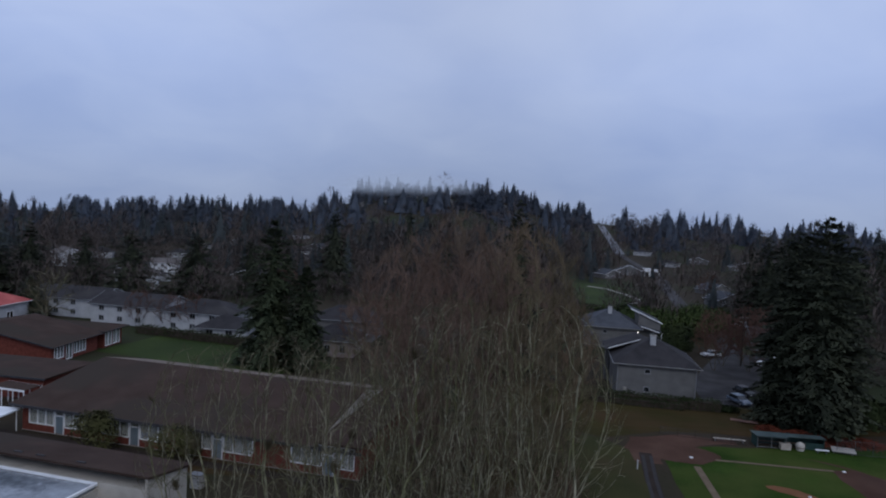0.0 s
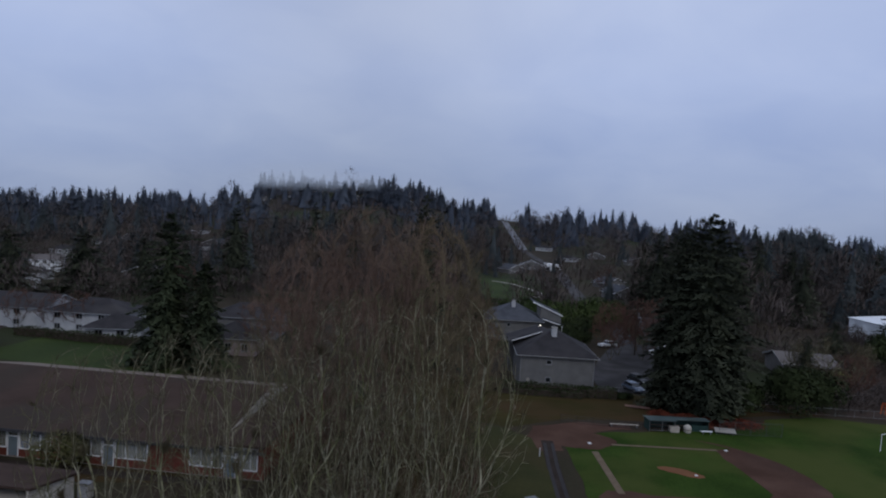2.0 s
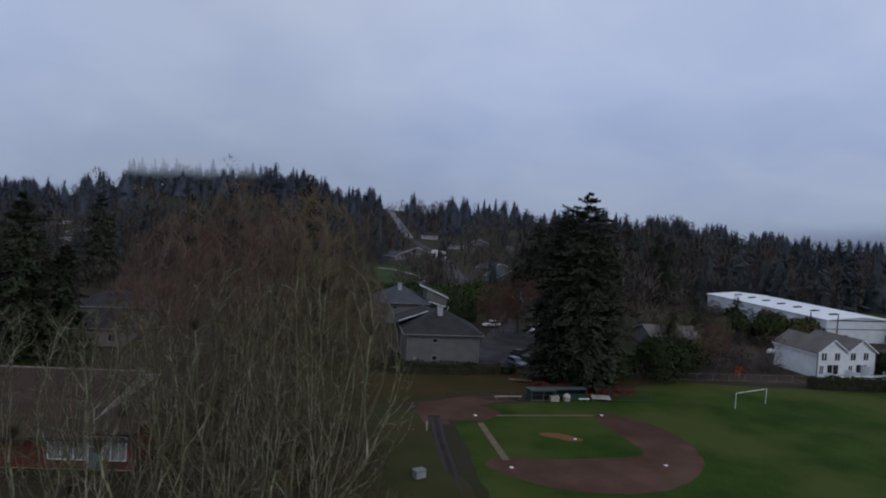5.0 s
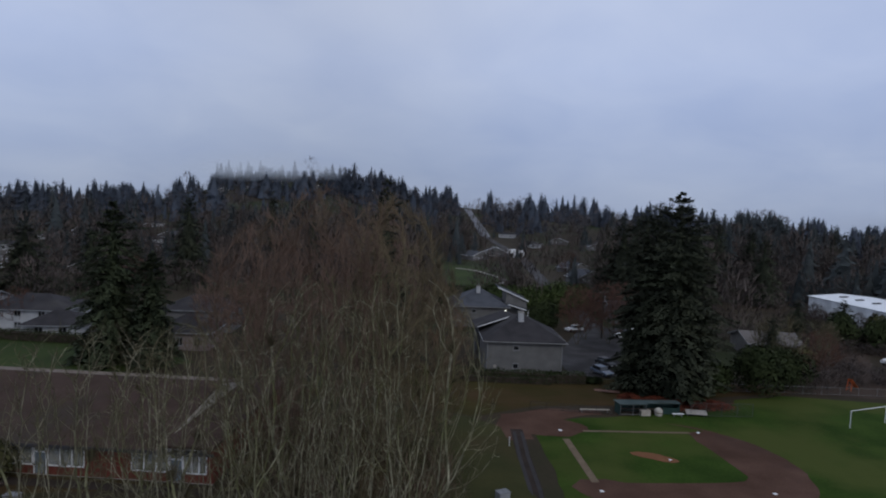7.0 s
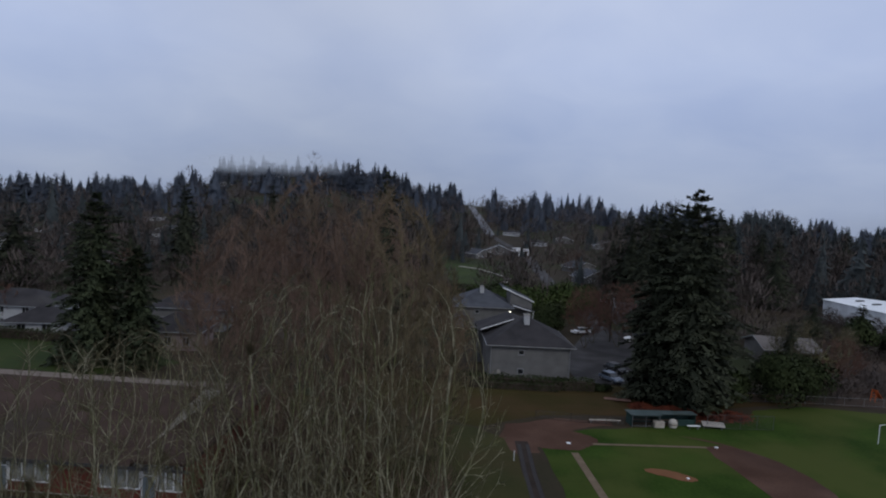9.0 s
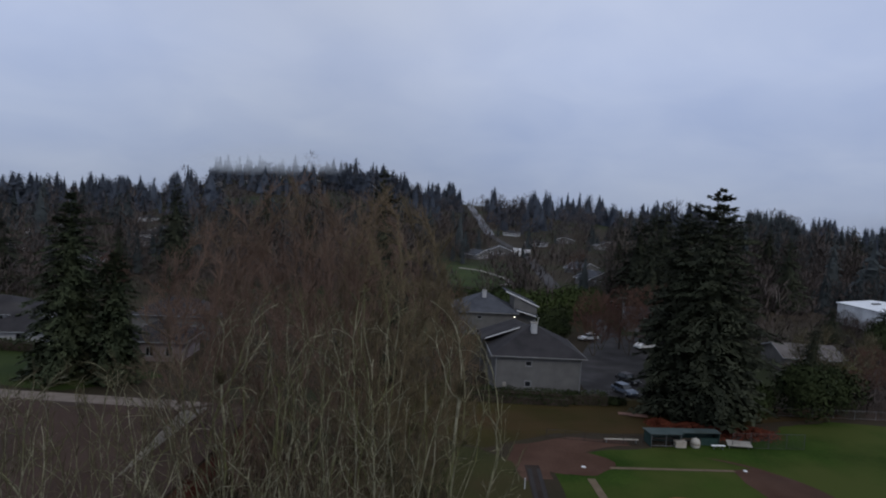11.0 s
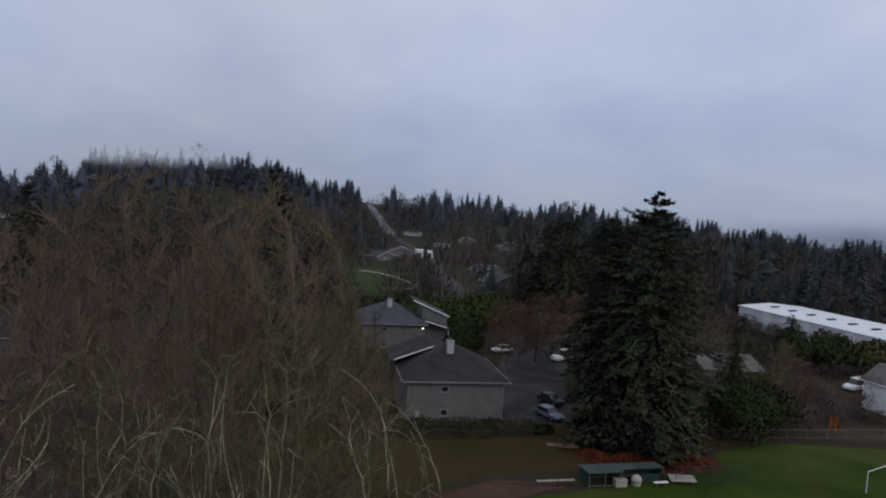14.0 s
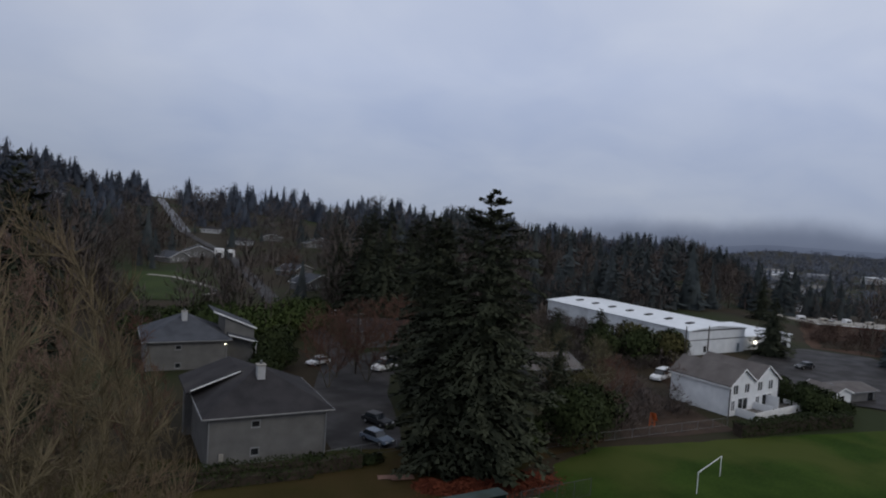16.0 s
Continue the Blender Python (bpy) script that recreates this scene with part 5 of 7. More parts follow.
            # dark sheet painted in for the unlit classroom
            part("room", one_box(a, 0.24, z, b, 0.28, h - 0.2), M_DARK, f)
    return t


school()
WIN2 = lambda xs, z=1.0, w=1.2, h=1.3, side="front", bars=1: [(side, x, z, x + w, z + h, bars) for x in xs]
# brick wings of the school
building("school_wing", -96.0, 100.8, 1.3, 0, 25.5, 13.0, 3.3, "red brick school wing with a brown roof and white framed windows", "gable", "y", 11, 1.0, M_BRICK, M_BROWNROOF,
         [("right", 0.8, 0.7, 3.2, 3.0, 2), ("right", 3.9, 0.1, 5.6, 3.0, 1), ("right", 6.0, 0.7, 9.4, 3.0, 3)], "school", trim=M_TRIM, back=M_BLIND)
building("school_wing", -91.5, 115.0, 1.3, 0, 21.5, 6.0, 3.6, "red brick school wing with a brown hipped roof and white panels", "hip", "x", 13, 1.0, M_BRICK, M_BROWNROOF,
         [("right", 0.5, 0.3, 2.5, 3.2, 1), ("right", 3.0, 0.3, 5.3, 3.2, 1)], "school", trim=M_TRIM, back=M_WHITE)
building("pavilion", -114.0, 130.0, 1.3, 0, 12.0, 9.0, 4.4, "small building with a faded red hipped roof", "hip", "x", 24, 0.6, M_PALESIDING, M_REDROOF, [("right", 2, 1, 4, 2.4, 1)], "pavilion")


def near_wing():
    t = thing("school_annex", -26.6, 56.4, 1.3, -10.5, "low school annex with cream walls and a ponded flat roof", "school")
    w = 34.0
    bm = bmesh.new()
    box(bm, -w, -5.6, -0.6, 0, 0, 3.3)
    box(bm, -w, -20, -0.6, -5.0, -5.604, 2.7)
    part("wall", bm, M_CREAM, t, "cream stucco wall")
    bm = bmesh.new()
    slab(bm, [(-w, -5.7, 4.55), (0.25, -5.7, 4.55), (0.25, 0.6, 3.55), (-w, 0.6, 3.55)], 0.22)
    part("roof", bm, M_BROWNROOF, t, "brown sloping roof")
    bm = bmesh.new()
    slab(bm, [(-0.25, -5.5, 4.33), (-0.02, -5.5, 4.33), (-0.02, -0.1, 3.45), (-0.25, -0.1, 3.45)], 1.4)
    part("gable", bm, M_CREAM, t)
    bm = bmesh.new()
    slab(bm, [(-w, -20, 3.0), (-5.2, -20, 3.0), (-5.2, -5.75, 3.0), (-w, -5.75, 3.0)], 0.28)
    part("flat_roof", bm, M_WETROOF, t, "flat roof with pale standing water")
    for a in ((-w, -5.72, 3.0, -5.0, -5.62, 3.28), (-5.2, -20, 3.0, -5.0, -5.73, 3.25)):
        part("parapet", one_box(*a, bevel=0.02), M_WHITE, t, "white metal parapet edge")
    for x in (-8.0, -12.5, -15.0):
        part("vent", one_box(x, -4.9, 4.3, x + 0.9, -4.7, 4.5), M_TRIM, t)
    return t


near_wing()


def covered_walk():
    t = thing("covered_walkway", -55.3, 65.8, 1.3, 90, "covered walkway with a pale flat metal roof", "walkway")
    part("roof", one_box(-5.5, -1.3, 2.5, 5.5, 1.3, 2.7, bevel=0.03), M_METALROOF, t)
    for x in (-5.0, -1.7, 1.6, 5.0):
        for y in (-1.1, 1.1):
            part("post", one_tube((x, y, -0.3), (x, y, 2.5), 0.06), M_WHITE, t)
    t = thing("entrance_canopy", -60.2, 79.2, 1.3, -9.9, "open entrance canopy with a white frame", "canopy")
    part("roof", one_box(-3.2, -1.4, 2.75, 2.4, 1.4, 2.9, bevel=0.03), M_BROWNROOF, t)
    for y in (-1.45, 1.42):
        part("beam", one_box(-3.2, y, 2.6, 2.4, y + 0.08, 2.86), M_WHITE, t)
    for x in (-3.0, -1.3, 0.5, 2.2):
        part("post", one_tube((x, -1.3, -0.3), (x, -1.3, 2.6), 0.07), M_WHITE, t)
        part("post", one_tube((x, 1.3, -0.3), (x, 1.3, 2.6), 0.07), M_WHITE, t)
    t = thing("school_link", -79.0, 84.0, 1.3, -4, "low brick link building with a flat brown roof", "school")
    bm = bmesh.new()
    wall_panel(bm, 20.0, -0.5, 2.95, [], pose(0, 0, 0))
    wall_panel(bm, 20.0, -0.5, 2.95, [], side_matrix("back", 20.0, 9.5))
    wall_panel(bm, 9.054, -0.5, 2.95, [], side_matrix("left", 20.0, 9.5) @ pose(0.223, 0, 0))
    wall_panel(bm, 9.054, -0.5, 2.95, [], side_matrix("right", 20.0, 9.5) @ pose(0.223, 0, 0))
    part("wall", bm, M_BRICK, t)
    part("roof", one_box(-0.5, -0.5, 2.95, 20.5, 10.0, 3.2, bevel=0.03), M_BROWNROOF, t)
    part("fascia", one_box(-0.55, -0.56, 2.9, 20.55, -0.505, 3.18), M_TRIM, t)
    t = thing("low_wall", -69.2, 98.3, 1.3, 2, "low white wall below the school wing windows", "wall")
    part("body", one_box(0, 0, -0.3, 4.3, 0.3, 1.1), M_WHITE, t)
    part("coping", one_box(-0.06, -0.06, 1.1, 4.36, 0.36, 1.18, bevel=0.02), M_CONCRETE, t)


covered_walk()
cabinet = thing("utility_cabinet", -27.0, 59.6, 1.3, -10, "pale grey utility cabinet on the grass by the school", "cabinet")
part("body", one_box(-0.6, -0.4, -0.1, 0.6, 0.4, 1.35, bevel=0.04), M_CONCRETE, cabinet)
part("lid", one_box(-0.65, -0.45, 1.35, 0.65, 0.45, 1.43, bevel=0.02), M_GALV, cabinet)
part("door", one_box(-0.5, -0.43, 0.1, 0.5, -0.404, 1.25), M_PALESIDING, cabinet)
part("handle", one_box(0.36, -0.47, 0.6, 0.41, -0.434, 0.8), M_TRIM, cabinet)

# apartments and houses behind the school
APT = "two storey white apartment block with a grey gabled roof"
two = WIN2((2, 6.5, 11), 0.5, 1.2, 1.1) + WIN2((2, 6.5, 11), 2.7, 1.2, 1.1)
building("apartment_block", -69.0, 135.2, 1.5, -6, 15.5, 11, 4.3, APT, "hip", "x", 21, 0.6, M_PALESIDING, M_GREYROOF, two, "apartments", "apartment blocks", trim=M_GREYTRIM)
building("apartment_block", -87.2, 138.6, 1.5, -6, 17.5, 11, 4.4, APT, "gable", "x", 20, 0.6, M_PALESIDING, M_GREYROOF, two, "apartments", "apartment blocks", trim=M_GREYTRIM)
building("apartment_block", -106.0, 144.5, 1.5, -6, 18.0, 11, 4.4, APT, "gable", "x", 20, 0.6, M_PALESIDING, M_GREYROOF, two, "apartments", "apartment blocks", trim=M_GREYTRIM)
building("bungalow", -58.2, 128.2, 1.4, 3, 10.5, 8.0, 2.7, "low house with white walls and a dark grey hipped roof", "hip", "x", 24, 0.7, M_PALESIDING, M_GREYROOF, WIN2((2, 6), 0.9, 1.4, 1.1), "house", trim=M_GREYTRIM)
building("house", -33.5, 120.6, 1.2, -4, 9.5, 9.0, 3.6, "grey roofed house with a dusky pink front wall", "hip", "x", 27, 0.6, M_PINKSIDING, M_GREYROOF, WIN2((1, 4, 7), 0.9, 1.1, 1.5), "house", trim=M_GREYTRIM)
building("house", -37.0, 137.0, 1.5, -4, 14.0, 10.0, 4.4, "house with grey walls and a grey hipped roof", "hip", "x", 24, 0.6, M_GREYSIDING, M_GREYROOF, WIN2((2, 6, 10), 1.0), "house", trim=M_GREYTRIM)

# the grey houses by the parking lot


def grey_house(x, y, z, rz, label, roofing, east_wing):
    t = building("grey_house", x, y, z, rz, 12.8, 13.0, 5.9, label, "hip", "x", 28, 0.65, M_GREYSIDING, roofing, [("front", 4.5, 0.9, 5.4, 1.8, 0), ("front", 4.5, 4.0, 5.4, 4.8, 0), ("right", 3, 1, 4.4, 2.2, 1), ("right", 8, 3.6, 9.4, 4.8, 1)], "house", "grey houses", chimney=(6.2, 4.6, 9.7), trim=M_GREYTRIM)
    part("gutter_lip", one_box(-0.65, -0.78, 5.48, 13.45, -0.755, 5.53), M_CONCRETE, t, "pale gutter edge")
    side = bmesh.new()
    if east_wing:
        # a lean-to wing with a clerestory strip and a lower porch roof
        slab(side, [(10.9, 3.4, 9.85), (18.3, 3.4, 6.75), (18.3, 11.5, 6.75), (10.9, 11.5, 9.85)], 0.2)
        part("wing_roof", side, roofing, t)
        b = bmesh.new()
        slab(b, [(10.9, 3.28, 9.92), (10.9, 3.39, 9.92), (18.4, 3.39, 6.8), (18.4, 3.28, 6.8)], 0.26)
        bmesh.ops.recalc_face_normals(b, faces=list(b.faces))
        part("rake_board", b, M_WHITE, t, "white rake board")
        b = bmesh.new()
        front = [(12.9, 3.7, -0.6), (18.0, 3.7, -0.6), (18.0, 3.7, 6.6), (12.9, 3.7, 8.75)]
        va, vb = [b.verts.new(p) for p in front], [b.verts.new((p[0], 11.2, p[2])) for p in front]
        b.faces.new(va)
        b.faces.new(vb[::-1])
        for i in range(4):
            b.faces.new((va[(i + 1) % 4], va[i], vb[i], vb[(i + 1) % 4]))
        bmesh.ops.recalc_face_normals(b, faces=list(b.faces))
        part("wing_wall", b, M_GREYSIDING, t)
        b = bmesh.new()
        slab(b, [(13.3, 2.0, 5.95), (18.3, 2.0, 4.55), (18.3, 3.65, 4.75), (13.3, 3.65, 6.15)], 0.16)
        part("porch_roof", b, roofing, t)
        b = bmesh.new()
        slab(b, [(13.3, 1.9, 6.0), (13.3, 1.99, 6.0), (18.4, 1.99, 4.6), (18.4, 1.9, 4.6)], 0.22)
        bmesh.ops.recalc_face_normals(b, faces=list(b.faces))
        part("rake_board", b, M_WHITE, t, "white rake board")
        part("post", one_box(18.05, 2.05, -0.6, 18.2, 2.2, 4.4), M_WHITE, t)
    else:
        # a rear wing whose gable edge rises above the main roof
        slab(side, [(-1.5, 7.0, 6.3), (4.4, 7.0, 8.45), (4.4, 15.0, 8.45), (-1.5, 15.0, 6.3)], 0.2)
        slab(side, [(4.41, 7.0, 8.45), (9.6, 7.0, 6.55), (9.6, 15.0, 6.55), (4.41, 15.0, 8.45)], 0.2)
        part("wing_roof", side, roofing, t)
        b = bmesh.new()
        slab(b, [(-1.0, 6.9, 6.56), (-1.0, 6.99, 6.56), (4.4, 6.99, 8.52), (4.4, 6.9, 8.52)], 0.13)
        bmesh.ops.recalc_face_normals(b, faces=list(b.faces))
        part("rake_board", b, M_WHITE, t, "white rake board")
        part("wing_wall", one_box(-0.9, 13.02, -0.6, 9.0, 14.6, 6.3), M_GREYSIDING, t)
        part("meter_box", one_box(1.2, -0.2, 0.6, 1.7, -0.004, 1.5, bevel=0.03), M_CONCRETE, t)
    for bx in (12.7, 0.1):
        part("downpipe", one_tube((bx, -0.1, -0.3), (bx, -0.1, 5.3), 0.05), M_GREYTRIM, t)
    return t


grey_house(23.25, 108.65, 0.7, -5.5, "two storey grey house with a charcoal hipped roof and chimney", M_GREYROOF, False)
grey_house(24.2, 154.5, -0.6, -5.5, "two storey grey house with a slate grey hipped roof and chimney", M_SLATEROOF, True)
lamp = thing("wall_lamp", 36.6, 153.2, 4.2, -5, "lit lamp under the eave of the grey house", "lamp")
part("bracket", one_box(-0.06, -0.05, 0.0, 0.06, 0.35, 0.08), M_TRIM, lamp)
part("globe", one_box(-0.08, -0.14, -0.12, 0.08, 0.04, 0.05, bevel=0.03), M_LAMP, lamp, "glowing lamp head")


M_DECK = material("weathered_deck_boards", (0.085, 0.078, 0.070), (0.14, 0.13, 0.118), 1.0, 0.85, 0.2)


def townhouse():
    w, d, h = 13.6, 11.0, 4.65
    t = thing("townhouse", 100.6, 100.1, 0.5, 1.0, "white twin gabled townhouse with a taupe roof and a white deck", "house")
    holes = []
    for g in (0.0, w / 2):
        holes += [(g + 0.8, 2.8, g + 2.1, 4.4), (g + 3.9, 2.8, g + 5.2, 4.4), (g + 0.5, 0.2, g + 1.5, 2.0), (g + 2.3, 0.12, g + 5.0, 2.15)]
    bm = bmesh.new()
    wall_panel(bm, w, -1.5, h, holes, pose(0, 0, 0))
    wall_panel(bm, w, -1.5, h, [], side_matrix("back", w, d))
    wall_panel(bm, d - 0.446, -1.5, h, [], side_matrix("left", w, d) @ pose(0.223, 0, 0))
    wall_panel(bm, d - 0.446, -1.5, h, [], side_matrix("right", w, d) @ pose(0.223, 0, 0))
    part("wall", bm, M_SIDING, t)
    for a, z, b, zz in holes:
        window(t, pose(0, 0, 0), a, z, b, zz, 1)
    part("floor", one_box(0.3, 0.3, -0.5, w - 0.3, d - 0.3, 0.0), M_DARK, t)
    for g in (0.0, w / 2):
        bm = bmesh.new()
        half, over, top = w / 4, 0.35, h + 2.25
        k = (top - h) / half
        a0, a1 = (g - over if g == 0 else g), (g + w / 2 + over if g > 0 else g + w / 2)
        z0, z1 = h - k * (g - a0), h - k * (a1 - g - w / 2)
        slab(bm, [(g + half, -over, top), (g + half, d + over, top), (a0, d + over, z0), (a0, -over, z0)], 0.2)
        slab(bm, [(a1, -over, z1), (a1, d + over, z1), (g + half, d + over, top), (g + half, -over, top)], 0.2)
        r = part("roof", bm, M_TAUPEROOF, t)
        for yy in (0.0, d - 0.2):
            bm = bmesh.new()
            a = [bm.verts.new(p) for p in ((g + 0.05, yy, h), (g + w / 2 - 0.05, yy, h), (g + half, yy, top - 0.22))]
            b = [bm.verts.new((v.co.x, yy + 0.2, v.co.z)) for v in a]
            bm.faces.new(a)
            bm.faces.new(b[::-1])
            for i in range(3):
                bm.faces.new((a[(i + 1) % 3], a[i], b[i], b[(i + 1) % 3]))
            bmesh.ops.recalc_face_normals(bm, faces=list(bm.faces))
            part("gable", bm, M_SIDING, t)
        for xa, za in ((a0, z0), (a1, z1)):
            bm = bmesh.new()
            slab(bm, [(xa, -over - 0.05, za + 0.02), (xa, -over - 0.004, za + 0.02), (g + half, -over - 0.004, top + 0.02), (g + half, -over - 0.05, top + 0.02)], 0.24)
            bmesh.ops.recalc_face_normals(bm, faces=list(bm.faces))
            part("rake_board", bm, M_WHITE, r)
    part("gutter", one_box(-0.5, -0.3, h - 0.62, -0.38, d + 0.3, h - 0.46), M_WHITE, t)
    part("downpipe", one_box(-0.16, -0.14, -1.2, -0.03, -0.01, h - 0.4), M_TRIM, t, "dark downpipe")
    part("downpipe", one_box(w + 0.03, -0.14, -1.2, w + 0.16, -0.01, h - 0.4), M_TRIM, t, "dark downpipe")
    # deck with a solid white parapet and a dividing wall
    deck = part("deck", one_box(2.0, -3.2, -1.0, w + 2.2, -0.02, 0.0), M_SIDING, t, "white deck")
    part("deck_boards", one_box(2.12, -3.18, 0.004, w + 2.08, -0.03, 0.05), M_DECK, deck, "dark weathered deck boards")
    part("parapet", one_box(2.0, -3.3, 0.0, w + 2.2, -3.2, 0.75), M_WHITE, deck)
    part("parapet", one_box(w + 2.1, -3.2, 0.0, w + 2.2, -0.02, 0.75), M_WHITE, deck)
    part("parapet", one_box(2.0, -3.2, 0.0, 2.1, -0.02, 0.75), M_WHITE, deck)
    part("divider", one_box(w / 2 - 0.05, -3.2, 0.0, w / 2 + 0.05, -0.02, 1.2), M_WHITE, deck)
    part("divider", one_box(w / 2 + 3.4, -2.2, 0.0, w / 2 + 3.5, -0.02, 2.1), M_WHITE, deck)
    return t


townhouse()


def warehouse():
    w, d, h = 20.8, 49.0, 5.9
    t = thing("warehouse", 135.2, 133.9, 0.0, -1.2, "long white sheet metal warehouse with skylights", "warehouse")
    bm = bmesh.new()
    wall_panel(bm, w, -2, h, [(5.5, 0.5, 6.6, 2.0), (18.0, 0.1, 19.0, 2.1)], pose(0, 0, 0))
    wall_panel(bm, w, -2, h, [], side_matrix("back", w, d))
    wall_panel(bm, d - 0.446, -2, h, [], side_matrix("left", w, d) @ pose(0.223, 0, 0))
    wall_panel(bm, d - 0.446, -2, h, [], side_matrix("right", w, d) @ pose(0.223, 0, 0))
    part("wall", bm, M_METALWALL, t)
    bm = bmesh.new()
    top = gable_roof(bm, w, d, h, 4.5, 0.3, 0.25, "y")
    r = part("roof", bm, M_METALROOF, t)
    for yy in (0.0, d - 0.25):
        bm = bmesh.new()
        a = [bm.verts.new(p) for p in ((0.05, yy, h), (w - 0.05, yy, h), (w / 2, yy, top - 0.25))]
        b = [bm.verts.new((v.co.x, yy + 0.25, v.co.z)) for v in a]
        bm.faces.new(a)
        bm.faces.new(b[::-1])
        for i in range(3):
            bm.faces.new((a[(i + 1) % 3], a[i], b[i], b[(i + 1) % 3]))
        bmesh.ops.recalc_face_normals(bm, faces=list(bm.faces))
        part("gable", bm, M_METALWALL, t)
    for i in range(7):
        y = 5 + i * 6.3
        z = h + math.tan(radians(4.5)) * 6.5
        part("skylight", one_box(-1.1, -0.55, 0.02, 1.1, 0.55, 0.25, bevel=0.05, m=pose(6.5, y, z, 0, -4.5, 0)), M_GREYROOF, r, "grey rooftop skylight")
    for x0, z0, x1, z1, ya, yb in ((-0.05, h - 0.35, w + 0.05, h - 0.1, -0.06, -0.004), (-0.05, h - 2.5, w + 0.05, h - 2.35, -0.06, -0.004)):
        part("trim_band", one_box(x0, ya, z0, x1, yb, z1), M_TRIM, t, "dark trim band")
    part("trim_band", one_box(-0.06, 0, h - 0.35, -0.004, d, h - 0.1), M_TRIM, t, "dark trim band")
    part("door", one_box(18.0, 0.05, 0.1, 19.0, 0.12, 2.1), M_DOOR, t)
    part("door", one_box(5.5, 0.05, 0.5, 6.6, 0.12, 2.0), M_DARK, t)
    a = thing("warehouse_annex", 157.2, 134.6, -0.9, -4, "low white warehouse annex with loading windows", "warehouse")
    bm = bmesh.new()
    wall_panel(bm, 19, -2, 4.0, [(6, 0.6, 10.5, 2.2), (12.5, 0.6, 17.5, 2.2)], pose(0, 0, 0))
    wall_panel(bm, 19, -2, 4.0, [], side_matrix("back", 19, 18))
    wall_panel(bm, 17.55, -2, 4.0, [], side_matrix("right", 19, 18) @ pose(0.223, 0, 0))
    wall_panel(bm, 17.55, -2, 4.0, [], side_matrix("left", 19, 18) @ pose(0.223, 0, 0))
    part("wall", bm, M_METALWALL, a)
    part("roof", one_box(-0.3, -0.3, 4.0, 19.3, 18.3, 4.25, bevel=0.05), M_METALROOF, a)
    for x in (6, 12.5):
        window(a, pose(0, 0, 0), x, 0.6, x + (4.5 if x == 6 else 5), 2.2, 3, M_TRIM)
    lamp = thing("wall_lamp", 161.0, 133.9, 1.9, -4, "lit lamp on the warehouse wall", "lamp")
    part("bracket", one_box(-0.1, -0.3, -0.05, 0.1, 0.45, 0.1), M_TRIM, lamp)
    part("globe", one_box(-0.28, -0.5, -0.3, 0.28, -0.1, 0.25, bevel=0.1), M_LAMP, lamp, "glowing lamp head")


warehouse()
building("shed", 124.8, 96.2, 0.0, -8, 4.2, 6.0, 2.5, "small white shed with a grey gabled roof and a dark door", "gable", "y", 20, 0.3, M_SIDING, M_TAUPEROOF, [("front", 1.5, 0.1, 2.5, 2.0, 0)], "shed")
building("garage", 130.2, 96.6, 0.0, -8, 7.6, 6.2, 2.1, "low grey garage with a taupe roof beside the shed", "gable", "x", 12, 0.4, M_GREYSIDING, M_TAUPEROOF, [("front", 5.2, 0.05, 7.0, 1.9, 0)], "garage", trim=M_GREYTRIM)
building("low_hall", 81.5, 126.0, 0.2, -12, 10.5, 11.0, 2.8, "low building with a grey brown roof behind the firs", "gable", "x", 16, 0.5, M_GREYSIDING, M_TAUPEROOF, WIN2((2, 6), 0.8), "house", trim=M_GREYTRIM)
building("low_hall", 66.0, 162.0, 0.3, -12, 15.0, 10.0, 3.4, "low grey roofed building among trees", "gable", "x", 18, 0.5, M_GREYSIDING, M_GREYROOF, WIN2((2, 7, 11), 0.8), "house", trim=M_GREYTRIM)
building("flat_roofed_shop", 241.0, 178.0, -7.0, -42, 55.0, 14.0, 4.2, "long low brick building with a pale flat roof", "hip", "x", 1.5, 0.2, M_BRICK, M_CONCRETE, WIN2((6, 16, 26), 1.0, 4, 2.2), "shop")
for i in range(6):
    u = thing("roof_unit", 241.0 + (6 + 8 * i) * math.cos(radians(-42)) + 5, 178.0 + (6 + 8 * i) * math.sin(radians(-42)) + 6, -2.6, -40 + 7 * i, "pale rooftop air handling unit", "roof unit", "roof units on the shop")
    part("casing", one_box(-1.2 - 0.2 * (i % 3), -1, 0, 1.2, 1, 1.1 + 0.3 * (i % 2), bevel=0.05), M_WHITE if i % 2 else M_CREAM, u)
    part("grille", one_box(-0.8, -1.04, 0.2, 0.8, -1.003, 0.8), M_TRIM, u)

# houses on the slope
SLOPE = [building("slope_house", 0, 0, -400, 0, 11 + i, 8.5, 3.0 + 2.4 * (i % 2), lab, "gable" if i % 3 else "hip", "x" if i % 2 else "y", 24, 0.5, wl_, rf, WIN2((1.5, 4.5, 7.5), 0.9, 1.3, 1.3) + (WIN2((1.5, 4.5, 7.5), 3.5, 1.3, 1.3) if i % 2 else []), "house", "houses on the slope")
         for i, (lab, wl_, rf) in enumerate((("pale house with a grey roof on the slope", M_PALESIDING, M_GREYROOF), ("white two storey house with a dark roof on the slope", M_SIDING, M_TAUPEROOF), ("grey house with a slate roof on the slope", M_GREYSIDING, M_SLATEROOF)))]
rnd = random.Random(31)
spare = list(SLOPE)  # the first of each kind is moved into place, the rest are copies
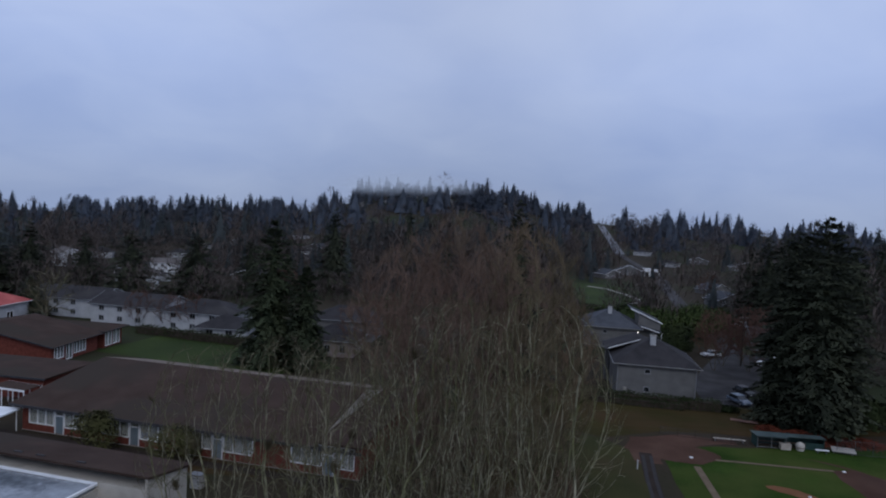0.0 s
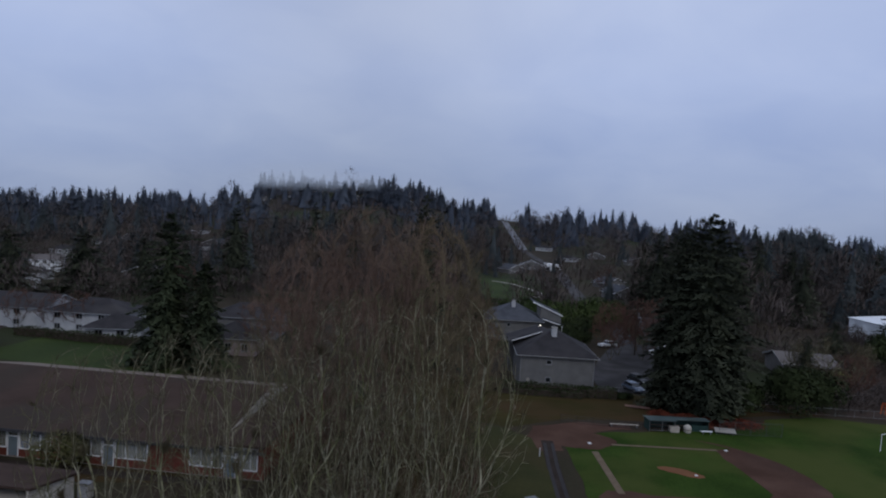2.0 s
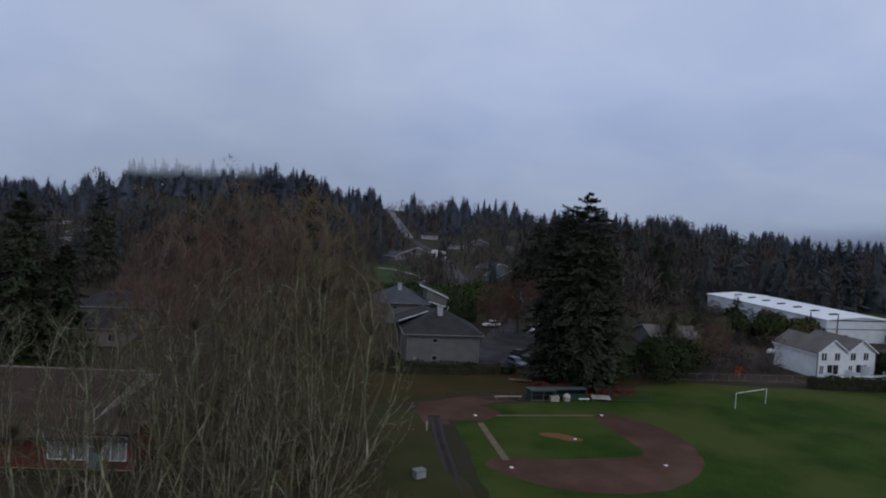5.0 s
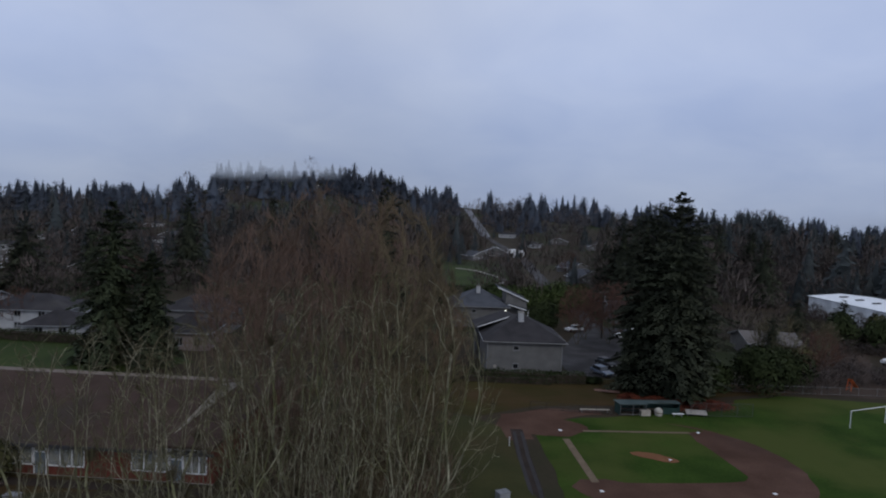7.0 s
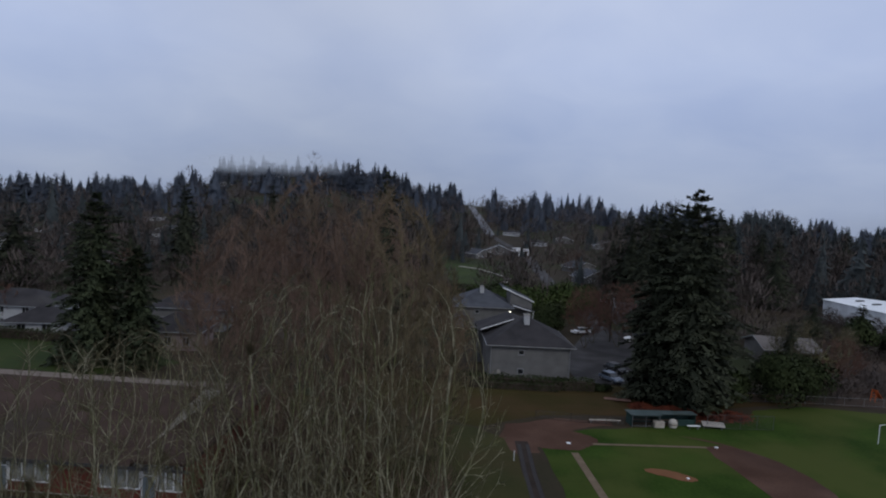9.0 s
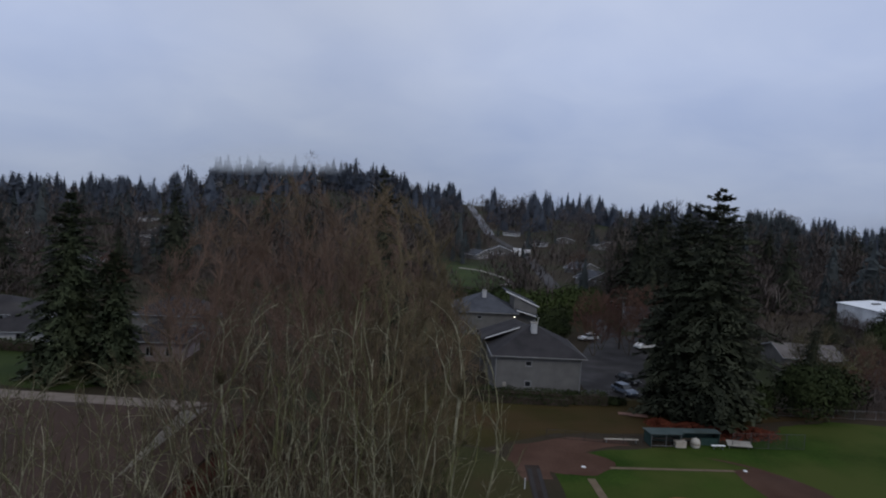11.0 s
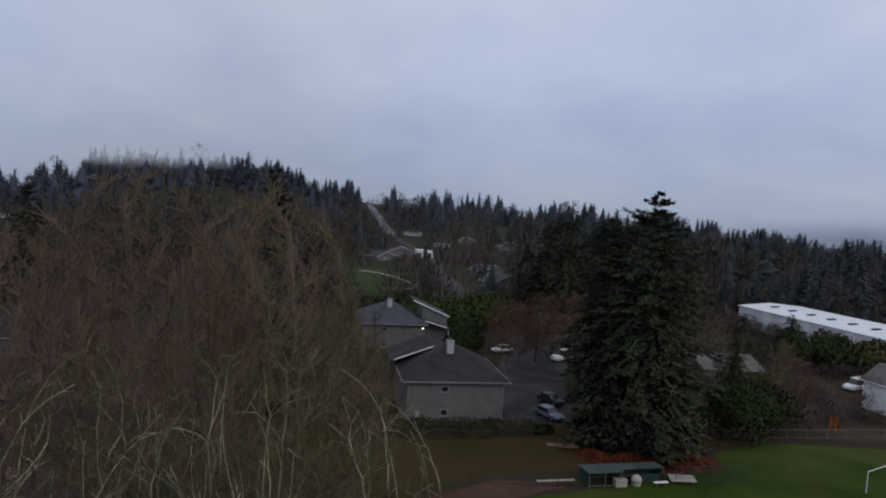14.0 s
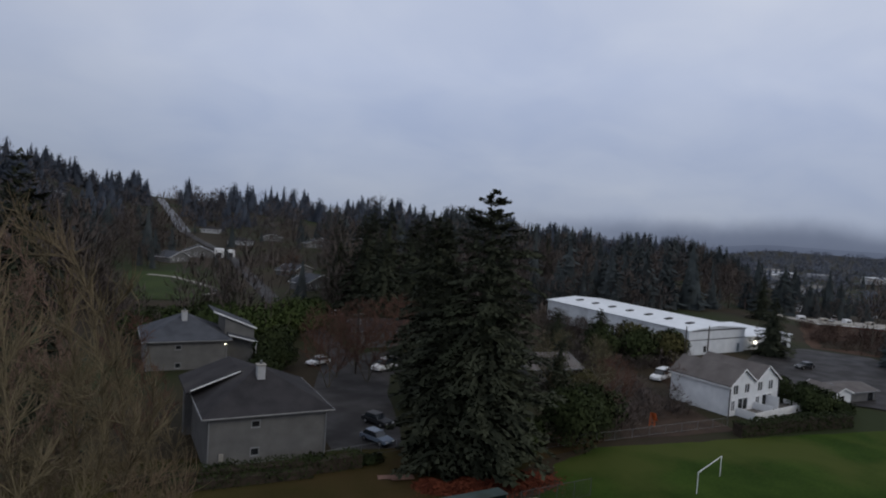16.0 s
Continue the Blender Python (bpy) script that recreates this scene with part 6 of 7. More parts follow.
for i, (x, y) in enumerate(HOUSES):
    z = float(height(np.array(x), np.array(y)))
    m = pose(x - 5, y, z + 0.2, 0, 0, rnd.uniform(-40, 40))
    kind = rnd.choice((0, 2))
    if x < 0 and y < 260 and i % 3 == 0:
        kind = 1
    if SLOPE[kind] in spare:
        SLOPE[kind].matrix_basis = m
        spare.remove(SLOPE[kind])
    else:
        copy_thing(SLOPE[kind], m).scale = (rnd.uniform(0.8, 1.1), 0.9, rnd.uniform(0.7, 0.85))
# the pair of white containers on the slope
for dx, s in ((0, 0.75), (5.0, 0.65)):
    x, y = 82.0 + dx, 340.0
    c = thing("white_shed", x, y, float(height(np.array(x), np.array(y))), -10, "white shed with a dark door on the slope", "shed", "white sheds")
    part("body", one_box(-2.6 * s, -2, -0.3, 2.6 * s, 2, 5.2 * s, bevel=0.05), M_WHITE, c)
    part("door", one_box(-0.9, -2.06, 0, 0.9, -2.004, 2.2), M_TRIM, c)


# ---- field furniture ----
def dugout():
    t = thing("dugout", 38.6, 88.6, 0, -2, "dark green dugout with a weathered teal roof and wire front", "dugout")
    part("back_wall", one_box(0, 2.1, 0, 9.0, 2.2, 1.5), M_GREENPAINT, t)
    part("end_wall", one_box(0, 0, 0, 0.1, 2.1, 1.5), M_GREENPAINT, t)
    part("end_wall", one_box(8.9, 0.6, 0, 9.0, 2.1, 1.5), M_GREENPAINT, t)
    part("partition", one_box(3.7, 0.4, 0, 3.8, 2.1, 1.45), M_GREENPAINT, t)
    bm = bmesh.new()
    slab(bm, [(-0.2, -0.2, 1.68), (4.0, -0.2, 1.68), (4.0, 2.4, 1.58), (-0.2, 2.4, 1.58)], 0.08)
    part("roof", bm, M_TEALROOF, t)
    bm = bmesh.new()
    slab(bm, [(4.02, 0.6, 1.62), (9.2, 0.6, 1.62), (9.2, 2.4, 1.56), (4.02, 2.4, 1.56)], 0.08)
    part("roof", bm, M_TEALROOF, t)
    for x in (0.05, 1.9, 3.75):
        part("post", one_tube((x, 0, 0), (x, 0, 1.62), 0.05), M_GALV, t)
    for z in (0.15, 1.52):
        part("rail", one_tube((0.05, 0, z), (3.75, 0, z), 0.03), M_GALV, t)
    part("wire_front", wire(3.7, 1.5, 0.05, 0.15), M_WIRE, t)
    part("bench_seat", one_box(0.4, 1.5, 0.42, 8.8, 1.9, 0.48), M_WOOD, t)
    part("front_wall", one_box(6.6, 0.72, 0, 8.9, 0.8, 0.9), M_GREENPAINT, t)


def wire(length, top, x0=0.0, z0=0.05, pitch=0.22, w=0.007):
    """Chain-link: crossing slanted strands."""
    bm = bmesh.new()
    h = top - z0
    n = int((length + h) / pitch)
    for s in (1, -1):
        for i in range(n):
            a = -h + i * pitch
            p, q = [a, z0], [a + h, top]
            if p[0] < 0:
                p = [0, z0 - a]
            if q[0] > length:
                q = [length, top - (a + h - length)]
            if p[0] >= length or q[0] <= 0:
                continue
            if s < 0:
                p[0], q[0] = length - p[0], length - q[0]
            vs = [bm.verts.new((x0 + x, yy, z)) for x, z, yy in ((p[0] - w, p[1], 0), (p[0] + w, p[1], 0.004), (q[0] + w, q[1], 0.004), (q[0] - w, q[1], 0))]
            bm.faces.new(vs)
    return bm


def link_fence(name, x, y, z, rz, length, top, label, bays, group="", metal=None):
    t = thing(name, x, y, z, rz, label, "fence", group)
    for i in range(bays + 1):
        px = length * i / bays
        part("post", one_tube((px, 0, -0.2), (px, 0, top + 0.05), 0.035), metal or M_GALV, t)
    part("top_rail", one_tube((0, 0, top), (length, 0, top), 0.025), metal or M_GALV, t)
    part("bottom_rail", one_tube((0, 0, 0.08), (length, 0, 0.08), 0.018), metal or M_GALV, t)
    part("wire", wire(length, top), M_WIRE, t)
    return t


def goal():
    p, q = Vector((69.6, 83.0)), Vector((76.8, 85.1))
    d = q - p
    t = thing("football_goal", p.x, p.y, 0, math.degrees(math.atan2(d.y, d.x)), "white tubular football goal on the grass", "goal")
    w = d.length
    part("post", one_tube((0, 0, 0), (0, 0, 2.44), 0.045), M_WHITE, t)
    part("post", one_tube((w, 0, 0), (w, 0, 2.44), 0.045), M_WHITE, t)
    part("crossbar", one_tube((-0.055, 0, 2.44), (w + 0.055, 0, 2.44), 0.045), M_WHITE, t)


dugout()
goal()
link_fence("chain_link_fence", 48.9, 88.2, 0, -3, 9.2, 1.9, "galvanised chain link fence beside the dugout", 4, "field fences", M_WIRE)
link_fence("chain_link_fence", 35.6, 106.9, 0.05, 2, 12.0, 1.4, "galvanised chain link fence below the grey house", 5, "field fences")
link_fence("chain_link_fence", 26.4, 91.6, 0, -14, 11.6, 1.1, "low dull chain link fence behind home plate", 5, "field fences", M_DARKWOOD)
link_fence("chain_link_fence", 62.0, 100.6, 0.1, -6, 34.0, 1.2, "galvanised chain link fence at the edge of the field", 11, "field fences")


def pipe_gate(x, y, rz, length):
    t = thing("pipe_gate", x, y, 0, rz, "pale tubular steel gate at the corner of the field", "gate")
    for px in (0.0, length):
        part("post", one_tube((px, 0, -0.2), (px, 0, 1.35), 0.06), M_GALV, t)
    for z in (0.35, 0.8, 1.2):
        part("rail", one_tube((0, 0, z), (length, 0, z), 0.035), M_PALEPAINT, t)
    part("brace", one_tube((0, 0, 0.35), (length, 0, 1.2), 0.025), M_PALEPAINT, t)
    p = thing("gate_post", x - 0.6, y - 7.6, 0, 0, "short white post at the field edge", "post")
    part("shaft", one_tube((0, 0, -0.2), (0, 0, 1.1), 0.16), M_WHITE, p)
    part("cap", one_tube((0, 0, 1.1), (0, 0, 1.18), 0.18), M_WHITE, p)


M_PALEPAINT = material("pale_grey_paint", (0.42, 0.43, 0.44), (0.55, 0.56, 0.57), 1.0, 0.6, 0.0)
pipe_gate(138.6, 82.4, -14, 6.2)


def bench(x, y, rz, length, label, mat, tilt=0.0):
    t = thing("bench", x, y, 0.03, rz, label, "bench", "benches by the dugout")
    part("seat", one_box(0, -0.2, 0.40, length, 0.2, 0.46, bevel=0.01), mat, t)
    for px in (0.3, length - 0.3):
        part("leg", one_box(px - 0.05, -0.15, 0, px + 0.05, 0.15, 0.40), M_GALV, t)


bench(33.2, 90.0, -4, 4.3, "long pale plank bench by the fence", M_PALEWOOD)
bench(46.0, 87.9, -2, 1.7, "short white bench in front of the dugout", M_WHITE)


def field_box():
    t = thing("equipment_box", 41.6, 88.2, 0, -2, "white equipment box in front of the dugout", "box")
    part("body", one_box(0, 0, 0.0, 1.35, 0.75, 0.7, bevel=0.03), M_PALEWOOD, t)
    part("lid", one_box(-0.04, -0.04, 0.7, 1.39, 0.79, 0.79, bevel=0.02), M_PALEWOOD, t)
    t = thing("covered_barrel", 44.3, 88.6, 0, 0, "pale cloth covered barrel beside the dugout", "barrel")
    bm = bmesh.new()
    prof = ((0.0, 0.5), (0.4, 0.58), (0.75, 0.56), (0.95, 0.42), (1.1, 0.18), (1.15, 0.02))
    for (za, ra), (zb, rb) in zip(prof, prof[1:]):
        tube(bm, (0, 0, za), (0, 0, zb), ra, rb, 14)
    part("cover", bm, M_CREAM, t)
    part("band", one_tube((0, 0, 0.40), (0, 0, 0.48), 0.6, sides=14), M_WOOD, t)
    t = thing("tilted_board", 48.4, 88.6, 0.0, -12, "pale grey board propped on a frame", "board")
    bm = bmesh.new()
    slab(bm, [(0, -0.5, 0.42), (2.9, -0.5, 0.40), (2.9, 0.5, 0.74), (0, 0.5, 0.78)], 0.06)
    part("panel", bm, M_CONCRETE, t)
    for x in (0.2, 2.5):
        part("leg", one_tube((x, 0.4, 0), (x, 0.4, 0.68), 0.04), M_GALV, t)
        part("leg", one_tube((x, -0.4, 0), (x, -0.4, 0.40), 0.04), M_GALV, t)
    t = thing("plank_stack", 38.6, 99.2, 0, -20, "low stack of rusty red planks on the grass", "planks")
    for i, (a, b, l) in enumerate(((0, 0.0, 2.7), (0.2, 1.0, 2.4), (1.6, 0.3, 2.5))):
        part("plank", one_box(a, b, 0.05 + 0.14 * i, a + l, b + 0.95, 0.17 + 0.14 * i, bevel=0.01, m=pose(0, 0, 0, 0, 0, 4 * i - 3)), M_RUST, t)
    t = thing("grey_bin", 16.0, 62.6, 0.2, 20, "pale grey lidded box on the rough grass", "box")
    part("body", one_box(-0.6, -0.45, -0.1, 0.6, 0.45, 0.7, bevel=0.04), M_GREYTRIM, t)
    part("lid", one_box(-0.65, -0.5, 0.7, 0.65, 0.5, 0.78, bevel=0.03), M_GALV, t)
    t = thing("marker_post", 20.0, 77.0, 0, 0, "short white marker post beside the track", "post")
    part("shaft", one_tube((0, 0, -0.2), (0, 0, 1.1), 0.06), M_PALEPAINT, t)
    part("cap", one_tube((0, 0, 1.1), (0, 0, 1.16), 0.075), M_PALEPAINT, t)


field_box()


# ---- shrubs and hedges ----
def leaf_shell(n, size, rnd, place, flat=0.35):
    """n small leaf clumps; place(rnd) gives a point and the way outwards."""
    out = []
    for _ in range(n):
        p, o = place(rnd)
        o = (o + Vector((rnd.gauss(0, 0.5), rnd.gauss(0, 0.5), rnd.gauss(0, 0.5)))).normalized()
        s = o.cross(Vector((rnd.gauss(0, 1), rnd.gauss(0, 1), rnd.gauss(0, 1)))).normalized()
        g = size * rnd.uniform(0.55, 1.4)
        u = o.cross(s)
        out.append((p - s * g * 0.5, p + u * g * flat, p + s * g * 0.5 + o * g * 0.2, p - u * g * flat))
    return out


def shrub(name, x, y, rx, ry, h, label, seed, n=1500, size=0.4, mat=None, category="shrub", group="", lobes=6):
    rnd = random.Random(seed)
    t = thing(name, x, y, float(height(np.array(x), np.array(y))) - 0.05, 0, label, category, group)
    blobs = [(Vector((rnd.uniform(-0.5, 0.5) * rx, rnd.uniform(-0.5, 0.5) * ry, h * rnd.uniform(0.3, 0.66))), rnd.uniform(0.38, 0.62)) for _ in range(lobes)] + [(Vector((0, 0, h * 0.4)), 0.75)]

    def place(r):
        c, k = r.choice(blobs)
        o = Vector((r.gauss(0, 1), r.gauss(0, 1), r.gauss(0.15, 1))).normalized()
        q = r.uniform(0.72, 1.04) * (1 + 0.22 * noise.noise(o * 2.3 + c))
        p = c + Vector((o.x * rx * k * q, o.y * ry * k * q, o.z * h * 0.55 * k * q * 1.25))
        p.z = max(p.z, 0.05)
        return p, o

    stem = bmesh.new()
    for i in range(4):
        a = i * 1.7 + seed
        tube(stem, (0, 0, -0.1), (0.4 * rx * math.cos(a), 0.4 * ry * math.sin(a), h * 0.6), 0.07, 0.02, 5)
    part("stems", stem, M_TRUNK, t)
    quads_to_mesh("leaves", leaf_shell(n, size, rnd, place), mat or M_SHRUB, t, 0.7)
    return t


def hedge(name, line, width, h, label, seed, density=26, size=0.32, mat=None, group=""):
    rnd = random.Random(seed)
    pts = [Vector((*p, 0)) for p in line]
    lens = [(b - a).length for a, b in zip(pts, pts[1:])]
    total = sum(lens)
    t = tagged(new(name), label, "hedge", group)
    t.matrix_basis = pose(pts[0].x, pts[0].y, float(height(np.array(pts[0].x), np.array(pts[0].y))))
    zero = t.matrix_basis.translation.copy()

    def place(r):
        d = r.random() * total
        for a, b, l in zip(pts, pts[1:], lens):
            if d <= l:
                break
            d -= l
        f = (b - a).normalized()
        s = Vector((f.y, -f.x, 0))
        c = a + f * d
        u = r.uniform(-1, 1)
        bump = 1 + 0.25 * noise.noise(Vector((c.x * 0.5, c.y * 0.5, seed)))
        if r.random() < 0.5:
            p, o = c + s * u * width / 2 + Vector((0, 0, h * bump * r.uniform(0.85, 1.04))), Vector((0, 0, 1))
        else:
            o = s * (1 if u > 0 else -1)
            p = c + o * width / 2 * r.uniform(0.85, 1.08) * bump + Vector((0, 0, r.random() * h * bump))
        return p + Vector((0, 0, float(height(np.array(p.x), np.array(p.y))))) - zero, o

    core = bmesh.new()
    for a, b in zip(pts, pts[1:]):
        f = (b - a).normalized()
        box(core, 0, -width * 0.38, -0.2, (b - a).length, width * 0.38, h * 0.8, Matrix.Translation(a - Vector((zero.x, zero.y, 0))) @ pose(0, 0, 0, 0, 0, math.degrees(math.atan2(f.y, f.x))))
    part("core", core, M_TRUNK, t)
    quads_to_mesh("leaves", leaf_shell(int(total * (width + 2 * h) * density), size, rnd, place), mat or M_HEDGE, t)
    return t


ROUND = "rounded dark evergreen shrub"
for x, y, r, h, s in ((-41.4, 67.0, 3.0, 4.7, 1), (-32.0, 65.3, 2.8, 4.6, 2)):
    shrub("round_bush", x, y, r, r, h, "rounded olive green bush against the school wall", s, 3600, 0.24, M_BUSH, "bush", "bushes by the school")
shrub("evergreen_shrub", 66.5, 100.5, 5.4, 4.6, 8.2, ROUND, 3, 5200, 0.42, None, "shrub", "shrubs at the field edge", 9)
shrub("evergreen_shrub", 73.0, 102.6, 4.8, 4.4, 7.4, ROUND, 4, 4200, 0.42, None, "shrub", "shrubs at the field edge", 9)
shrub("evergreen_shrub", 60.0, 101.5, 3.8, 3.0, 4.6, ROUND, 5, 2400, 0.5, None, "shrub", "shrubs at the field edge", 8)
shrub("evergreen_shrub", 40.5, 104.4, 2.0, 1.4, 1.5, ROUND, 6, 900, 0.3, None, "shrub", "shrubs at the field edge", 8)
for i, (x, y, r, h) in enumerate(((24.6, 106.9, 1.5, 1.7), (28.0, 106.4, 1.2, 1.1), (33.6, 105.4, 1.9, 2.1), (36.5, 105.6, 1.2, 1.3), (21.0, 107.2, 2.4, 2.3), (17.0, 108.6, 2.6, 2.4))):
    shrub("garden_shrub", x, y, r, 1.5, h, "low olive brown shrub below the grey house", 20 + i, 900, 0.32, M_OLIVE if i % 2 else M_SHRUB, "shrub", "shrubs below the grey house")
for i, (x, y, rx, ry, h) in enumerate(((44.0, 174.0, 10, 6, 8.2), (54.0, 176.0, 9, 7, 9.6), (63.0, 184.0, 7, 6, 7.6), (33.0, 178.0, 11, 6, 7.6), (46.0, 186.0, 11, 6, 7.0))):
    shrub("laurel_thicket", x, y, rx, ry, h, "broad mid green laurel thicket behind the grey houses", 40 + i, 6500, 0.55, M_HEDGE, "thicket", "laurel thickets", 10)
hedge("bramble_hedge", [(14.0, 108.2), (20.0, 106.6), (27.0, 105.6), (34.0, 104.6), (39.0, 104.4)], 1.9, 2.0, "dark brown bramble hedge below the grey house", 63, 18, 0.26, M_SHRUB)
hedge("bramble_hedge", [(19.0, 105.4), (25.0, 104.6), (33.0, 103.6)], 1.6, 1.5, "dark bramble hedge below the grey house", 64, 18, 0.26, M_SHRUB)
for i, (x, y, r, h) in enumerate(((44.0, 151.0, 5.0, 5.0), (46.5, 160.0, 6.0, 6.4), (41.0, 146.0, 3.4, 3.4))):
    shrub("evergreen_shrub", x, y, r, r, h, "dark rounded evergreen shrub beside the grey house", 110 + i, 2600, 0.45, M_SHRUB, "shrub", "shrubs beside the grey houses", 8)
hedge("lawn_hedge", [(-72.0, 131.0), (-66.0, 129.6), (-58.0, 127.2), (-47.0, 125.0), (-41.0, 122.6)], 2.2, 1.7, "dark brown hedge at the edge of the school lawn", 65, 12, 0.32, M_SHRUB)
hedge("laurel_hedge", [(93.0, 93.6), (101.0, 92.4), (108.0, 91.0), (115.5, 89.4)], 2.0, 2.1, "dark clipped laurel hedge along the field", 61, 30, 0.28, M_SHRUB)
for i, (x, y, r, h) in enumerate(((117.5, 96.0, 3.6, 4.6), (121.0, 98.5, 3.6, 4.4), (118.5, 103.0, 4.0, 4.8), (120.0, 92.5, 2.6, 3.0))):
    shrub("evergreen_shrub", x, y, r, r, h, "dense dark green shrub beside the townhouse", 70 + i, 3200, 0.4, M_SHRUB, "shrub", "shrubs by the townhouse", 8)
hedge("bramble_bank", [(139.5, 79.5), (142.0, 66.0), (138.5, 46.0), (144.0, 20.0), (152.0, -20.0)], 7.0, 2.2, "dark overgrown bank of evergreen shrubs along the field", 62, 9, 0.6, M_SHRUB)
bank_rnd = random.Random(8)
for i in range(13):
    t = i / 12
    shrub("bank_shrub", 142.5 + 5.0 * t * t + bank_rnd.uniform(-1.5, 3.5), 80.0 - 62.0 * t + bank_rnd.uniform(-2, 2), bank_rnd.uniform(3.0, 5.0), bank_rnd.uniform(3.0, 4.6), bank_rnd.uniform(3.2, 5.6), "rounded dark evergreen shrub on the overgrown bank", 130 + i, 1900, 0.5, M_SHRUB if i % 3 else M_OLIVE, "shrub", "shrubs on the bank", 8)
for i, (x, y, r, h, m) in enumerate(((117, 134, 5, 8.2, 1), (124, 131, 4.5, 6.8, 0), (111, 138, 5, 8.0, 1), (130, 135, 4.5, 6.4, 1), (126, 142, 4.5, 7.4, 0), (88, 120, 4, 3.6, 0))):
    shrub("mixed_thicket", x, y, r, r, h, "brown green thicket in front of the warehouse", 90 + i, 2200, 0.6, M_SHRUB if m else M_OLIVE, "thicket", "thickets by the warehouse", 8)


def leaf_litter():
    rnd = random.Random(5)
    quads = []
    for cx, cy, r, n in ((43.5, 96.6, 2.4, 1500), (47.2, 95.2, 2.8, 2400), (51.0, 93.8, 2.8, 2400), (46.0, 94.6, 3.6, 1300), (55.0, 93.2, 2.8, 1100)):
        for _ in range(n):
            x, y = cx + rnd.gauss(0, r * 0.55), cy + rnd.gauss(0, r * 0.4)
            a, g = rnd.random() * 6.28, rnd.uniform(0.08, 0.2)
            z = 0.03 + rnd.random() * 0.9 * max(0, 1 - math.hypot(x - cx, y - cy) / r)
            c, s = math.cos(a) * g, math.sin(a) * g
            t = rnd.uniform(-0.6, 0.6) * g
            quads.append((Vector((x + c, y + s, z + t)), Vector((x - s, y + c, z)), Vector((x - c, y - s, z - t + 0.04)), Vector((x + s, y - c, z + 0.02))))
    return tagged(quads_to_mesh("fallen_leaves", quads, M_ORANGE, None), "orange red leaves and low sprigs under the firs", "leaves", kind="stuff")


leaf_litter()

# ---- single trees in the middle distance ----
FIRS = "dark fir standing among the houses"
mid = conifer("fir_tree", -50.3, 214.8, 28.0, 8.2, FIRS, 61, 34, 10, 20, 1.35, group="firs among the houses", gap=0.03, core=0.5, shape=0.95)
for x, y, k, s, turn in ((-30.9, 260.9, 1.04, 0.7, 40), (-101.0, 180.0, 0.66, 1.9, 90), (-86.0, 189.0, 0.66, 2.0, 150), (-139.0, 175.0, 0.68, 1.5, 20), (-130.0, 178.0, 0.72, 1.4, 200), (-118.0, 185.0, 0.62, 1.3, 250), (-103.0, 141.0, 0.34, 1.9, 130), (-112.0, 138.0, 0.38, 1.7, 60), (-72.0, 196.0, 0.62, 1.3, 310), (6.2, 118.0, 1.14, 0.8, 70), (-66.0, 215.0, 0.55, 1.0, 10), (-14.0, 238.0, 0.75, 0.9, 120),
                         (80.0, 190.0, 0.95, 1.2, 60), (92.0, 200.0, 1.05, 1.2, 110), (104.0, 190.0, 0.98, 1.2, 170), (76.0, 172.0, 0.8, 1.2, 200), (88.0, 180.0, 0.95, 1.1, 320), (98.0, 222.0, 0.95, 1.1, 230), (112.0, 212.0, 0.9, 1.2, 280), (120.0, 232.0, 0.95, 1.1, 330), (90.0, 228.0, 0.85, 1.1, 15), (108.0, 240.0, 1.0, 1.1, 45), (131.0, 198.0, 0.8, 1.1, 75),
                         (115.0, 142.0, 0.36, 1.7, 105), (106.0, 146.0, 0.34, 1.6, 135), (60.2, 239.0, 0.34, 1.2, 5), (152.0, 262.0, 0.9, 1.1, 225), (175.0, 275.0, 0.8, 1.1, 195), (205.0, 262.0, 0.85, 1.1, 165), (158.0, 127.5, 0.5, 1.35, 77), (232.0, 205.0, 0.6, 1.1, 21), (226.0, 172.0, 0.55, 1.1, 57), (72.0, 132.0, 0.5, 1.1, 88), (81.0, 118.0, 0.36, 1.2, 190)):
    z = float(height(np.array(x), np.array(y)))
    c = copy_thing(mid, pose(x, y, z - 0.1, 0, 0, turn))
    c.scale = (k * s, k * s, k)

RED = "small bare tree with red brown twigs"
red = stem_tree("small_bare_tree", 56.0, 137.0, 0.0, RED, M_REDBRUSH, crown_tree(71, 11.0, 4.8, 420, 5, 0.22, 0.5, 3, 0.55, 0.022, 0.9, thick=0.012), "trees by the parking lot")
for x, y, k, turn in ((48.5, 136.0, 1.1, 60), (52.0, 141.0, 1.0, 15), (62.0, 152.5, 0.9, 120), (68.0, 140.0, 1.0, 200), (74.0, 158.0, 1.0, 250), (20.0, 148.0, 1.0, 300), (17.5, 117.0, 0.95, 30), (58.5, 148.0, 1.1, 33), (64.5, 147.5, 1.15, 75), (70.5, 151.5, 1.1, 190), (53.0, 150.0, 1.0, 260), (83.0, 108.0, 0.8, 80), (88.0, 112.0, 0.7, 160), (101.0, 110.5, 0.55, 210), (95.0, 240.0, 1.0, 280), (88.0, 265.0, 0.9, 320),
                      (-63.0, 135.5, 0.75, 10), (-68.0, 135.5, 0.7, 50), (-75.0, 136.5, 0.75, 95), (-24.0, 122.0, 0.9, 140), (-19.0, 128.0, 1.0, 180), (-55.0, 180.0, 1.0, 220)):
    c = copy_thing(red, pose(x, y, float(height(np.array(x), np.array(y))), 0, 0, turn))
    c.scale = (k, k, k)
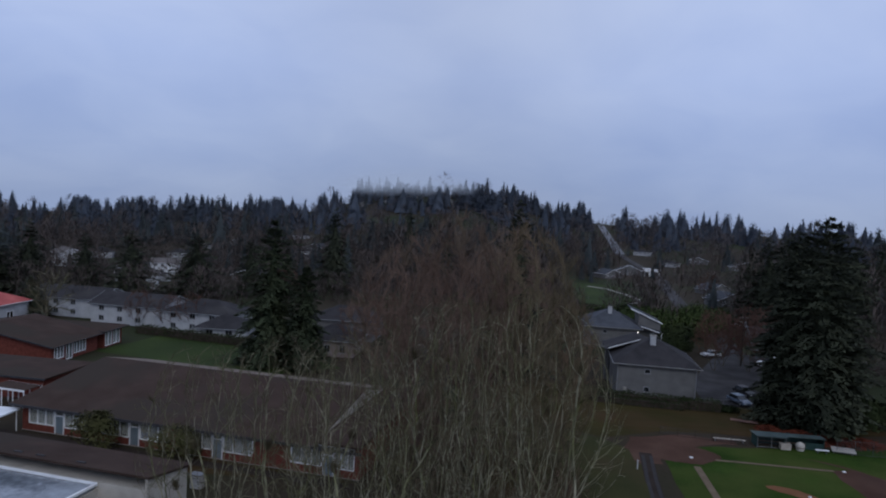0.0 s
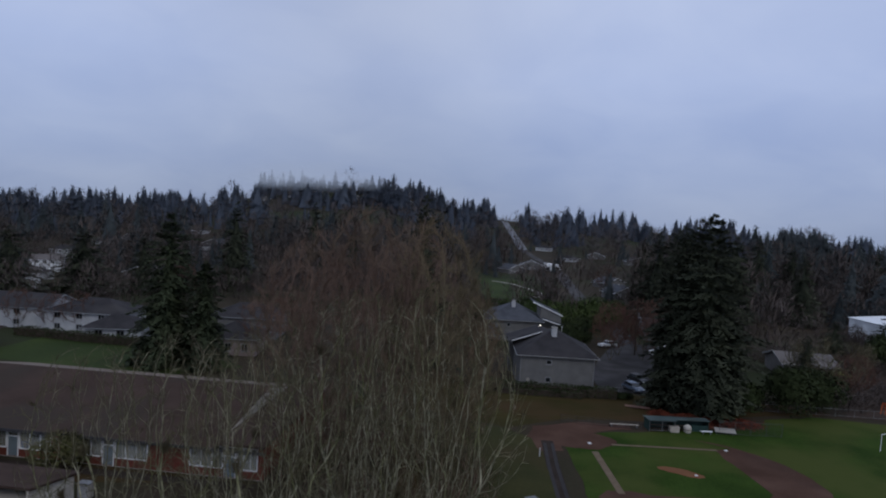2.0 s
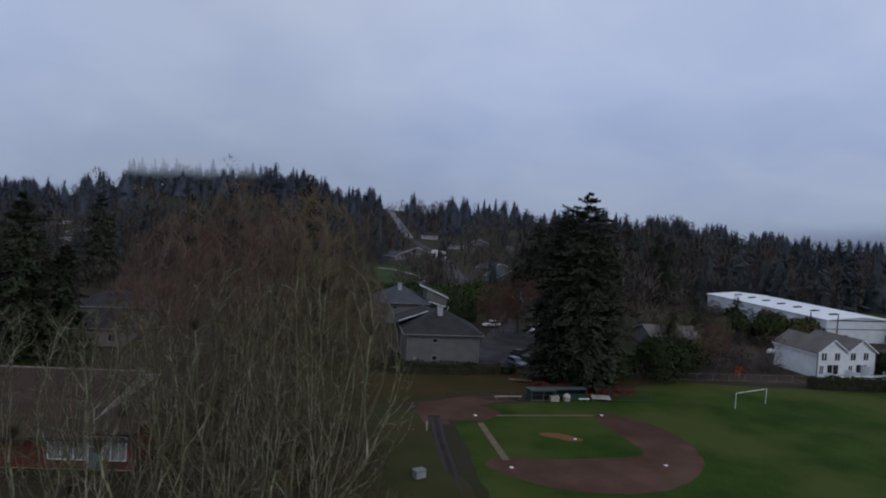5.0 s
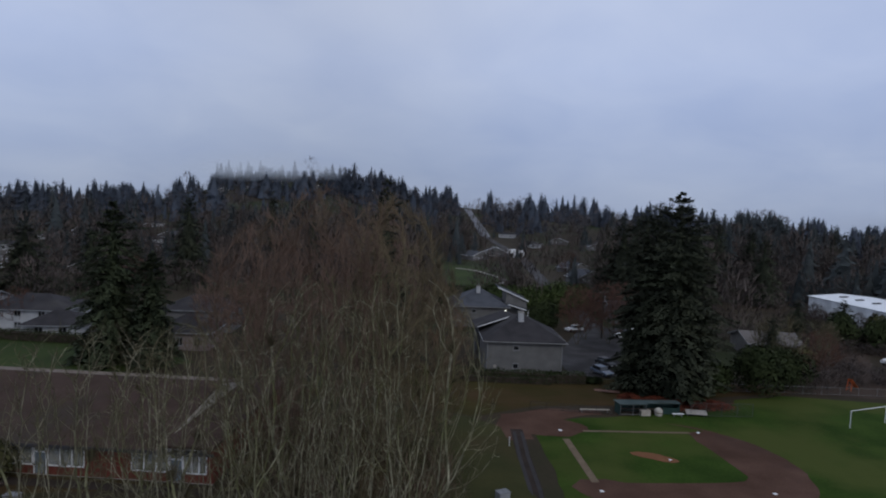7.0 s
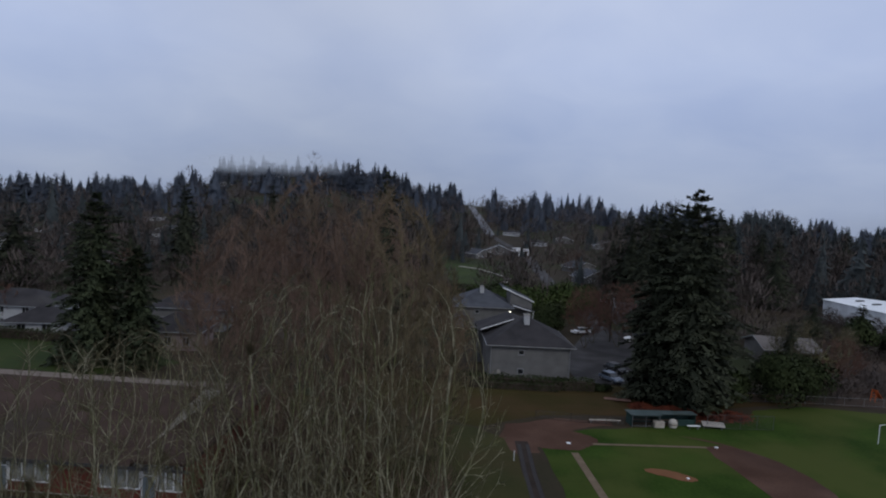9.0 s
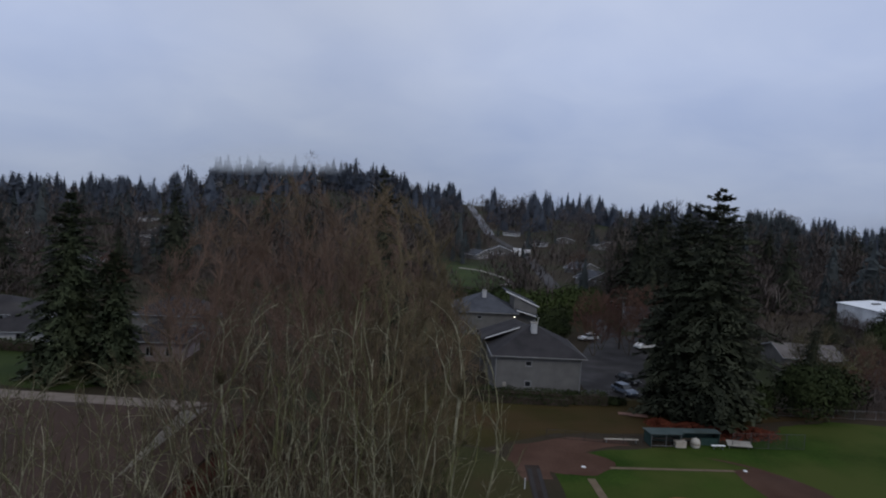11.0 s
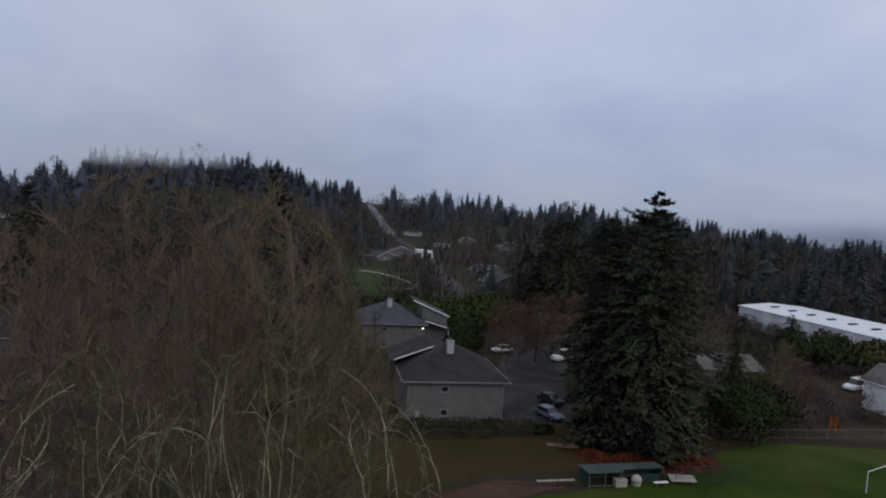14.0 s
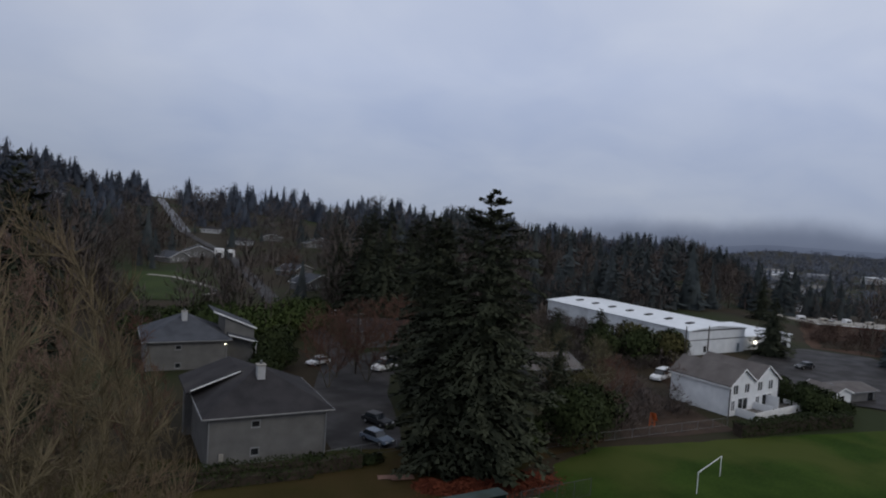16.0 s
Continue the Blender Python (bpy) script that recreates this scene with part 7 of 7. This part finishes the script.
wide = bare_tree("broad_bare_tree", 76.0, 106.0, 9.5, "spreading bare tree with pale olive branches", 81, 8, 1.0, 3, 5, 0.12, group="broad bare trees", limb=M_LIMB, lift=0.08, fan=1.0, twig_r=0.02, radius=6.0)
for x, y, k, turn in ((-93.0, 132.0, 1.35, 70), (-14.0, 108.0, 1.1, 150), (4.0, 118.0, 1.2, 220), (-6.0, 124.0, 1.3, 20), (12.0, 128.0, 1.25, 260), (80.0, 119.0, 0.9, 310), (94.0, 122.0, 0.9, 100), (88.0, 114.0, 0.6, 20), (101.0, 128.0, 0.75, 200), (106.0, 134.0, 0.7, 250), (97.0, 136.0, 0.8, 70), (112.0, 148.0, 0.5, 130), (90.0, 132.0, 0.8, 330), (70.0, 128.0, 0.8, 110), (-47.0, 140.0, 0.9, 75), (-20.0, 140.0, 1.1, 15), (-28.0, 150.0, 1.0, 45)):
    c = copy_thing(wide, pose(x, y, float(height(np.array(x), np.array(y))), 0, 0, turn))
    c.scale = (k, k, k)
poplar = bare_tree("tall_bare_tree", 186.0, 92.0, 31.0, "tall slender bare tree at the valley edge", 91, 6, 0.6, 4, 3, 0.17, M_BAREWOODS, group="tall trees at the valley edge", fan=0.45, trunk_len=0.4, lift=0.35, twig_r=0.026, radius=5.0)
for x, y, k, turn in ((180.0, 98.0, 0.95, 20), (183.0, 76.0, 1.05, 90), (192.0, 71.0, 1.0, 180), (178.0, 62.0, 0.9, 240), (198.0, 60.0, 0.9, 310), (170.0, 50.0, 0.75, 40), (206.0, 84.0, 0.8, 140)):
    c = copy_thing(poplar, pose(x, y, float(height(np.array(x), np.array(y))), 0, 0, turn))
    c.scale = (k, k, k)


# ---- poles, cars, small things ----
def utility_pole(x, y, h, label, arms=1, turn=0.0, light=False):
    t = thing("utility_pole", x, y, float(height(np.array(x), np.array(y))), turn, label, "pole", "utility poles")
    part("shaft", one_tube((0, 0, -0.3), (0, 0, h), 0.17, 0.11), M_DARKWOOD, t)
    for i in range(arms):
        a = part("crossarm", one_box(-1.2, -0.06, h - 0.7 - 0.9 * i, 1.2, 0.06, h - 0.56 - 0.9 * i), M_DARKWOOD, t)
        for px in (-1.05, -0.4, 0.4, 1.05):
            part("insulator", one_tube((px, 0, h - 0.56 - 0.9 * i), (px, 0, h - 0.38 - 0.9 * i), 0.05), M_CONCRETE, a)
    if light:
        part("transformer", one_tube((0.35, 0, h - 2.4), (0.35, 0, h - 1.4), 0.24), M_GALV, t)
    return t


utility_pole(56.3, 142.5, 11.0, "dark wooden utility pole by the parking lot", 1, 20, True)
utility_pole(120.6, 123.8, 9.2, "dark wooden utility pole behind the townhouse", 0, 0)
utility_pole(129.0, 124.5, 8.8, "dark wooden utility pole behind the townhouse", 0, 0)
utility_pole(77.7, 236.0, 7.5, "dark wooden utility pole beside the side road", 1, 60)
utility_pole(88.0, 300.0, 10.0, "dark wooden utility pole beside the side road", 1, 60)


def car(x, y, rz, mat, label, van=False, group="parked cars"):
    t = thing("van" if van else "car", x, y, float(height(np.array(x), np.array(y))) + 0.04, rz, label, "van" if van else "car", group)
    l, w = (5.2, 1.95) if van else (4.5, 1.8)
    h1, h2 = (1.15, 2.1) if van else (0.9, 1.45)
    prof = [(-l / 2, 0.35), (-l / 2, h1 * 0.85), (-l / 2 + 0.12, h1), (l / 2 - 1.2, h1), (l / 2 - 0.25, h1 * 0.86), (l / 2, h1 * 0.68), (l / 2, 0.35)]
    bm = bmesh.new()
    a, b = [bm.verts.new((px, -w / 2, pz)) for px, pz in prof], [bm.verts.new((px, w / 2, pz)) for px, pz in prof]
    bm.faces.new(a)
    bm.faces.new(b[::-1])
    for i in range(len(a)):
        j = (i + 1) % len(a)
        bm.faces.new((a[j], a[i], b[i], b[j]))
    bmesh.ops.recalc_face_normals(bm, faces=list(bm.faces))
    bmesh.ops.bevel(bm, geom=list(bm.edges), offset=0.06, segments=2, affect="EDGES")
    body = part("body", bm, mat, t)
    x0, x1 = (-l / 2 + 0.05, l / 2 - 1.5) if van else (-l / 2 + 0.35, l / 2 - 1.35)
    k0, k1 = (0.1, 0.55) if van else (0.45, 0.6)

    def cabin(grow, za, zb, mat_, name, parent):
        bm = bmesh.new()
        lo = [bm.verts.new((px, py, za)) for px, py in ((x0 - grow, -w / 2 + 0.06 - grow), (x1 + grow, -w / 2 + 0.06 - grow), (x1 + grow, w / 2 - 0.06 + grow), (x0 - grow, w / 2 - 0.06 + grow))]
        hi = [bm.verts.new((px, py, zb)) for px, py in ((x0 + k0 - grow, -w / 2 + 0.2 - grow), (x1 - k1 + grow, -w / 2 + 0.2 - grow), (x1 - k1 + grow, w / 2 - 0.2 + grow), (x0 + k0 - grow, w / 2 - 0.2 + grow))]
        bm.faces.new(lo[::-1])
        bm.faces.new(hi)
        for i in range(4):
            j = (i + 1) % 4
            bm.faces.new((lo[i], lo[j], hi[j], hi[i]))
        bmesh.ops.bevel(bm, geom=list(bm.edges), offset=0.05, segments=1, affect="EDGES")
        return part(name, bm, mat_, parent)

    cabin(0.0, h1 - 0.06, h2, M_CARGLASS, "cabin_glass", t)
    bm = bmesh.new()
    box(bm, x0 + k0 - 0.03, -w / 2 + 0.17, h2 - 0.03, x1 - k1 + 0.03, w / 2 - 0.17, h2 + 0.05)
    bmesh.ops.bevel(bm, geom=list(bm.edges), offset=0.03, segments=1, affect="EDGES")
    part("roof", bm, mat, t)
    for px in (-l / 2 + 0.85, l / 2 - 0.9):
        for py in (-w / 2 + 0.1, w / 2 - 0.1):
            wh = part("wheel", one_tube((px, py - 0.11, 0.33), (px, py + 0.11, 0.33), 0.33, sides=16), M_TYRE, t)
            part("rim", one_tube((px, py - 0.125, 0.33), (px, py + 0.125, 0.33), 0.2, sides=12), M_RIM, wh)
    for py in (-w / 2 + 0.32, w / 2 - 0.32):
        part("headlight", one_box(l / 2 - 0.06, py - 0.2, h1 * 0.6, l / 2 + 0.015, py + 0.2, h1 * 0.74), M_LENS, body)
        part("tail_lamp", one_box(-l / 2 - 0.015, py - 0.15, h1 * 0.6, -l / 2 + 0.05, py + 0.15, h1 * 0.8), M_TAIL, body)
    return t


M_CARGLASS = material("car_glass", (0.015, 0.018, 0.022), (0.025, 0.03, 0.035), 1.0, 0.06, 0.0, spec=0.6)
P_WHITE, P_BLUE, P_DARK, P_SILVER, P_RED = paint("white_car_paint", (0.72, 0.73, 0.74)), paint("blue_grey_car_paint", (0.16, 0.20, 0.26)), paint("black_car_paint", (0.02, 0.021, 0.024)), paint("silver_car_paint", (0.38, 0.39, 0.41)), paint("red_car_paint", (0.30, 0.03, 0.03))
car(44.4, 110.8, -72, P_BLUE, "blue grey estate car parked beside the fence")
car(47.6, 117.0, -70, P_DARK, "black car parked behind another car")
car(62.5, 143.5, 200, P_WHITE, "white van parked among bare trees", True)
car(68.0, 141.8, 230, P_WHITE, "white van parked under the firs", True)
car(109.5, 120.5, 195, P_WHITE, "white pickup van with a roof rack beside the townhouse", True)
car(76.5, 199.0, 160, P_WHITE, "white car parked on the side road")
car(39.5, 133.0, 10, P_SILVER, "silver car parked between the grey houses")
car(41.5, 137.5, 12, P_RED, "red car parked between the grey houses")
car(151.8, 116.2, 170, P_DARK, "black car parked in the warehouse yard")
car(52.6, 150.6, 200, P_WHITE, "white car parked at the edge of the lot")
car(109.0, 462.0, 80, P_WHITE, "white car on the hill road")
car(78.0, 446.0, 20, P_SILVER, "silver car on the hill road")
rnd = random.Random(77)
for i in range(26):
    b, r = radians(rnd.uniform(58, 69)), rnd.uniform(300, 480)
    car(ORIGIN[0] + r * math.sin(b), ORIGIN[1] + r * math.cos(b), rnd.uniform(0, 360), rnd.choice((P_WHITE, P_SILVER, P_DARK)), "pale car parked in the valley", i % 3 == 0, "cars in the valley")
for i in range(13):
    b, r = radians(rnd.uniform(57, 72)), rnd.uniform(800, 1500)
    x, y = ORIGIN[0] + r * math.sin(b), ORIGIN[1] + r * math.cos(b)
    s = thing("valley_warehouse", x, y, float(height(np.array(x), np.array(y))), rnd.uniform(-30, 30), "pale commercial building in the valley", "warehouse", "valley buildings")
    l = rnd.uniform(25, 55)
    part("wall", one_box(0, 0, -2, l, 20, 6), M_PALESIDING, s)
    part("roof", one_box(-0.5, -0.5, 6.0, l + 0.5, 20.5, 6.6, bevel=0.1), M_METALROOF if i % 3 == 0 else M_CONCRETE if i % 3 == 1 else M_TAUPEROOF, s)
    for k in range(4):
        part("window", one_box(2 + k * l / 4.5, -0.08, 1.5, 5 + k * l / 4.5, -0.004, 3.5), M_TRIM, s)


def orange_slide():
    t = thing("play_slide", 84.5, 101.5, 0.1, 30, "small orange plastic slide in the garden", "slide")
    m = material("orange_plastic", (0.42, 0.09, 0.03), (0.52, 0.13, 0.04), 1.0, 0.5, 0.0)
    bm = bmesh.new()
    slab(bm, [(0, -0.35, 1.9), (0, 0.35, 1.9), (2.6, 0.35, 0.15), (2.6, -0.35, 0.15)], 0.08)
    part("chute", bm, m, t)
    for y in (-0.35, 0.35):
        part("leg", one_tube((-0.5, y, 0), (0, y, 1.9), 0.06), m, t)
    for i in range(4):
        part("rung", one_tube((-0.42 + 0.1 * i, -0.35, 0.35 + 0.4 * i), (-0.42 + 0.1 * i, 0.35, 0.35 + 0.4 * i), 0.035), m, t)


orange_slide()


def clear_ground(x, y):
    """Open rough ground between the townhouse and the warehouse."""
    if 97 < x < 119 and 93 < y < 126 or x > 119 and y < 124:
        return False
    return not (78 < x < 98 and 123 < y < 140) and y > 101 + 0.05 * (x - 76)


# the brushy bank below the shop
patch("brush_bank", [(183, 131), (200, 143), (222, 156), (244, 168), (262, 152), (272, 132), (246, 116), (214, 108), (194, 112)], material("red_brown_bank", (0.05, 0.03, 0.02), (0.085, 0.048, 0.032), 0.25, 0.95, 0.3, fine=20), 0.05, "red brown earth bank below the shop", "earth", 1.2, 2, 21)
rnd = random.Random(19)
brush = []
while len(brush) < 420:
    x, y = rnd.uniform(184, 272), rnd.uniform(109, 168)
    if 0.669 * x + 0.743 * y < 283 and y - 131 < 0.62 * (x - 183) and y > 112 - 0.1 * (x - 194):
        brush.append((x, y, rnd.uniform(1.6, 3.4)))
woods("brush_thicket", "low red brown winter brush on the bank", brush, TWIGGY, material("dull_red_brush", (0.050, 0.032, 0.026), (0.088, 0.054, 0.042), 0.3, 0.95, 0.0, by_object=0.2), (1.6, 2.6), "brush")

banks = []
while len(banks) < 330:
    x, y = rnd.uniform(76, 133), rnd.uniform(98, 148)
    if clear_ground(x, y):
        banks.append((x, y, rnd.uniform(1.4, 4.2)))
woods("brush_thicket", "brown winter brush along the warehouse wall", [(rnd.uniform(124, 133), rnd.uniform(136, 183), rnd.uniform(3.0, 5.4)) for _ in range(90)], TWIGGY, M_BAREWOODS, (0.9, 1.6), "brush")
woods("brush_thicket", "mixed brown winter brush beside the townhouse", banks, TWIGGY, M_BAREWOODS, (1.2, 2.2), "brush")
